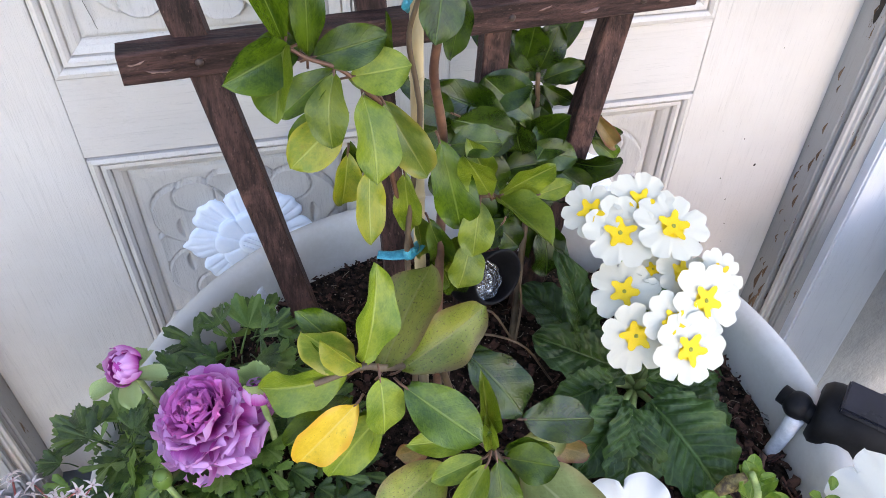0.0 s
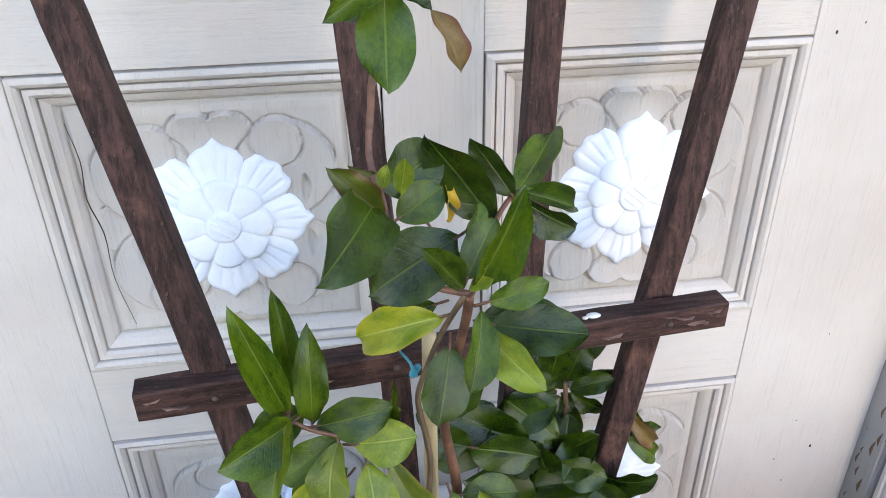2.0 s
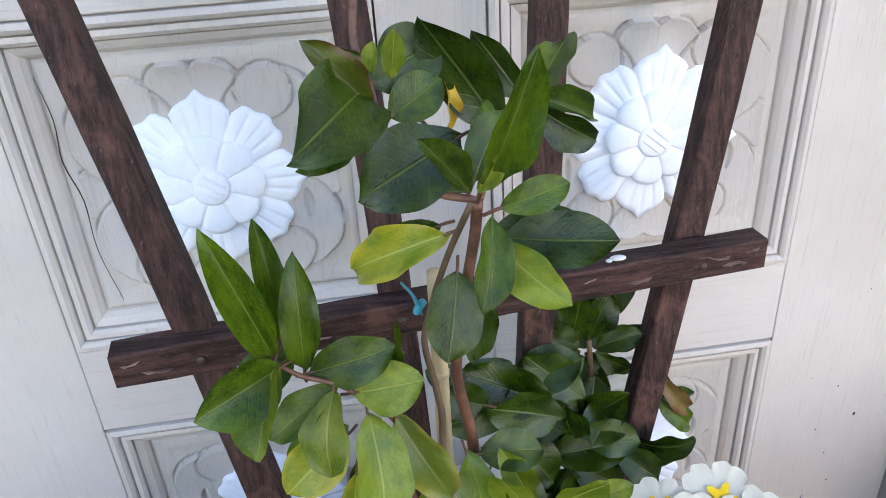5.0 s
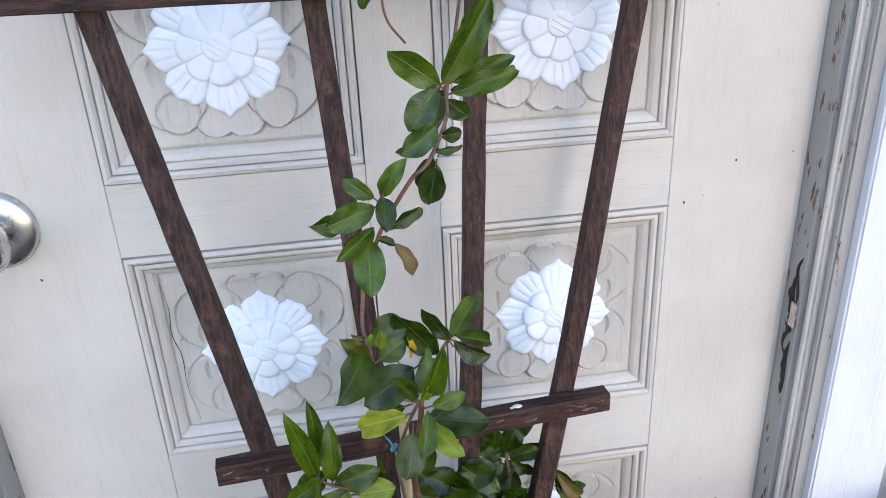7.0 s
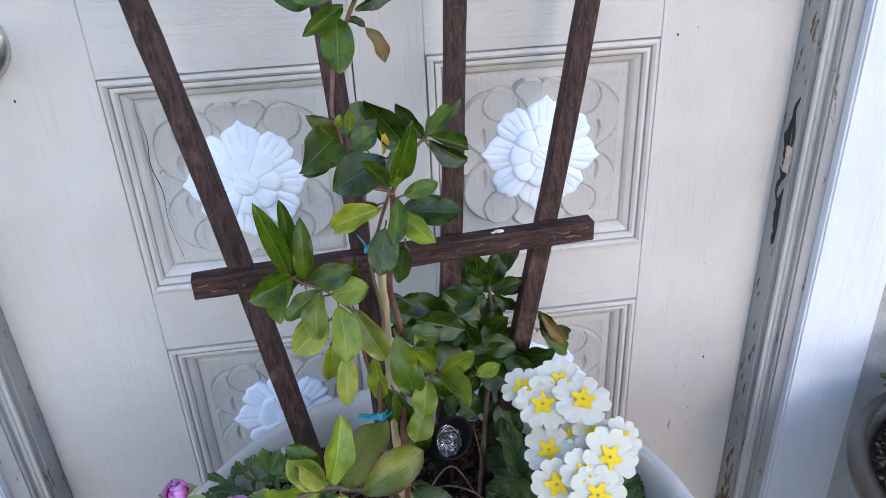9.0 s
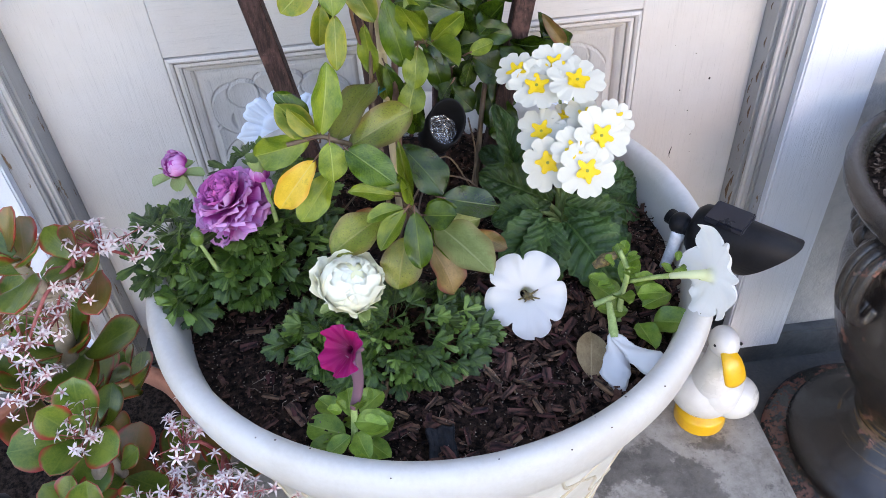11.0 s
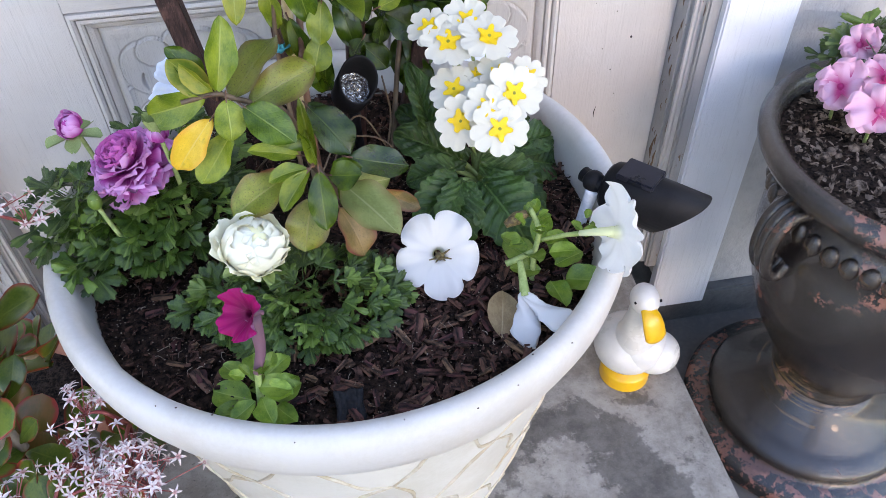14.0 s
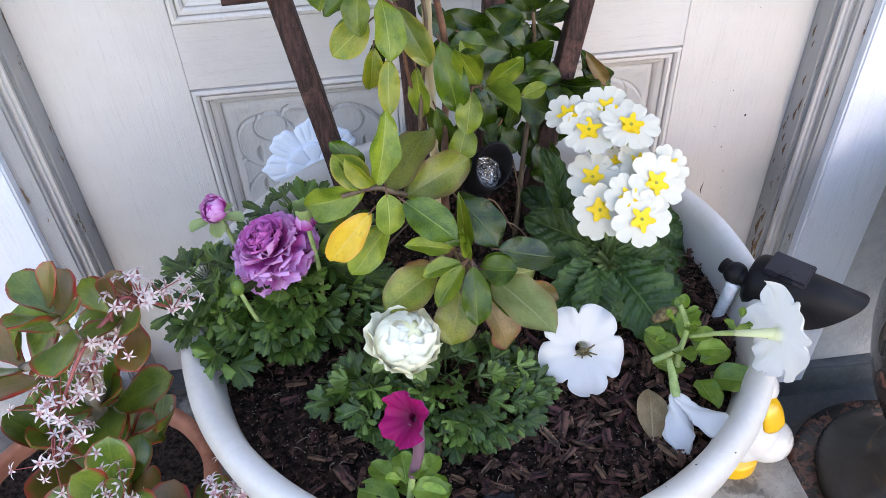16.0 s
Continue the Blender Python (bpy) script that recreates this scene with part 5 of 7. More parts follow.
FERNY_PALE = leaf_mat("ranunculus_leaf_pale", (0.075, 0.150, 0.018), (0.16, 0.25, 0.045), (0.22, 0.31, 0.09), gloss=0.38, veins=5.0, thin=0.15)
PURPLE = petal_mat("ranunculus_purple", (0.58, 0.075, 0.40), (0.80, 0.42, 0.72), (0.86, 0.58, 0.84), at=(0.45, 1.0))
PURPLE_DEEP = petal_mat("ranunculus_deep", (0.34, 0.022, 0.21), (0.74, 0.20, 0.55), (0.78, 0.36, 0.66), at=(0.35, 0.95))
IVORY = petal_mat("ranunculus_ivory", (0.93, 0.89, 0.56), (0.94, 0.91, 0.74), (0.92, 0.89, 0.71), at=(0.1, 0.6), thin=0.14)
PET_WHITE = petal_mat("petunia_white", (0.78, 0.82, 0.52), (0.80, 0.79, 0.77), (0.73, 0.73, 0.72), at=(0.12, 0.40), lines=60, thin=0.34)
PET_MAGENTA = petal_mat("petunia_magenta", (0.10, 0.0, 0.025), (0.36, 0.003, 0.105), (0.50, 0.04, 0.22), at=(0.1, 0.8), lines=40, thin=0.15)
PET_BACK = petal_mat("petunia_back", (0.20, 0.10, 0.13), (0.34, 0.12, 0.26), (0.18, 0.03, 0.13), at=(0.2, 0.9), lines=30, thin=0.15)
PET_LEAF = leaf_mat("petunia_leaf", (0.09, 0.185, 0.012), (0.21, 0.32, 0.035), (0.30, 0.40, 0.08), gloss=0.40, veins=6.0, spots=0.01)
DRY = leaf_mat("dry_leaf", (0.20, 0.13, 0.06), (0.32, 0.23, 0.12), (0.42, 0.32, 0.18), gloss=0.6, spots=0.05, thin=0.1)
SPENT = plain("spent_brown", (0.05, 0.03, 0.015), (0.22, 0.17, 0.06), 300, 0.7, 0.5, 500)


def face(c, n, s, spin=0.0):
    n = Vector(n).normalized()
    return frame_on(c, n.orthogonal(), n) @ pose(0, 0, 0, 0, 0, spin) @ Matrix.Scale(s, 4)


def primrose_corolla(seed):
    r = random.Random(seed)
    cup = r.uniform(0.0, 0.14)
    wob = [r.uniform(0.9, 1.08) for _ in range(5)]
    def f(u, v):
        a = u * 2 * math.pi
        k = (a * 5 / (2 * math.pi)) % 1.0
        i = int(a * 5 / (2 * math.pi)) % 5
        lobe = 0.70 + 0.30 * math.sin(math.pi * k) ** 0.36
        notch = 1 - 0.11 * math.exp(-((k - 0.5) / 0.08) ** 2)
        rr = 0.5 * (0.10 + 0.90 * v) * (1 - (1 - lobe * notch * wob[i]) * v ** 2.2)
        z = cup * (v ** 2) * 0.35 + 0.050 * (k - 0.5) * max(0.0, v - 0.35) + 0.012 * math.sin(a * 11 + seed) * v ** 3 + 0.008 * math.sin(a * 23 + 2 * seed) * v ** 4
        return (rr * math.cos(a), rr * math.sin(a), z)
    V, F, UV = sheet(f, 80, 8, True)
    return mesh("corolla", V, F, PRIM_WHITE, True, UV)


def primrose_eye():
    V, F = [(0, 0, 0.026)], []
    n = 50
    for i in range(n):
        a = 2 * math.pi * i / n
        k = (a * 5 / (2 * math.pi)) % 1.0
        r = 0.090 + 0.140 * (1 - abs(2 * k - 1)) ** 1.05 + 0.012 * math.cos(15 * a) + 0.010 * math.sin(8 * a + 1)
        V.append((r * math.cos(a), r * math.sin(a), 0.032 + r * r * 0.6))
    F = [(0, 1 + i, 1 + (i + 1) % n) for i in range(n)]
    return mesh("eye", V, F, PRIM_EYE)


COROLLAS = [primrose_corolla(s) for s in range(5)]
EYE_ME = primrose_eye()
PIP_ME = mesh("pip", *lathe([(0.026, 0.018), (0.028, 0.038), (0.020, 0.044), (0.014, 0.036), (0.0, 0.033)], 14), PRIM_PIP)
primrose = thing("primrose", (0.135, -0.265, 0.41), "white primrose with yellow eyes and crinkled green leaves", "primrose")
rng = random.Random(31)
PRIM_AT = [(0.108, -0.233, 0.551, 0.043), (0.145, -0.238, 0.555, 0.044), (0.129, -0.215, 0.562, 0.036), (0.109, -0.256, 0.515, 0.040), (0.151, -0.255, 0.525, 0.035), (0.160, -0.278, 0.518, 0.044),
           (0.133, -0.287, 0.513, 0.033), (0.110, -0.283, 0.498, 0.042), (0.142, -0.302, 0.498, 0.044), (0.093, -0.213, 0.557, 0.036), (0.132, -0.248, 0.525, 0.021), (0.177, -0.262, 0.525, 0.031)]
CROWN = Vector((0.135, -0.262, 0.50))
for k, (x, y, z, size) in enumerate(PRIM_AT):
    n = Vector((-0.05, -0.66, 0.74)) * 1.1 + (Vector((x, y, z)) - CROWN).normalized() * 0.40 + Vector((rng.gauss(0, 0.08), rng.gauss(0, 0.08), rng.gauss(0, 0.08)))
    m = frame_on((x, y, z), Vector((rng.gauss(0, 1), rng.gauss(0, 1), rng.gauss(0, 1))), (0, 0, 1))
    n.normalize()
    m = frame_on((x, y, z), n.orthogonal(), n) @ pose(0, 0, 0, 0, 0, rng.uniform(0, 360)) @ Matrix.Scale(size * 1.30, 4)
    fl = part("flower", COROLLAS[k % 5], primrose, m, "white flower with yellow eye")
    part("eye", EYE_ME, fl, m)
    part("pip", PIP_ME, fl, m)
    rod(primrose, [(0.132 + rng.uniform(-0.006, 0.006), -0.262, 0.415), (CROWN.x + (x - CROWN.x) * 0.35, CROWN.y + (y - CROWN.y) * 0.35 + 0.006, z - 0.05), (x - n.x * 0.004, y - n.y * 0.004, z - n.z * 0.004)], [0.0024, 0.0014], STALK, "stalk", 6)


def crinkled(seed, mat, nx=26, ny=44):
    r = random.Random(seed)
    ph = r.uniform(0, 6)
    curl = r.uniform(0.1, 0.3)
    def f(u, v):
        s = 2 * u - 1
        w = 0.5 * (0.16 + 0.84 * math.sin(math.pi * min(1, 0.08 + 0.80 * v ** 0.9)) ** 0.8) * (1 if v < 0.8 else math.sqrt(max(0.0, 1 - ((v - 0.8) / 0.2) ** 2)) * 0.92 + 0.08)
        w *= 1 + 0.06 * math.sin(v * 40 + ph) * (abs(s) > 0.9)
        x = s * w
        puff = 0.080 * abs(math.sin((v * 7.5 - abs(s) * 1.6) * math.pi)) * min(1.0, abs(s) * 4) * (1.15 - abs(s)) + 0.022 * math.sin(x * 60 + ph) * math.sin(v * 50)
        z = 0.42 * abs(x) ** 1.2 - curl * v * v + 0.30 * v * (1 - v) + puff + 0.05 * abs(s) ** 3 * math.sin(v * 18 + ph)
        return (x, v, z)
    V, F, UV = sheet(f, nx, ny)
    return mesh("leaf", V, F, mat, True, UV)


CRINKLED = [crinkled(s, PRIM_LEAF) for s in range(4)]
PRIM_LEAVES = [(0.128, -0.285, 0.444, 0.192, -0.300, 0.426, 0.034), (0.127, -0.300, 0.437, 0.158, -0.372, 0.419, 0.058), (0.089, -0.250, 0.453, 0.074, -0.232, 0.529, 0.025), (0.118, -0.270, 0.439, 0.051, -0.250, 0.471, 0.038),
               (0.104, -0.300, 0.446, 0.059, -0.345, 0.434, 0.039), (0.106, -0.310, 0.448, 0.088, -0.362, 0.413, 0.042), (0.175, -0.260, 0.422, 0.224, -0.250, 0.406, 0.040), (0.160, -0.250, 0.431, 0.223, -0.225, 0.428, 0.034),
               (0.104, -0.280, 0.442, 0.057, -0.290, 0.441, 0.032), (0.147, -0.290, 0.431, 0.179, -0.335, 0.416, 0.038), (0.153, -0.240, 0.416, 0.190, -0.200, 0.453, 0.035), (0.105, -0.220, 0.413, 0.064, -0.180, 0.454, 0.035)]
for k, (bx, by, bz, tx, ty, tz, w) in enumerate(PRIM_LEAVES):
    b, t = Vector((bx, by, bz)), Vector((tx, ty, tz))
    L = (t - b).length
    part("leaf", CRINKLED[k % 4], primrose, frame_on(b, t - b, (rng.gauss(0, 0.12), -0.75, 1)) @ Matrix.Diagonal((w * 1.1, L, L * 0.8, 1)), "crinkled green leaf")
    rod(primrose, [(0.134, -0.268, 0.402), (Vector((0.134, -0.268, 0.408)) + b) / 2, b + (t - b) * 0.1], [0.0034, 0.0024], STALK, "stalk", 6)


def petal_mesh(name, mat, seed, cup=0.5, ruffle=0.05, nx=10, ny=9, wide=1.0):
    r = random.Random(seed)
    p = r.uniform(0, 6)
    def f(u, v):
        s = 2 * u - 1
        w = 0.5 * wide * (0.30 + 0.70 * math.sin(math.pi * 0.5 * min(1, v * 1.25)) ** 0.8)
        if v > 0.72:
            w *= math.sqrt(max(0.02, 1 - ((v - 0.72) / 0.30) ** 2))
        x = s * w
        z = cup * (x * x * 1.4) + 0.22 * cup * v * v + ruffle * math.sin(s * 5 + p + v * 3) * v * v
        return (x, v * (1 - 0.06 * abs(math.sin(s * 4 + p)) * v), z)
    V, F, UV = sheet(f, nx, ny)
    return mesh(name, V, F, mat, True, UV)


def ranunculus_bloom(plant, c, axis, radius, mats, rings, seed, label, wide=1.0, open_to=88):
    """A full bloom: whorls of cupped petals, tight in the middle and wide outside."""
    r = random.Random(seed)
    axis = Vector(axis).normalized()
    e1 = axis.orthogonal().normalized()
    e2 = axis.cross(e1)
    c = Vector(c)
    kinds = [[petal_mesh("petal", m, seed + i, 0.55, 0.10) for i in range(3)] for m in mats]
    heart = part("bloom", mesh("bloom", *ball(c - axis * radius * 0.25, radius * 0.30, 12, 8), mats[0]), plant, None, label)
    for k in range(rings):
        s = k / (rings - 1)
        count = int(6 + 6 * s)
        theta = radians(6 + open_to * s ** 1.05)
        start = c - axis * radius * (0.35 + 0.55 * s)
        length = radius * (0.52 + 0.58 * s ** 0.8)
        for i in range(count):
            a = 2 * math.pi * (i + 0.5 * (k % 2)) / count + r.gauss(0, 0.12)
            rad = e1 * math.cos(a) + e2 * math.sin(a)
            th = theta + r.gauss(0, 0.20)
            along = axis * math.cos(th) + rad * math.sin(th)
            inward = axis * math.sin(th) - rad * math.cos(th)
            base = start + rad * radius * (0.05 + 0.16 * s)
            wid = length * r.uniform(0.85, 1.30) * wide
            m = frame_on(base, along, inward) @ Matrix.Diagonal((wid, length * r.uniform(0.82, 1.15), length * r.uniform(0.6, 1.5), 1))
            part("petal", kinds[min(int(s * len(mats)), len(mats) - 1)][r.randrange(3)], heart, m)
    return heart


def globe_petal(name, mat, radius, top, width, flare, seed):
    """One broad petal wrapped on a globe round the z axis, from its foot up to the angle top, its lip turned out by flare."""
    r = random.Random(seed)
    p, skew = r.uniform(0, 6), r.uniform(-0.12, 0.12)
    def f(u, v):
        s = 2 * u - 1
        lip = 1 - 0.16 * abs(s) ** 2.5 - 0.04 * math.sin(s * 6 + p)
        pol = math.pi * 0.94 - (math.pi * 0.94 - top) * v * lip
        az = s * width * (0.35 + 0.65 * math.sin(math.pi * min(1, 0.12 + 0.62 * v))) + skew * v
        q = radius * (1 + flare * max(0, v - 0.55) ** 2 * 4 + 0.045 * math.sin(s * 7 + p) * v ** 3 + 0.022 * math.sin(s * 17 + 2 * p + 5 * v) * v ** 2 + 0.05 * s)
        return (q * math.sin(pol) * math.cos(az), q * math.sin(pol) * math.sin(az), q * math.cos(pol) * 0.88)
    V, F, UV = sheet(f, 14, 12)
    return mesh(name, V, F, mat, True, UV)


def globe_bloom(plant, c, axis, radius, mat, rings, seed, label, solid=0.52):
    """A round bloom of wrapped petals; rings: (size, top angle, count, half width, flare)."""
    r = random.Random(seed)
    m = face(c, axis, 1.0)
    heart = part("bloom", mesh("bloom", *ball((0, 0, 0), radius * solid, 16, 10), mat), plant, m, label)
    for k, (size, top, count, width, flare) in enumerate(rings):
        for i in range(count):
            me = globe_petal("petal", mat, radius * size * r.uniform(0.96, 1.05), radians(top * r.uniform(0.8, 1.25)), width * r.uniform(0.85, 1.15), flare * r.uniform(0.4, 1.4), seed + 7 * k + i)
            part("petal", me, heart, m @ pose(0, 0, 0, 0, 0, 360 * i / count + 41 * k + r.gauss(0, 10)))
    return heart


def cut_leaf(seed, mat, lobes=5):
    """A deeply cut, toothed leaf on a short stalk."""
    r = random.Random(seed)
    cen = [(-1.15 + 2.3 * i / (lobes - 1)) + r.gauss(0, 0.05) for i in range(lobes)]
    size = [0.72 + 0.28 * math.cos(c * 0.9) for c in cen]
    n, rings = 64, 4
    bend, tw = r.uniform(-0.25, 0.15), r.uniform(-0.3, 0.3)
    def f(u, v):
        a = -1.75 + 3.5 * u
        best = 0.20
        for c, s in zip(cen, size):
            d = abs(a - c) / 0.34
            if d < 1:
                tooth = 0.80 + 0.20 * abs(math.cos(d * math.pi * 1.5)) ** 0.5
                best = max(best, s * (0.42 + 0.58 * (1 - d ** 3.4)) * tooth)
        q = best * v
        x, y = q * math.sin(a), q * math.cos(a) * 1.05 + 0.12
        return (x, y, bend * (y * y) + tw * x * y + 0.22 * abs(x) - 0.10 * abs(math.sin(a * 5)) * v * q)
    V, F, UV = sheet(f, n, rings)
    stalk = tube([(0, -0.55, -0.22), (0, -0.2, -0.03), (0, 0.14, 0.0)], [0.035, 0.026, 0.02], 5, 3)
    k = len(V)
    V = V + [tuple(p) for p in stalk[0]]
    F = F + [tuple(i + k for i in q) for q in stalk[1]]
    UV = UV + [(0.3, 0.3)] * len(stalk[0])
    return mesh("leaf", V, F, mat, True, UV)


CUT = [cut_leaf(s, FERNY, 5 if s % 2 else 3) for s in range(6)]
CUT_PALE = [cut_leaf(s + 20, FERNY_PALE, 5 if s % 2 else 3) for s in range(4)]


def foliage(plant, c, spread, low, high, count, size, seed, keep=None, pale=0.2):
    r = random.Random(seed)
    made = 0
    while made < count:
        a, q = r.uniform(0, 2 * math.pi), math.sqrt(r.random())
        x, y = c[0] + spread[0] * q * math.cos(a), c[1] + spread[1] * q * math.sin(a)
        if keep and not keep(x, y):
            continue
        z = low + (high - low) * (1 - q ** 2) * r.uniform(0.55, 1.0) + r.uniform(0, 0.008)
        out = Vector((math.cos(a) * (0.35 + q), math.sin(a) * (0.35 + q), r.uniform(0.0, 0.5) * (1.1 - q)))
        n = Vector((0.3 * math.cos(a) + r.gauss(0, 0.42), 0.3 * math.sin(a) - 0.25 + r.gauss(0, 0.42), 1))
        s = size * r.uniform(0.65, 1.25)
        part("leaf", r.choice(CUT_PALE if r.random() < pale else CUT), plant, frame_on((x, y, z), out, n) @ Matrix.Scale(s, 4))
        made += 1


ran = thing("ranunculus", (-0.17, -0.31, 0.41), "purple double ranunculus with cut green leaves and buds", "ranunculus", "ranunculus plants")
ranunculus_bloom(ran, (-0.188, -0.300, 0.524), (-0.34, -0.10, 0.93), 0.0290, [PURPLE_DEEP, PURPLE_DEEP, PURPLE, PURPLE], 12, 5, "full purple bloom", 1.0, 112)
rod(ran, [(-0.165, -0.30, 0.405), (-0.168, -0.285, 0.46), (-0.190, -0.303, 0.51)], [0.003, 0.0026], STALK, "stalk", 7)
globe_bloom(ran, (-0.229, -0.266, 0.530), (-0.35, -0.45, 0.75), 0.0120, PURPLE, ((0.6, 12, 3, 1.2, 0), (0.8, 30, 4, 1.0, 0.05), (1.0, 52, 4, 0.9, 0.15)), 9, "half-open purple bud")
rod(ran, [(-0.18, -0.29, 0.41), (-0.215, -0.265, 0.47), (-0.227, -0.263, 0.525)], [0.0026, 0.002], STALK, "stalk", 7)
globe_bloom(ran, (-0.147, -0.312, 0.543), (0.1, -0.2, 1), 0.009, PURPLE, ((0.75, 15, 3, 1.2, 0), (1.0, 30, 4, 0.9, 0)), 12, "closed purple bud")
rod(ran, [(-0.15, -0.30, 0.41), (-0.145, -0.305, 0.48), (-0.147, -0.311, 0.54)], [0.0024, 0.002], STALK, "stalk", 7)
SEPAL = [petal_mesh("sepal", STALK, 60 + i, 0.7, 0.03) for i in range(2)]
for bx, by, bz, rr in ((-0.229, -0.266, 0.521, 0.020), (-0.147, -0.312, 0.536, 0.021), (-0.212, -0.326, 0.484, 0.011)):
    for i in range(5):
        a = 2 * math.pi * i / 5 + bx * 50
        o = Vector((math.cos(a), math.sin(a), 0))
        rise = -0.15 if rr == 0.020 else 0.9
        part("sepal", SEPAL[i % 2], ran, frame_on((bx, by, bz), o * 0.5 + Vector((0, 0, rise)), Vector((0, 0, 0.5)) - o) @ Matrix.Diagonal((rr * 0.7, rr * 1.25, rr, 1)))
part("bud", mesh("bud", *ball((-0.212, -0.326, 0.491), (0.006, 0.006, 0.008), 12, 8), FERNY_PALE), ran, None, "small green bud")
rod(ran, [(-0.18, -0.32, 0.41), (-0.20, -0.33, 0.45), (-0.212, -0.326, 0.488)], [0.0024, 0.002], STALK, "stalk", 6)
foliage(ran, (-0.175, -0.288), (0.088, 0.066), 0.425, 0.490, 210, 0.0185, 41, None, 0.16)
foliage(ran, (-0.165, -0.225), (0.05, 0.035), 0.44, 0.505, 34, 0.022, 42, None, 0.2)
foliage(ran, (-0.240, -0.285), (0.050, 0.045), 0.445, 0.478, 56, 0.021, 43, None, 0.30)
foliage(ran, (-0.232, -0.345), (0.014, 0.018), 0.43, 0.445, 7, 0.026, 44, None, 0.7)
white_ran = thing("ranunculus", (-0.06, -0.41, 0.41), "ivory white double ranunculus over a low mound of cut leaves", "ranunculus", "ranunculus plants")
globe_bloom(white_ran, (-0.078, -0.416, 0.501), (0.30, -0.22, 0.90), 0.0222, IVORY,
            ((0.90, 6, 3, 1.9, 0.02), (0.96, 16, 4, 1.6, 0.05), (1.00, 30, 4, 1.4, 0.10), (1.03, 48, 5, 1.15, 0.18), (1.05, 70, 5, 0.95, 0.30), (1.06, 88, 4, 0.70, 0.34)), 27, "full ivory white bloom", 0.82)
rod(white_ran, [(-0.06, -0.41, 0.405), (-0.074, -0.41, 0.45), (-0.078, -0.413, 0.485)], [0.0028, 0.0022], STALK, "stalk", 7)
for i in range(4):
    a = 0.6 + 1.5 * i
    o = Vector((math.cos(a), math.sin(a), 0))
    part("sepal", SEPAL[i % 2], white_ran, frame_on((-0.078, -0.414, 0.482), o + Vector((0, 0, -0.1)), Vector((0, 0, 1))) @ Matrix.Diagonal((0.010, 0.030, 0.02, 1)))
foliage(white_ran, (-0.050, -0.408), (0.082, 0.052), 0.420, 0.452, 230, 0.0145, 51, None, 0.25)
foliage(white_ran, (-0.112, -0.400), (0.035, 0.036), 0.42, 0.448, 50, 0.0160, 52, None, 0.30)


def petunia_mesh(mat, seed, depth=0.5, ruffle=0.03, cup=0.0, cleft=0.30):
    """A narrow tube that opens into a limb of five broad lobes; cup lifts the limb into a bowl."""
    r = random.Random(seed)
    p = r.uniform(0, 6)
    wob = [r.uniform(0.90, 1.08) for _ in range(5)]
    def f(u, v):
        a = u * 2 * math.pi
        k = (u * 5) % 1.0
        i = int(u * 5) % 5
        if v < 0.3:
            rr, z = 0.045 + 0.035 * (v / 0.3), -depth * (1 - v / 0.3) - 0.05
        else:
            s = (v - 0.3) / 0.7
            lobe = 1 - cleft * (1 - math.sin(math.pi * k) ** 0.38) * s ** 3
            rr = (0.08 + 0.42 * s ** 0.9) * lobe * (1 + (wob[i] - 1) * s * math.sin(math.pi * k))
            z = -0.05 * (1 - s) ** 2 + cup * s ** 1.4 - 0.09 * s ** 4 * (1 - cup) + ruffle * s * s * (math.sin(a * 5 + p) + 0.4 * math.sin(a * 13 + 2 * p)) - 0.022 * s * max(0.0, math.cos(2 * math.pi * k)) ** 5 + 0.014 * math.sin(9 * a + 3 * s + p) * s * s
        return (rr * math.cos(a), rr * math.sin(a), z)
    V, F, UV = sheet(f, 100, 20, True)
    return mesh("flower", V, F, mat, True, UV)


ROUND_LEAF = [leaf_mesh("leaf", PET_LEAF, 0.35, a, t, 1.4, 0.2, 8, 12) for a, t in ((0.2, 0.3), (-0.15, -0.2), (0.1, 0.5))]


def petunia_leaves(plant, at, count, size, seed, lift=0.3):
    r = random.Random(seed)
    for i in range(count):
        a = i * 2.4 + r.uniform(-0.3, 0.3)
        o = Vector((math.cos(a), math.sin(a), lift + r.gauss(0, 0.2)))
        L = size * r.uniform(0.7, 1.2)
        p = Vector(at) + Vector((r.gauss(0, 0.003), r.gauss(0, 0.003), r.gauss(0, 0.004))) + Vector((o.x, o.y, 0)) * size * 0.3
        part("leaf", ROUND_LEAF[i % 3], plant, frame_on(p, o, (r.gauss(0, 0.2), -0.3, 1)) @ Matrix.Diagonal((L * 0.68, L, L, 1)))


pet = thing("petunia", (0.145, -0.40, 0.41), "white petunia, one open flower, one side-on and one wilted", "petunia", "petunias")
m = face((0.069, -0.397, 0.445), (-0.06, -0.70, 0.71), 0.078, 52) @ Matrix.Diagonal((0.98, 1.04, 1, 1))
fl = part("flower", petunia_mesh(PET_WHITE, 3, 0.4, 0.05, 0.05, 0.30), pet, m, "open white funnel flower")
part("throat", mesh("throat", *join(ball((0.069, -0.399, 0.444), (0.0045, 0.004, 0.003), 8, 6), *[tube([(0.069, -0.399, 0.444), (0.069 + 0.010 * math.cos(a), -0.403 + 0.008 * math.sin(a), 0.449 + 0.002 * math.sin(a * 3))], [0.0013, 0.0006], 5, 2) for a in (0.5, 1.9, 3.4, 4.2, 5.0, 5.8)]), SPENT), fl, None, "brown spent throat")
fl = part("flower", petunia_mesh(PET_WHITE, 8, 0.14, 0.06), pet, face((0.217, -0.432, 0.477), (0.93, 0.08, -0.18), 0.078, 54), "white flower seen from its side")
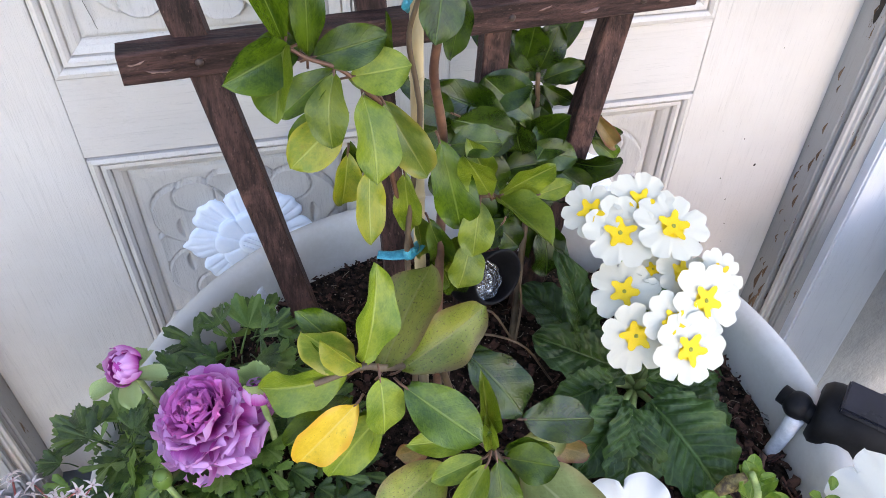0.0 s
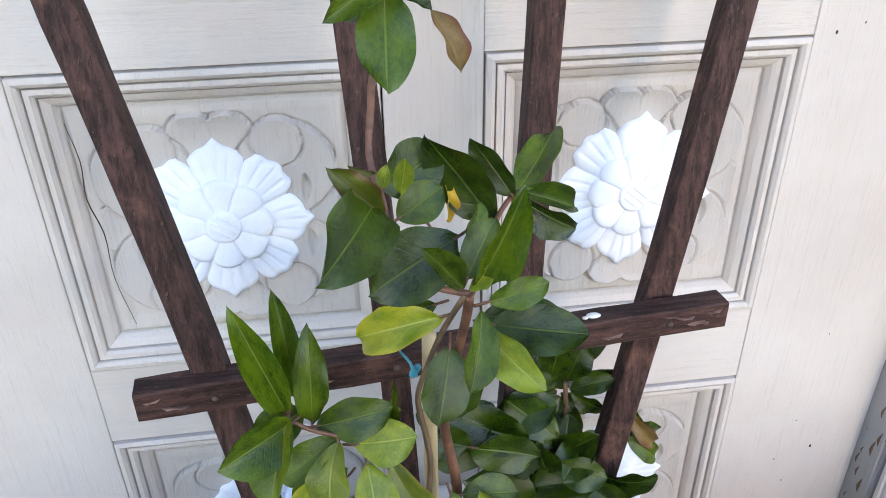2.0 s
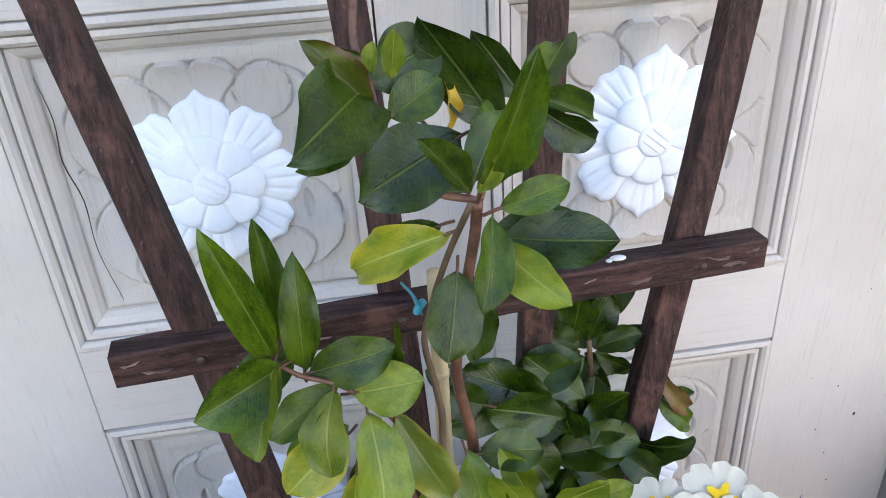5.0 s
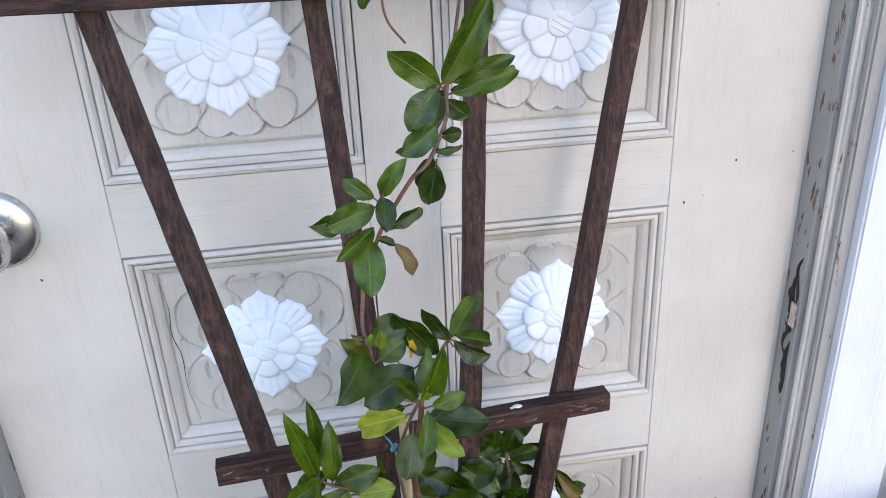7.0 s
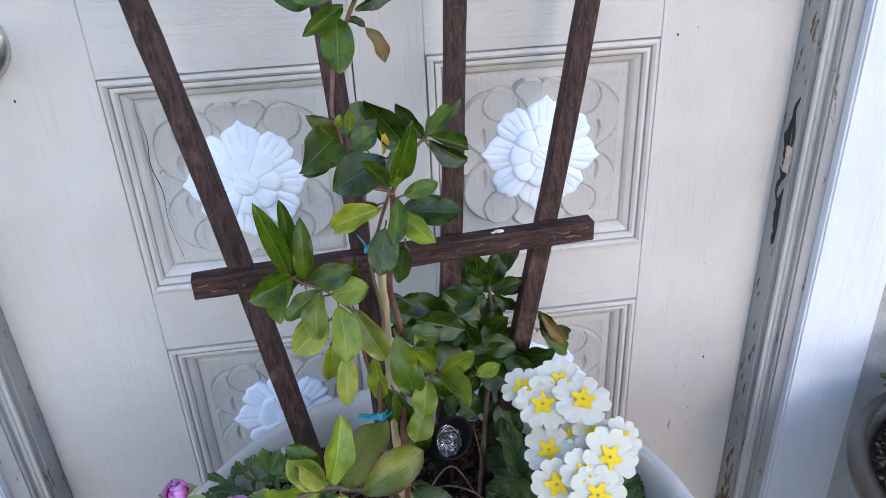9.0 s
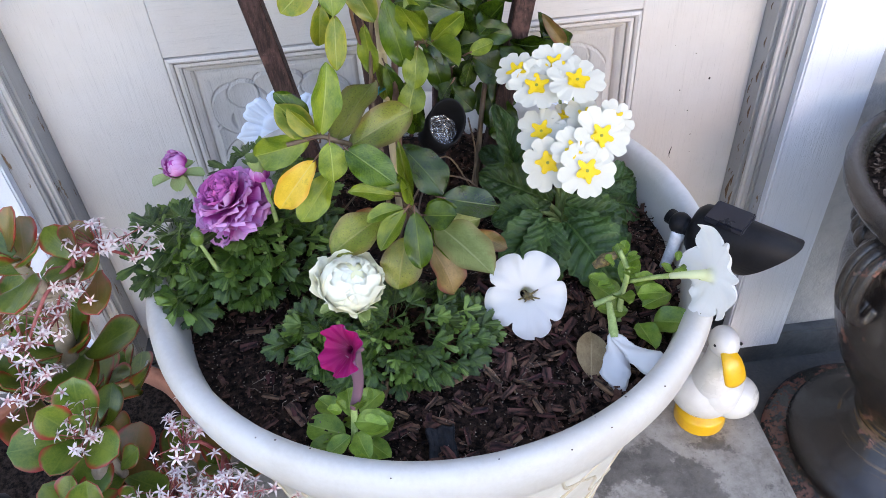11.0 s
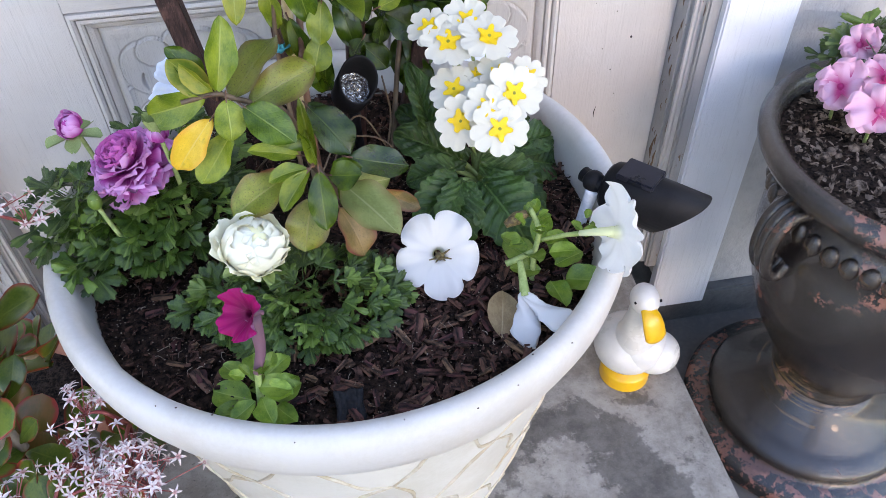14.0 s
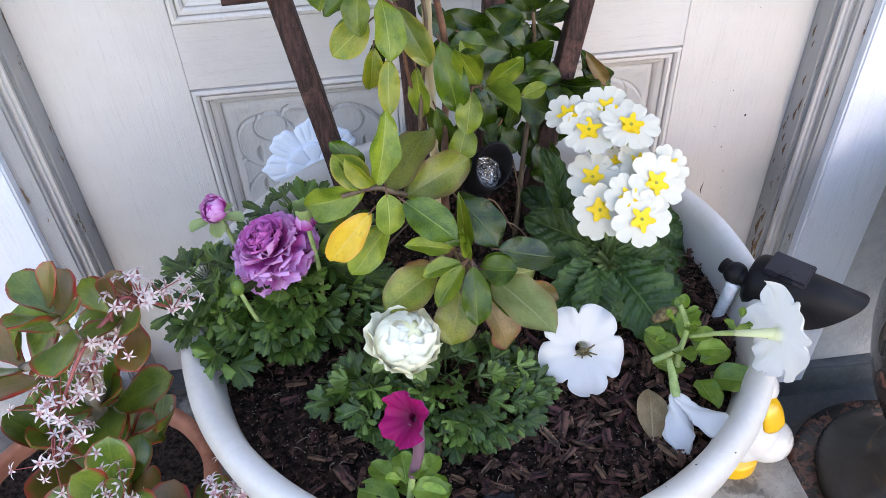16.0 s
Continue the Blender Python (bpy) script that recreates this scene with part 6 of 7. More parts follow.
tubes = [([(0.160, -0.398, 0.446), (0.174, -0.408, 0.458), (0.186, -0.420, 0.470)], [0.0018, 0.0020, 0.0024]), ([(0.125, -0.41, 0.435), (0.138, -0.408, 0.438), (0.150, -0.404, 0.44)], [0.0028, 0.0026, 0.0020]),
         ([(0.150, -0.41, 0.405), (0.152, -0.402, 0.43), (0.157, -0.395, 0.455), (0.150, -0.388, 0.475)], [0.0028, 0.0022]), ([(0.135, -0.418, 0.445), (0.134, -0.432, 0.440), (0.133, -0.447, 0.432)], [0.0024, 0.0045])]
for pts, rad in tubes:
    rod(pet, pts, rad, STALK, "stalk", 8)
rod(pet, [(0.185, -0.419, 0.469), (0.196, -0.429, 0.478), (0.208, -0.434, 0.481)], [0.0026, 0.0034, 0.0046], PET_WHITE, "flower_tube", 10)
part("spent_bloom", mesh("spent_bloom", *tube([(0.128, -0.39, 0.462), (0.138, -0.388, 0.466), (0.148, -0.387, 0.470)], [0.003, 0.006, 0.003], 8, 4), SPENT), pet, None, "shrivelled brown bloom")
# wilted flower: two limp folds hanging from one tube
for pts, rad in (([(0.133, -0.445, 0.434), (0.131, -0.458, 0.428), (0.128, -0.474, 0.420), (0.129, -0.487, 0.414)], [0.004, 0.008, 0.013, 0.004]), ([(0.133, -0.447, 0.434), (0.143, -0.462, 0.430), (0.156, -0.476, 0.430), (0.166, -0.488, 0.425)], [0.004, 0.007, 0.014, 0.006])):
    V, F = tube(pts, rad, 14, 5, (1.0, 0.35))
    V = [Vector(p) + Vector((0.0012 * math.sin(k * 1.7), 0.001 * math.sin(k * 2.3), 0.0014 * math.cos(k * 1.3))) for k, p in enumerate(V)]
    part("wilted_flower", mesh("wilted_flower", V, F, PET_WHITE, True, [(0.5, 0.6)] * len(V)), pet, None, "limp wilted white flower")
petunia_leaves(pet, (0.152, -0.390, 0.462), 8, 0.015, 3, 0.9)
petunia_leaves(pet, (0.153, -0.398, 0.440), 6, 0.026, 4, 0.3)
petunia_leaves(pet, (0.164, -0.412, 0.420), 6, 0.034, 6, 0.15)
petunia_leaves(pet, (0.192, -0.412, 0.468), 4, 0.012, 5, 0.6)
mag = thing("petunia", (-0.088, -0.503, 0.415), "small magenta petunia with round pale green leaves", "petunia", "petunias")
mm = face((-0.080, -0.495, 0.513), (-0.66, -0.46, 0.60), 0.038, 15)
fl = part("flower", petunia_mesh(PET_MAGENTA, 14, 0.30, 0.10, 0.30, 0.05), mag, mm, "dark magenta ruffled flower")
part("flower_back", petunia_mesh(PET_BACK, 14, 0.30, 0.10, 0.30, 0.05), fl, mm @ Matrix.Translation((0.0, 0.0, -0.022)), "pale veined back of the flower")
rod(mag, [(-0.083, -0.504, 0.458), (-0.077, -0.499, 0.480), (-0.077, -0.494, 0.508)], [0.0035, 0.0040, 0.0058], PET_BACK, "flower_tube", 10)
rod(mag, [(-0.090, -0.503, 0.405), (-0.086, -0.504, 0.435), (-0.083, -0.504, 0.460)], [0.003, 0.0024], STALK, "stalk", 7)
petunia_leaves(mag, (-0.084, -0.504, 0.456), 5, 0.014, 13, 0.8)
petunia_leaves(mag, (-0.088, -0.504, 0.440), 7, 0.024, 14, 0.15)
petunia_leaves(mag, (-0.086, -0.508, 0.422), 7, 0.031, 15, 0.05)

dead = thing("fallen_leaf", (0.112, -0.44, 0.41), "dry tan fallen leaf lying on the bark", "leaf")
b, t = Vector((0.119, -0.427, 0.420)), Vector((0.107, -0.474, 0.416))
part("blade", leaf_mesh("blade", DRY, 0.2, 0.12, 0.1, 0.5), dead, frame_on(b, t - b, (0.05, -0.5, 0.8)) @ Matrix.Diagonal((0.028, (t - b).length, 0.05, 1)))
CHAR = plain("charred_wood", (0.005, 0.005, 0.006), (0.018, 0.018, 0.020), 90, 0.6, 0.8, 260, stretch=(1, 0.2, 1), spec=0.2, depth=0.002)
coal = thing("charred_chip", (-0.022, -0.522, 0.415), "black ribbed chip of charred wood on the soil", "wood chip")
mc = Matrix.Translation((-0.021, -0.517, soil_z(-0.021, -0.517) + 0.006)) @ Euler((0.35, 0.05, 0.05)).to_matrix().to_4x4()
V, F, UV = sheet(lambda u, v: (0.011 * (2 * u - 1) * (1 + 0.06 * math.sin(9 * v)), 0.014 * (2 * v - 1) + 0.001 * math.sin(13 * u), (0.0036 + 0.0007 * abs(math.sin(u * 17)) + 0.0004 * math.sin(v * 23 + u * 5)) * (0 if u in (0, 1) or v in (0, 1) else 1)), 40, 14)
part("wood", mesh("wood", [mc @ Vector(p) for p in V], F, CHAR, False), coal)

# ---- duck figurine ----
DUCK_WHITE = plain("glazed_white", (0.60, 0.585, 0.555), (0.66, 0.645, 0.62), 30, 0.3, 0.03, 200, coat=0.4)
DUCK_YELLOW = plain("glazed_yellow", (0.72, 0.36, 0.006), (0.78, 0.45, 0.012), 30, 0.32, 0.03, 200, coat=0.4)
def dk(x, y, z):
    return (0.358 + x, -0.250 + y, z)


whites = [ball(dk(-0.006, 0.006, 0.063), (0.046, 0.048, 0.040), 32, 20), ball(dk(0.026, -0.016, 0.062), (0.034, 0.031, 0.031), 32, 20), ball(dk(0.006, -0.004, 0.072), (0.040, 0.040, 0.036), 32, 20),
          tube([dk(-0.002, -0.006, 0.090), dk(-0.008, -0.010, 0.118), dk(-0.010, -0.013, 0.148), dk(-0.010, -0.016, 0.170)], [0.032, 0.020, 0.0150, 0.0150], 24, 6), ball(dk(-0.010, -0.018, 0.182), (0.0185, 0.0215, 0.0205), 28, 18)]
yellows = [tube([dk(-0.012, -0.034, 0.182), dk(-0.010, -0.044, 0.176), dk(-0.007, -0.050, 0.164), dk(-0.004, -0.055, 0.150), dk(-0.003, -0.056, 0.143)], [0.0100, 0.0130, 0.0150, 0.0150, 0.009], 20, 5, (1.0, 0.42)),
           lathe([(0.0330, 0.0), (0.0342, 0.0004), (0.0348, 0.0014), (0.0350, 0.003), (0.0346, 0.017), (0.0343, 0.0205), (0.0335, 0.0225), (0.0320, 0.0235), (0.018, 0.04)], 48, (0.354, -0.250))]
darks = [ball(dk(-0.0255, -0.026, 0.187), 0.0022, 10, 6), ball(dk(0.0050, -0.030, 0.189), 0.0022, 10, 6)]
allbits = whites + yellows + darks
V, F = join(*allbits)
slots = []
for k, (v, f) in enumerate(allbits):
    slots += [0 if k < len(whites) else 1 if k < len(whites) + len(yellows) else 2] * len(f)
duck = new("duck_figurine", mesh("duck_figurine", V, F, [DUCK_WHITE, DUCK_YELLOW, BLACK], True, None, slots))
tagged(duck, "glazed white ceramic duck figurine with yellow beak and base", "figurine")

# ---- black urn ----
def urn_mat():
    n = Nodes("weathered_black_urn")
    o = n.coords("Object")
    big, mid, fine = n.noise(o, 6, 5, 0.6), n.noise(o, 45, 7, 0.75), n.noise(n.coords("Object", (1, 1, 6)), 120, 5, 0.75)
    col = n.mix(n.ramp(mid, 0.35, 0.65), (0.008, 0.0062, 0.006), (0.024, 0.0185, 0.017))
    streak = n.noise(n.coords("Object", (1, 1, 4)), 26, 5, 0.7)
    col = n.mix(n.math('MULTIPLY', n.math('MULTIPLY', n.ramp(big, 0.42, 0.60), n.ramp(streak, 0.46, 0.64)), 0.35), col, (0.085, 0.055, 0.030))
    col = n.mix(n.math('MULTIPLY', n.ramp(mid, 0.52, 0.545), n.ramp(big, 0.53, 0.60)), col, (0.27, 0.115, 0.085))
    col = n.mix(n.math('MULTIPLY', n.ramp(fine, 0.66, 0.72), 0.45), col, (0.30, 0.29, 0.28))
    sep = n.tree.nodes.new("ShaderNodeSeparateXYZ")
    n.link(o, sep.inputs[0])
    z = n.math('ADD', sep.outputs[2], n.math('MULTIPLY', big, 0.03))
    waist = n.math('MULTIPLY', n.ramp(z, GZ + 0.075, GZ + 0.110), n.ramp(z, GZ + 0.215, GZ + 0.150))
    hoops = n.noise(n.coords("Object", (6, 6, 130)), 1.0, 4, 0.7)
    col = n.mix(n.math('MULTIPLY', n.math('MULTIPLY', waist, n.ramp(hoops, 0.46, 0.64)), n.ramp(big, 0.40, 0.60)), col, (0.17, 0.105, 0.045))
    edge = n.ramp(z, GZ + 0.058, GZ + 0.036)
    col = n.mix(n.math('MULTIPLY', edge, n.ramp(mid, 0.505, 0.53)), col, (0.25, 0.105, 0.078))
    rough = n.math('ADD', n.math('MULTIPLY', mid, 0.26), 0.06)
    return n.finish(col, rough, n.bump(n.math('ADD', fine, mid), 0.60, 0.0018), spec=0.85, coat=0.35)


URN = urn_mat()
UX, UY = 0.650, -0.285
urn = thing("urn", (UX, UY, GZ), "black weathered classical urn with scroll handles and rusty patches", "urn")
part("foot", mesh("foot", *lathe([(0.174, GZ), (0.178, GZ + 0.004), (0.178, GZ + 0.020), (0.170, GZ + 0.030), (0.150, GZ + 0.034), (0.143, GZ + 0.038), (0.147, GZ + 0.048), (0.141, GZ + 0.060), (0.120, GZ + 0.064), (0.112, GZ + 0.070), (0.094, GZ + 0.085), (0.078, GZ + 0.105), (0.068, GZ + 0.125), (0.0, GZ + 0.126)], 96, (UX, UY)), URN), urn)
part("bowl", mesh("bowl", *lathe([(0.067, -0.012), (0.074, -0.006), (0.076, 0.002), (0.072, 0.010), (0.074, 0.018), (0.090, 0.045), (0.108, 0.075), (0.128, 0.112), (0.144, 0.155), (0.155, 0.200), (0.160, 0.240), (0.160, 0.272), (0.157, 0.292), (0.161, 0.298), (0.160, 0.320), (0.153, 0.326), (0.152, 0.336), (0.158, 0.346), (0.166, 0.353),
     (0.178, 0.358), (0.188, 0.366), (0.194, 0.376), (0.195, 0.386), (0.190, 0.394), (0.182, 0.397), (0.174, 0.393), (0.169, 0.380), (0.164, 0.350), (0.0, 0.345)], 96, (UX, UY)), URN), urn)
for i in range(44):
    a = 2 * math.pi * i / 44
    m = Matrix.Translation((UX + 0.159 * math.cos(a), UY + 0.159 * math.sin(a), 0.309)) @ pose(0, 0, 0, 0, 0, math.degrees(a))
    V, F = ball((0, 0, 0), (0.008, 0.0112, 0.0150), 10, 8)
    part("gadroon", mesh("gadroon", V, F, URN), urn, m)
for a in (radians(184), radians(4)):
    o = Vector((math.cos(a), math.sin(a), 0))
    for w in (-0.012, 0.0, 0.012):
        s = Vector((-o.y, o.x, 0)) * w
        C = Vector((UX, UY, 0)) + s
        pts = [C + o * r + Vector((0, 0, z)) for r, z in ((0.156, 0.258), (0.166, 0.242), (0.180, 0.248), (0.189, 0.278), (0.187, 0.314), (0.174, 0.335), (0.152, 0.338))]
        part("handle", mesh("handle", *tube(pts, [0.008, 0.0075, 0.0072, 0.0075, 0.008, 0.009], 10, 5), URN), urn, None, "scrolled handle rib")
GARDEN = plain("dry_garden_soil", (0.006, 0.0045, 0.004), (0.060, 0.043, 0.034), 170, 0.92, 1.0, 420, spec=0.1, depth=0.004)
CRUMBS = plain("dry_crumbs", (0.012, 0.008, 0.006), (0.26, 0.205, 0.165), 75, 0.92, 1.0, 500, spec=0.1, depth=0.002)
V, F, UV = sheet(lambda u, v: (UX + 0.170 * max(v, 0.002) * math.cos(2 * math.pi * u), UY + 0.170 * max(v, 0.002) * math.sin(2 * math.pi * u), 0.374 + 0.006 * noise.noise(Vector((v * 6 * math.cos(6.283 * u), v * 6 * math.sin(6.283 * u), 1))) + 0.004 * noise.noise(Vector((v * 25 * math.cos(6.283 * u), v * 25 * math.sin(6.283 * u), 2)))), 120, 44, True)
tagged(new("urn_soil", mesh("urn_soil", V, F, GARDEN)), "dry brown soil filling the black urn", "soil", kind="stuff")
rng = random.Random(15)
pieces = []
for i in range(1500):
    a, r = rng.uniform(0, 6.283), 0.164 * math.sqrt(rng.random())
    v, f = chip_mesh(rng)
    m = Matrix.Translation((UX + r * math.cos(a), UY + r * math.sin(a), 0.379)) @ Euler((rng.gauss(0, 0.5), rng.gauss(0, 0.5), rng.uniform(0, 6.3))).to_matrix().to_4x4() @ Matrix.Scale(rng.uniform(0.12, 0.6), 4)
    pieces.append(([m @ Vector(p) for p in v], f))
for i in range(46):      # dry clods
    a, r = rng.uniform(0, 6.283), 0.150 * math.sqrt(rng.random())
    q = rng.uniform(0.003, 0.009)
    v, f = ball((0, 0, 0), (q, q * rng.uniform(0.7, 1.0), q * 0.7), 9, 7)
    v = [Vector(p) * (1 + 0.35 * noise.noise(Vector(p) * 190 + Vector((i, 0, 0)))) for p in v]
    m = Matrix.Translation((UX + r * math.cos(a), UY + r * math.sin(a), 0.377)) @ pose(0, 0, 0, 0, 0, rng.uniform(0, 360))
    pieces.append(([m @ p for p in v], f))
tagged(new("urn_litter", mesh("urn_litter", *join(*pieces), CRUMBS, False)), "crumbs and bark bits on the urn soil", "litter", kind="stuff")
PINK = petal_mat("pink_petal", (0.50, 0.04, 0.18), (0.80, 0.50, 0.64), (0.72, 0.30, 0.48), at=(0.05, 0.60), thin=0.25)
pink = thing("pink_flowers", (0.60, -0.20, 0.375), "pink ruffled flowers with green leaves in the urn", "flowers")
PINK_P = [petal_mesh("petal", PINK, 80 + i, 0.05, 0.34, wide=1.25) for i in range(3)]
rng = random.Random(19)
for fx, fy, fz, s in ((0.552, -0.212, 0.432, 0.027), (0.566, -0.262, 0.432, 0.028), (0.604, -0.212, 0.436, 0.027), (0.600, -0.160, 0.448, 0.022), (0.645, -0.245, 0.437, 0.026)):
    n = Vector((-0.35, -0.55, 0.7))
    head = part("flower", mesh("flower", *ball((fx, fy, fz), 0.004, 8, 6), PINK), pink, None, "pink ruffled flower")
    e1 = n.orthogonal().normalized()
    e2 = n.normalized().cross(e1)
    for i in range(7):
        a = i * 2.4 + rng.gauss(0, 0.2)
        o = e1 * math.cos(a) + e2 * math.sin(a)
        part("petal", PINK_P[i % 3], head, frame_on((fx, fy, fz), o + n * (0.22 * (i // 5) - 0.05) + Vector((rng.gauss(0, 0.16), rng.gauss(0, 0.16), rng.gauss(0, 0.16))), n) @ Matrix.Diagonal((s * rng.uniform(0.9, 1.25), s * rng.uniform(0.85, 1.25), s, 1)))
    rod(pink, [(fx + 0.02, fy + 0.02, 0.372), (fx + 0.008, fy + 0.008, fz - 0.03), (fx, fy, fz)], [0.0022, 0.0016], STALK, "stalk", 6)
petunia_leaves(pink, (0.585, -0.195, 0.41), 8, 0.034, 23, 0.4)
petunia_leaves(pink, (0.61, -0.235, 0.395), 7, 0.032, 24, 0.2)
foliage(pink, (0.63, -0.15), (0.06, 0.05), 0.40, 0.465, 40, 0.026, 61, None, 0.2)

# ---- jade plants in terracotta ----
TERRA = plain("terracotta", (0.26, 0.085, 0.045), (0.38, 0.15, 0.09), 16, 0.75, 0.4, 180, depth=0.001)
JADE = leaf_mat("jade_leaf", (0.060, 0.115, 0.011), (0.165, 0.210, 0.025), (0.15, 0.20, 0.03), edge=(0.30, 0.030, 0.022), gloss=0.28, thin=0.0, veins=0.0, relief=0.1, rim=(1.08, 1.36))
JADE_RED = leaf_mat("jade_leaf_red", (0.10, 0.085, 0.012), (0.20, 0.095, 0.025), (0.16, 0.11, 0.03), edge=(0.32, 0.028, 0.022), gloss=0.28, thin=0.0, veins=0.0, relief=0.1, rim=(1.08, 1.36))
STAR = petal_mat("jade_flower", (0.56, 0.30, 0.30), (0.76, 0.66, 0.64), (0.62, 0.40, 0.40), at=(0.0, 0.35), thin=0.2)
JSTEM = plain("jade_stem", (0.20, 0.15, 0.10), (0.32, 0.25, 0.18), 50, 0.7, 0.6, 250)
PINKSTEM = plain("pink_stem", (0.28, 0.05, 0.05), (0.40, 0.12, 0.10), 80, 0.5, 0.2, 300)


def fleshy(name, mat, seed):
    """A thick spoon-shaped leaf, closed."""
    r = random.Random(seed)
    cup = r.uniform(0.25, 0.5)
    def half(u, v, side):
        s = 2 * u - 1
        w = 0.5 * (0.22 + 0.78 * math.sin(math.pi * 0.5 * min(1, v * 1.45)) ** 1.4)
        if v > 0.60:
            w *= math.sqrt(max(0.0, 1 - ((v - 0.60) / 0.40) ** 2))
        x = s * w
        th = 0.055 * math.sqrt(max(0, 1 - s * s)) * (0.6 + 0.4 * math.sin(math.pi * v))
        return (x, v, cup * (x * x * 1.6 + 0.25 * v * v) + side * th)
    A, FA, UA = sheet(lambda u, v: half(u, v, 1), 12, 12)
    B, FB, UB = sheet(lambda u, v: half(u, v, -1), 12, 12)
    k = len(A)
    return mesh(name, A + B, FA + [tuple(reversed([i + k for i in q])) for q in FB], mat, True, UA + UB)


FLESHY = [fleshy("leaf", JADE, 1), fleshy("leaf", JADE, 2), fleshy("leaf", JADE_RED, 3)]


def star_mesh():
    V, F, UV = [], [], []
    for i in range(5):
        a = 2 * math.pi * i / 5
        o, s = Vector((math.cos(a), math.sin(a), 0)), Vector((-math.sin(a), math.cos(a), 0))
        k = len(V)
        for d, w, z, v in ((0.04, 0.06, 0.05, 0.0), (0.25, 0.095, 0.10, 0.4), (0.44, 0.06, 0.08, 0.75), (0.62, 0.008, 0.00, 1.0)):
            V += [o * d - s * w + Vector((0, 0, z)), o * d + Vector((0, 0, z - 0.03)), o * d + s * w + Vector((0, 0, z))]
            UV += [(0.2, v), (0.5, v), (0.8, v)]
        for r in range(3):
            for j in range(2):
                p = k + r * 3 + j
                F.append((p, p + 1, p + 4, p + 3))
        k = len(V)
        a2 = a + 0.63
        q = Vector((math.cos(a2) * 0.14, math.sin(a2) * 0.14, 0.26))
        V += [Vector((0.01, 0, 0)), Vector((-0.01, 0.01, 0)), q]
        UV += [(0.5, 0.1)] * 3
        F.append((k, k + 1, k + 2))
    return mesh("flower", V, F, STAR, False, UV)


STAR_ME = star_mesh()


def jade(name, foot, branches, rosettes, clusters, seed, label):
    r = random.Random(seed)
    plant = thing(name, foot, label, "jade plant", "jade plants")
    for pts, rad in branches:
        rod(plant, pts, rad, JSTEM, "branch", 9)
    for x, y, z, count, size in rosettes:
        up = Vector((r.gauss(0, 0.25), r.gauss(0, 0.25) - 0.15, 1)).normalized()
        e1 = up.orthogonal().normalized()
        e2 = up.cross(e1)
        for i in range(max(5, int(count * 0.7))):
            a = i * 1.57 + (i // 2) * 0.35 + r.gauss(0, 0.15)
            s = i / max(4, int(count * 0.7) - 1)
            o = e1 * math.cos(a) + e2 * math.sin(a)
            L = size * 1.20 * (0.62 + 0.45 * s) * r.uniform(0.85, 1.15)
            p = Vector((x, y, z)) - up * (0.030 * s)
            part("leaf", r.choice(FLESHY[:2] if r.random() < 0.8 else FLESHY[2:]), plant, frame_on(p, o + up * (1.0 - 0.85 * s), up - o * 0.2) @ Matrix.Diagonal((L * 0.72, L, L, 1)))
        foot_p = min((Vector(p) for pts, _ in branches for p in pts), key=lambda q: (q - Vector((x, y, z))).length)
        rod(plant, [foot_p, (foot_p + Vector((x, y, z))) / 2 + Vector((0, 0, -0.01)), (x, y, z - 0.01)], [0.006, 0.004], JSTEM, "branchlet", 7)
    for x, y, z, count, size in clusters:
        stem_foot = min((Vector(q[:3]) for q in rosettes), key=lambda q: (q - Vector((x, y, z))).length)
        cl = part("inflorescence", mesh("inflorescence", *tube([stem_foot, (stem_foot + Vector((x, y, z))) / 2 + Vector((0, 0, 0.006)), (x, y, z - 0.008)], [0.002, 0.0016, 0.0012], 6, 4), PINKSTEM), plant, None, "cluster of pale pink star flowers")
        for i in range(int(count * 1.6)):
            d = Vector((r.gauss(0, 0.6), r.gauss(0, 0.6), r.gauss(0.25, 0.5)))
            p = Vector((x, y, z)) + Vector((d.x * size, d.y * size, d.z * size * 0.7))
            n = (d.normalized() + Vector((0, -0.4, 0.7))).normalized()
            part("flower", STAR_ME, cl, frame_on(p, n.orthogonal(), n) @ pose(0, 0, 0, 0, 0, r.uniform(0, 72)) @ Matrix.Scale(r.uniform(0.0095, 0.0125), 4))
            part("pedicel", mesh("pedicel", *tube([(x, y, z - 0.008), tuple(p - n * 0.001)], 0.0005, 4, 2), PINKSTEM), cl)
    return plant


def terracotta(c, r, z0, z1, label):
    pot = thing("terracotta_pot", (c[0], c[1], z0), label, "plant pot", "terracotta pots")
    h = z1 - z0
    part("body", mesh("body", *lathe([(r * 0.68, z0), (r * 0.70, z0 + 0.004), (r * 0.90, z1 - 0.036), (r * 0.90, z1 - 0.034)], 64, c), TERRA), pot)
    prof = [(r * 0.90, z1 - 0.036), (r * 0.985, z1 - 0.034), (r, z1 - 0.028), (r, z1 - 0.004), (r * 0.985, z1), (r * 0.91, z1), (r * 0.895, z1 - 0.004), (r * 0.87, z1 - 0.04)]
    V, F = lathe(prof, 64, c)
    part("rim", mesh("rim", V, F[:-2], TERRA), pot, None, "thick terracotta rim")
    V, F, UV = sheet(lambda u, v: (c[0] + r * 0.885 * max(v, 0.002) * math.cos(6.2832 * u), c[1] + r * 0.885 * max(v, 0.002) * math.sin(6.2832 * u), z1 - 0.022 + 0.006 * noise.noise(Vector((8 * v * math.cos(6.283 * u), 8 * v * math.sin(6.283 * u), 5)))), 60, 16, True)
    tagged(new("pot_soil", mesh("pot_soil", V, F, GARDEN)), "dark soil with litter in a terracotta pot", "soil", kind="stuff")
    return pot


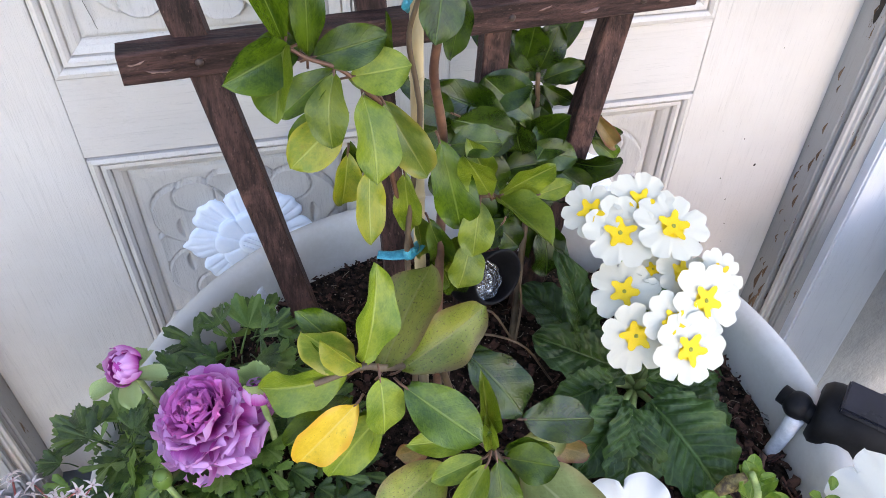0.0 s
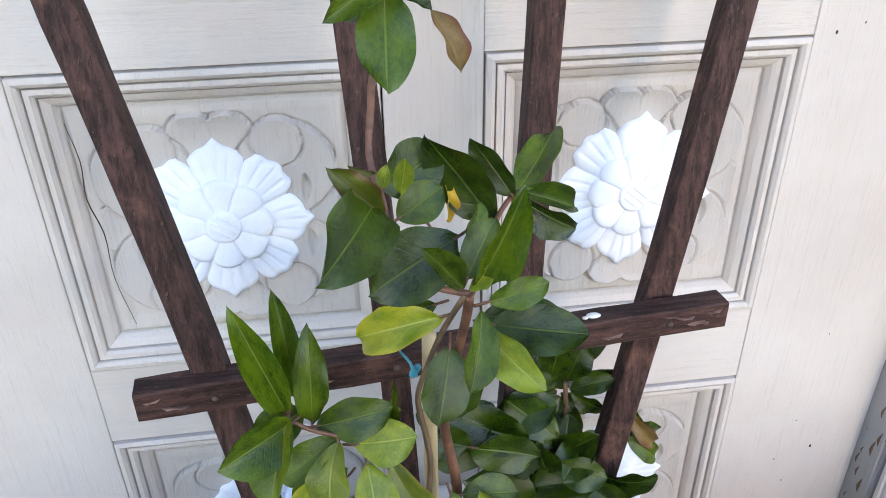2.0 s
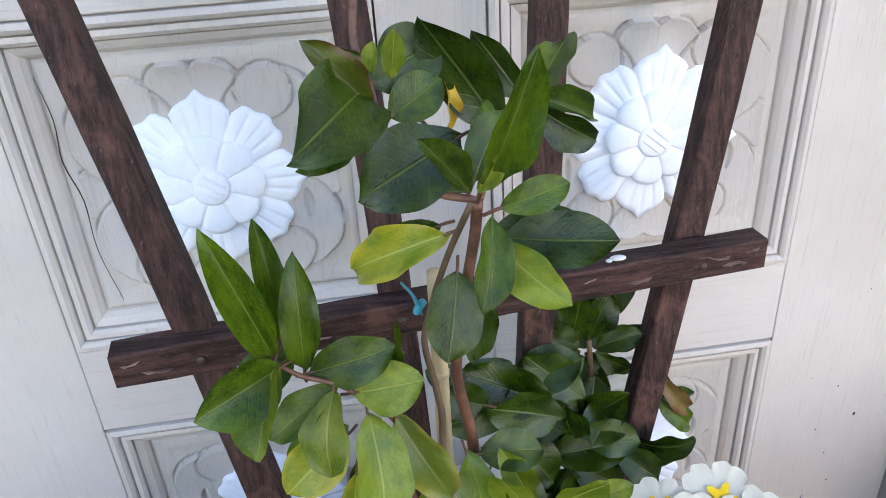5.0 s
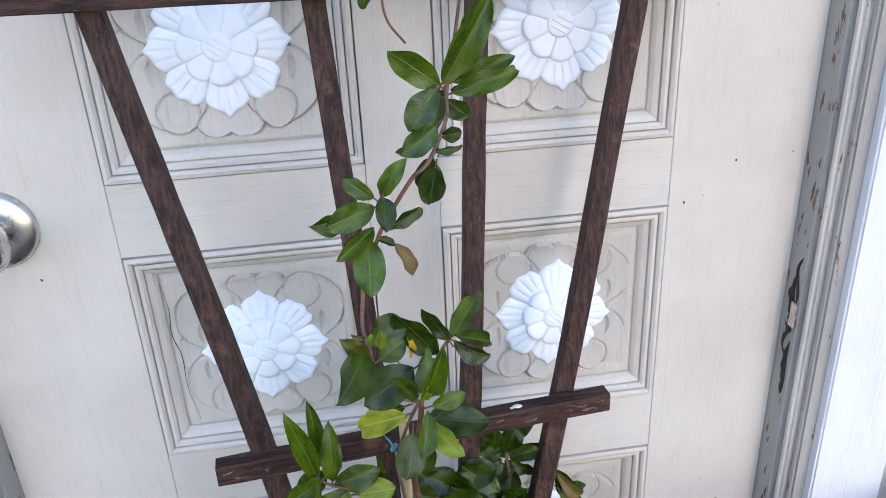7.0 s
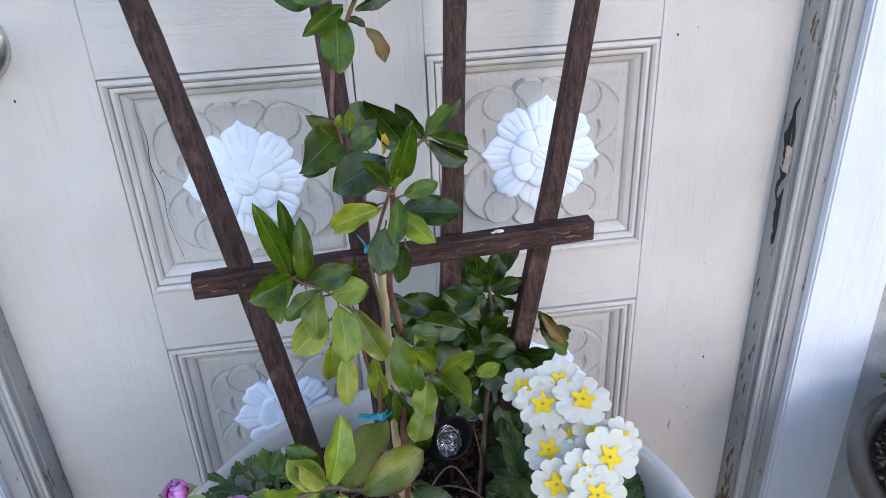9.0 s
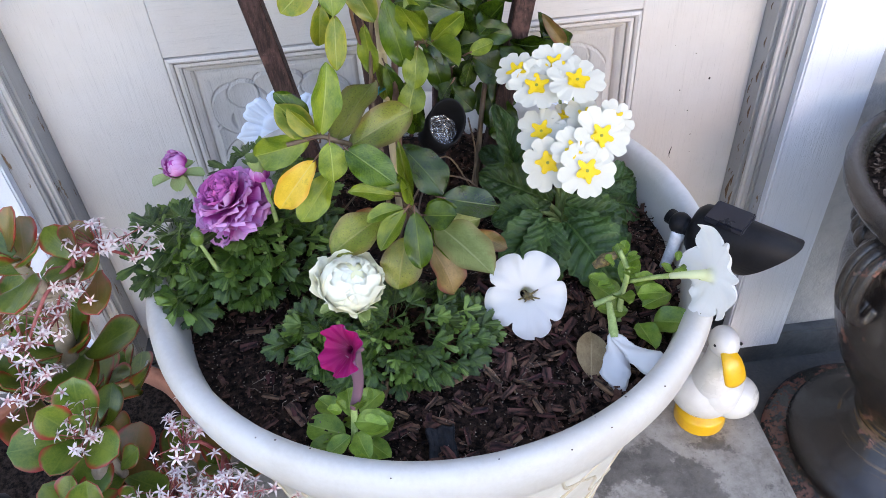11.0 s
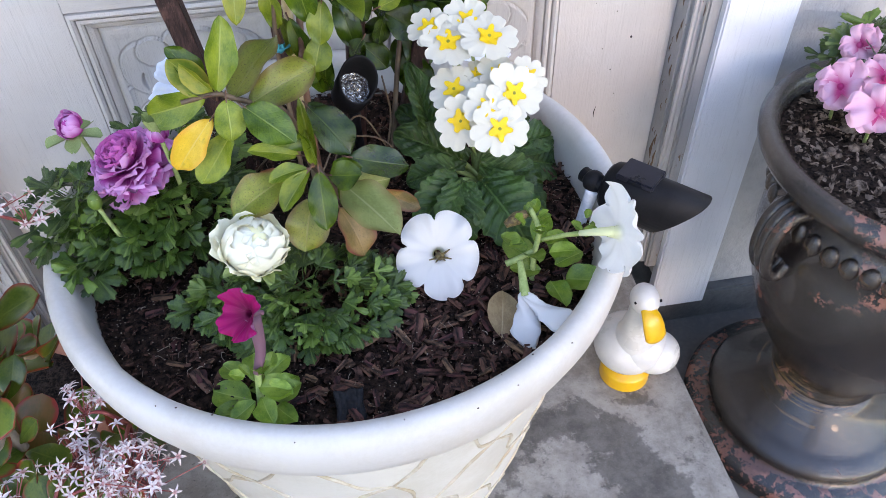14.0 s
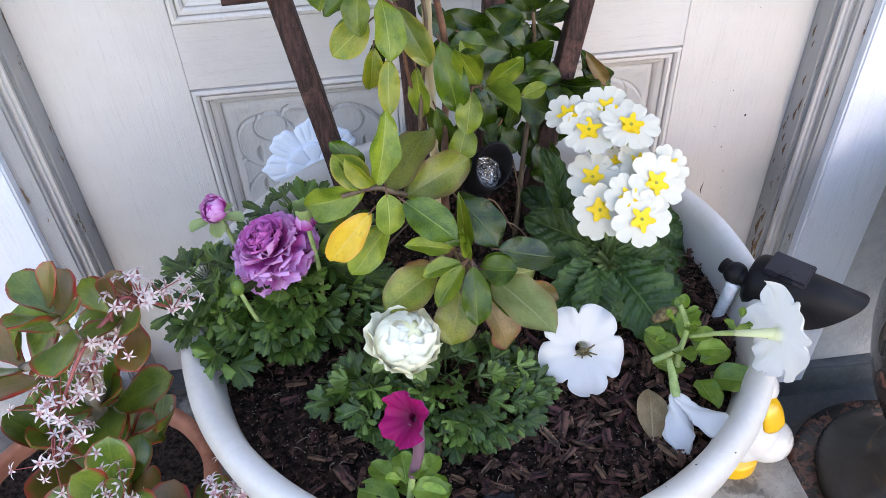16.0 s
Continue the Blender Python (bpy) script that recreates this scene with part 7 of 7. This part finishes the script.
terracotta((-0.475, -0.262), 0.152, 0.0, 0.115, "wide terracotta pot with chalky rim beside the door")
terracotta((-0.345, -0.560), 0.105, 0.0, 0.20, "terracotta pot standing in front of the other one")
jade("jade_plant", (-0.45, -0.27, 0.10), [([(-0.45, -0.27, 0.09), (-0.43, -0.29, 0.20), (-0.39, -0.33, 0.31), (-0.35, -0.36, 0.40), (-0.32, -0.385, 0.50)], [0.016, 0.013, 0.010, 0.007]), ([(-0.43, -0.29, 0.20), (-0.40, -0.28, 0.24), (-0.37, -0.28, 0.26)], [0.009, 0.006])],
     [(-0.297, -0.37, 0.520, 10, 0.040), (-0.322, -0.40, 0.560, 10, 0.040), (-0.347, -0.36, 0.415, 12, 0.050), (-0.357, -0.272, 0.265, 9, 0.046), (-0.380, -0.30, 0.295, 10, 0.048), (-0.361, -0.34, 0.400, 10, 0.050), (-0.372, -0.335, 0.315, 10, 0.050), (-0.377, -0.38, 0.397, 10, 0.048), (-0.39, -0.36, 0.47, 9, 0.046), (-0.345, -0.39, 0.33, 9, 0.045), (-0.40, -0.31, 0.36, 9, 0.048)],
     [(-0.278, -0.357, 0.524, 15, 0.022), (-0.264, -0.340, 0.497, 8, 0.018), (-0.299, -0.375, 0.505, 10, 0.018), (-0.322, -0.392, 0.484, 14, 0.022), (-0.340, -0.42, 0.482, 14, 0.022), (-0.36, -0.43, 0.43, 14, 0.024)], 5, "jade plant with red-edged fleshy leaves and pale pink flowers")
jade("jade_plant", (-0.34, -0.55, 0.18), [([(-0.345, -0.55, 0.17), (-0.33, -0.53, 0.26), (-0.31, -0.49, 0.34), (-0.30, -0.465, 0.40)], [0.014, 0.012, 0.009, 0.006]), ([(-0.33, -0.53, 0.26), (-0.27, -0.49, 0.32), (-0.22, -0.475, 0.35)], [0.009, 0.006]), ([(-0.335, -0.55, 0.22), (-0.29, -0.54, 0.32), (-0.27, -0.53, 0.36)], [0.009, 0.006])],
     [(-0.314, -0.462, 0.412, 10, 0.044), (-0.290, -0.470, 0.370, 8, 0.044), (-0.205, -0.468, 0.368, 8, 0.036), (-0.252, -0.445, 0.345, 8, 0.040), (-0.284, -0.50, 0.340, 10, 0.044), (-0.295, -0.548, 0.405, 9, 0.042), (-0.262, -0.53, 0.350, 9, 0.044), (-0.24, -0.50, 0.320, 8, 0.040), (-0.33, -0.50, 0.36, 9, 0.044)],
     [(-0.305, -0.463, 0.415, 15, 0.020), (-0.229, -0.474, 0.408, 14, 0.019), (-0.241, -0.498, 0.378, 14, 0.021), (-0.193, -0.518, 0.392, 20, 0.025), (-0.178, -0.535, 0.382, 20, 0.025), (-0.206, -0.540, 0.366, 22, 0.026), (-0.268, -0.548, 0.402, 10, 0.018), (-0.222, -0.520, 0.375, 16, 0.024)], 6, "jade plant with red-edged leaves and starry pale pink flowers")
front_spot = thing("solar_spotlight", (-0.37, -0.50, 0.19), "black plastic solar spotlight standing in a terracotta pot", "spotlight", "solar spotlights")
me, d, side, up = oblique_tube((-0.375, -0.48, 0.345), (-0.412, -0.53, 0.335), 0.028, 0.02, BLACK)
part("housing", me, front_spot, None, "black tubular housing")
part("stake", mesh("stake", *tube([(-0.38, -0.49, 0.33), (-0.375, -0.49, 0.28), (-0.37, -0.50, 0.17)], [0.008, 0.006, 0.005], 10, 4), BLACK), front_spot)
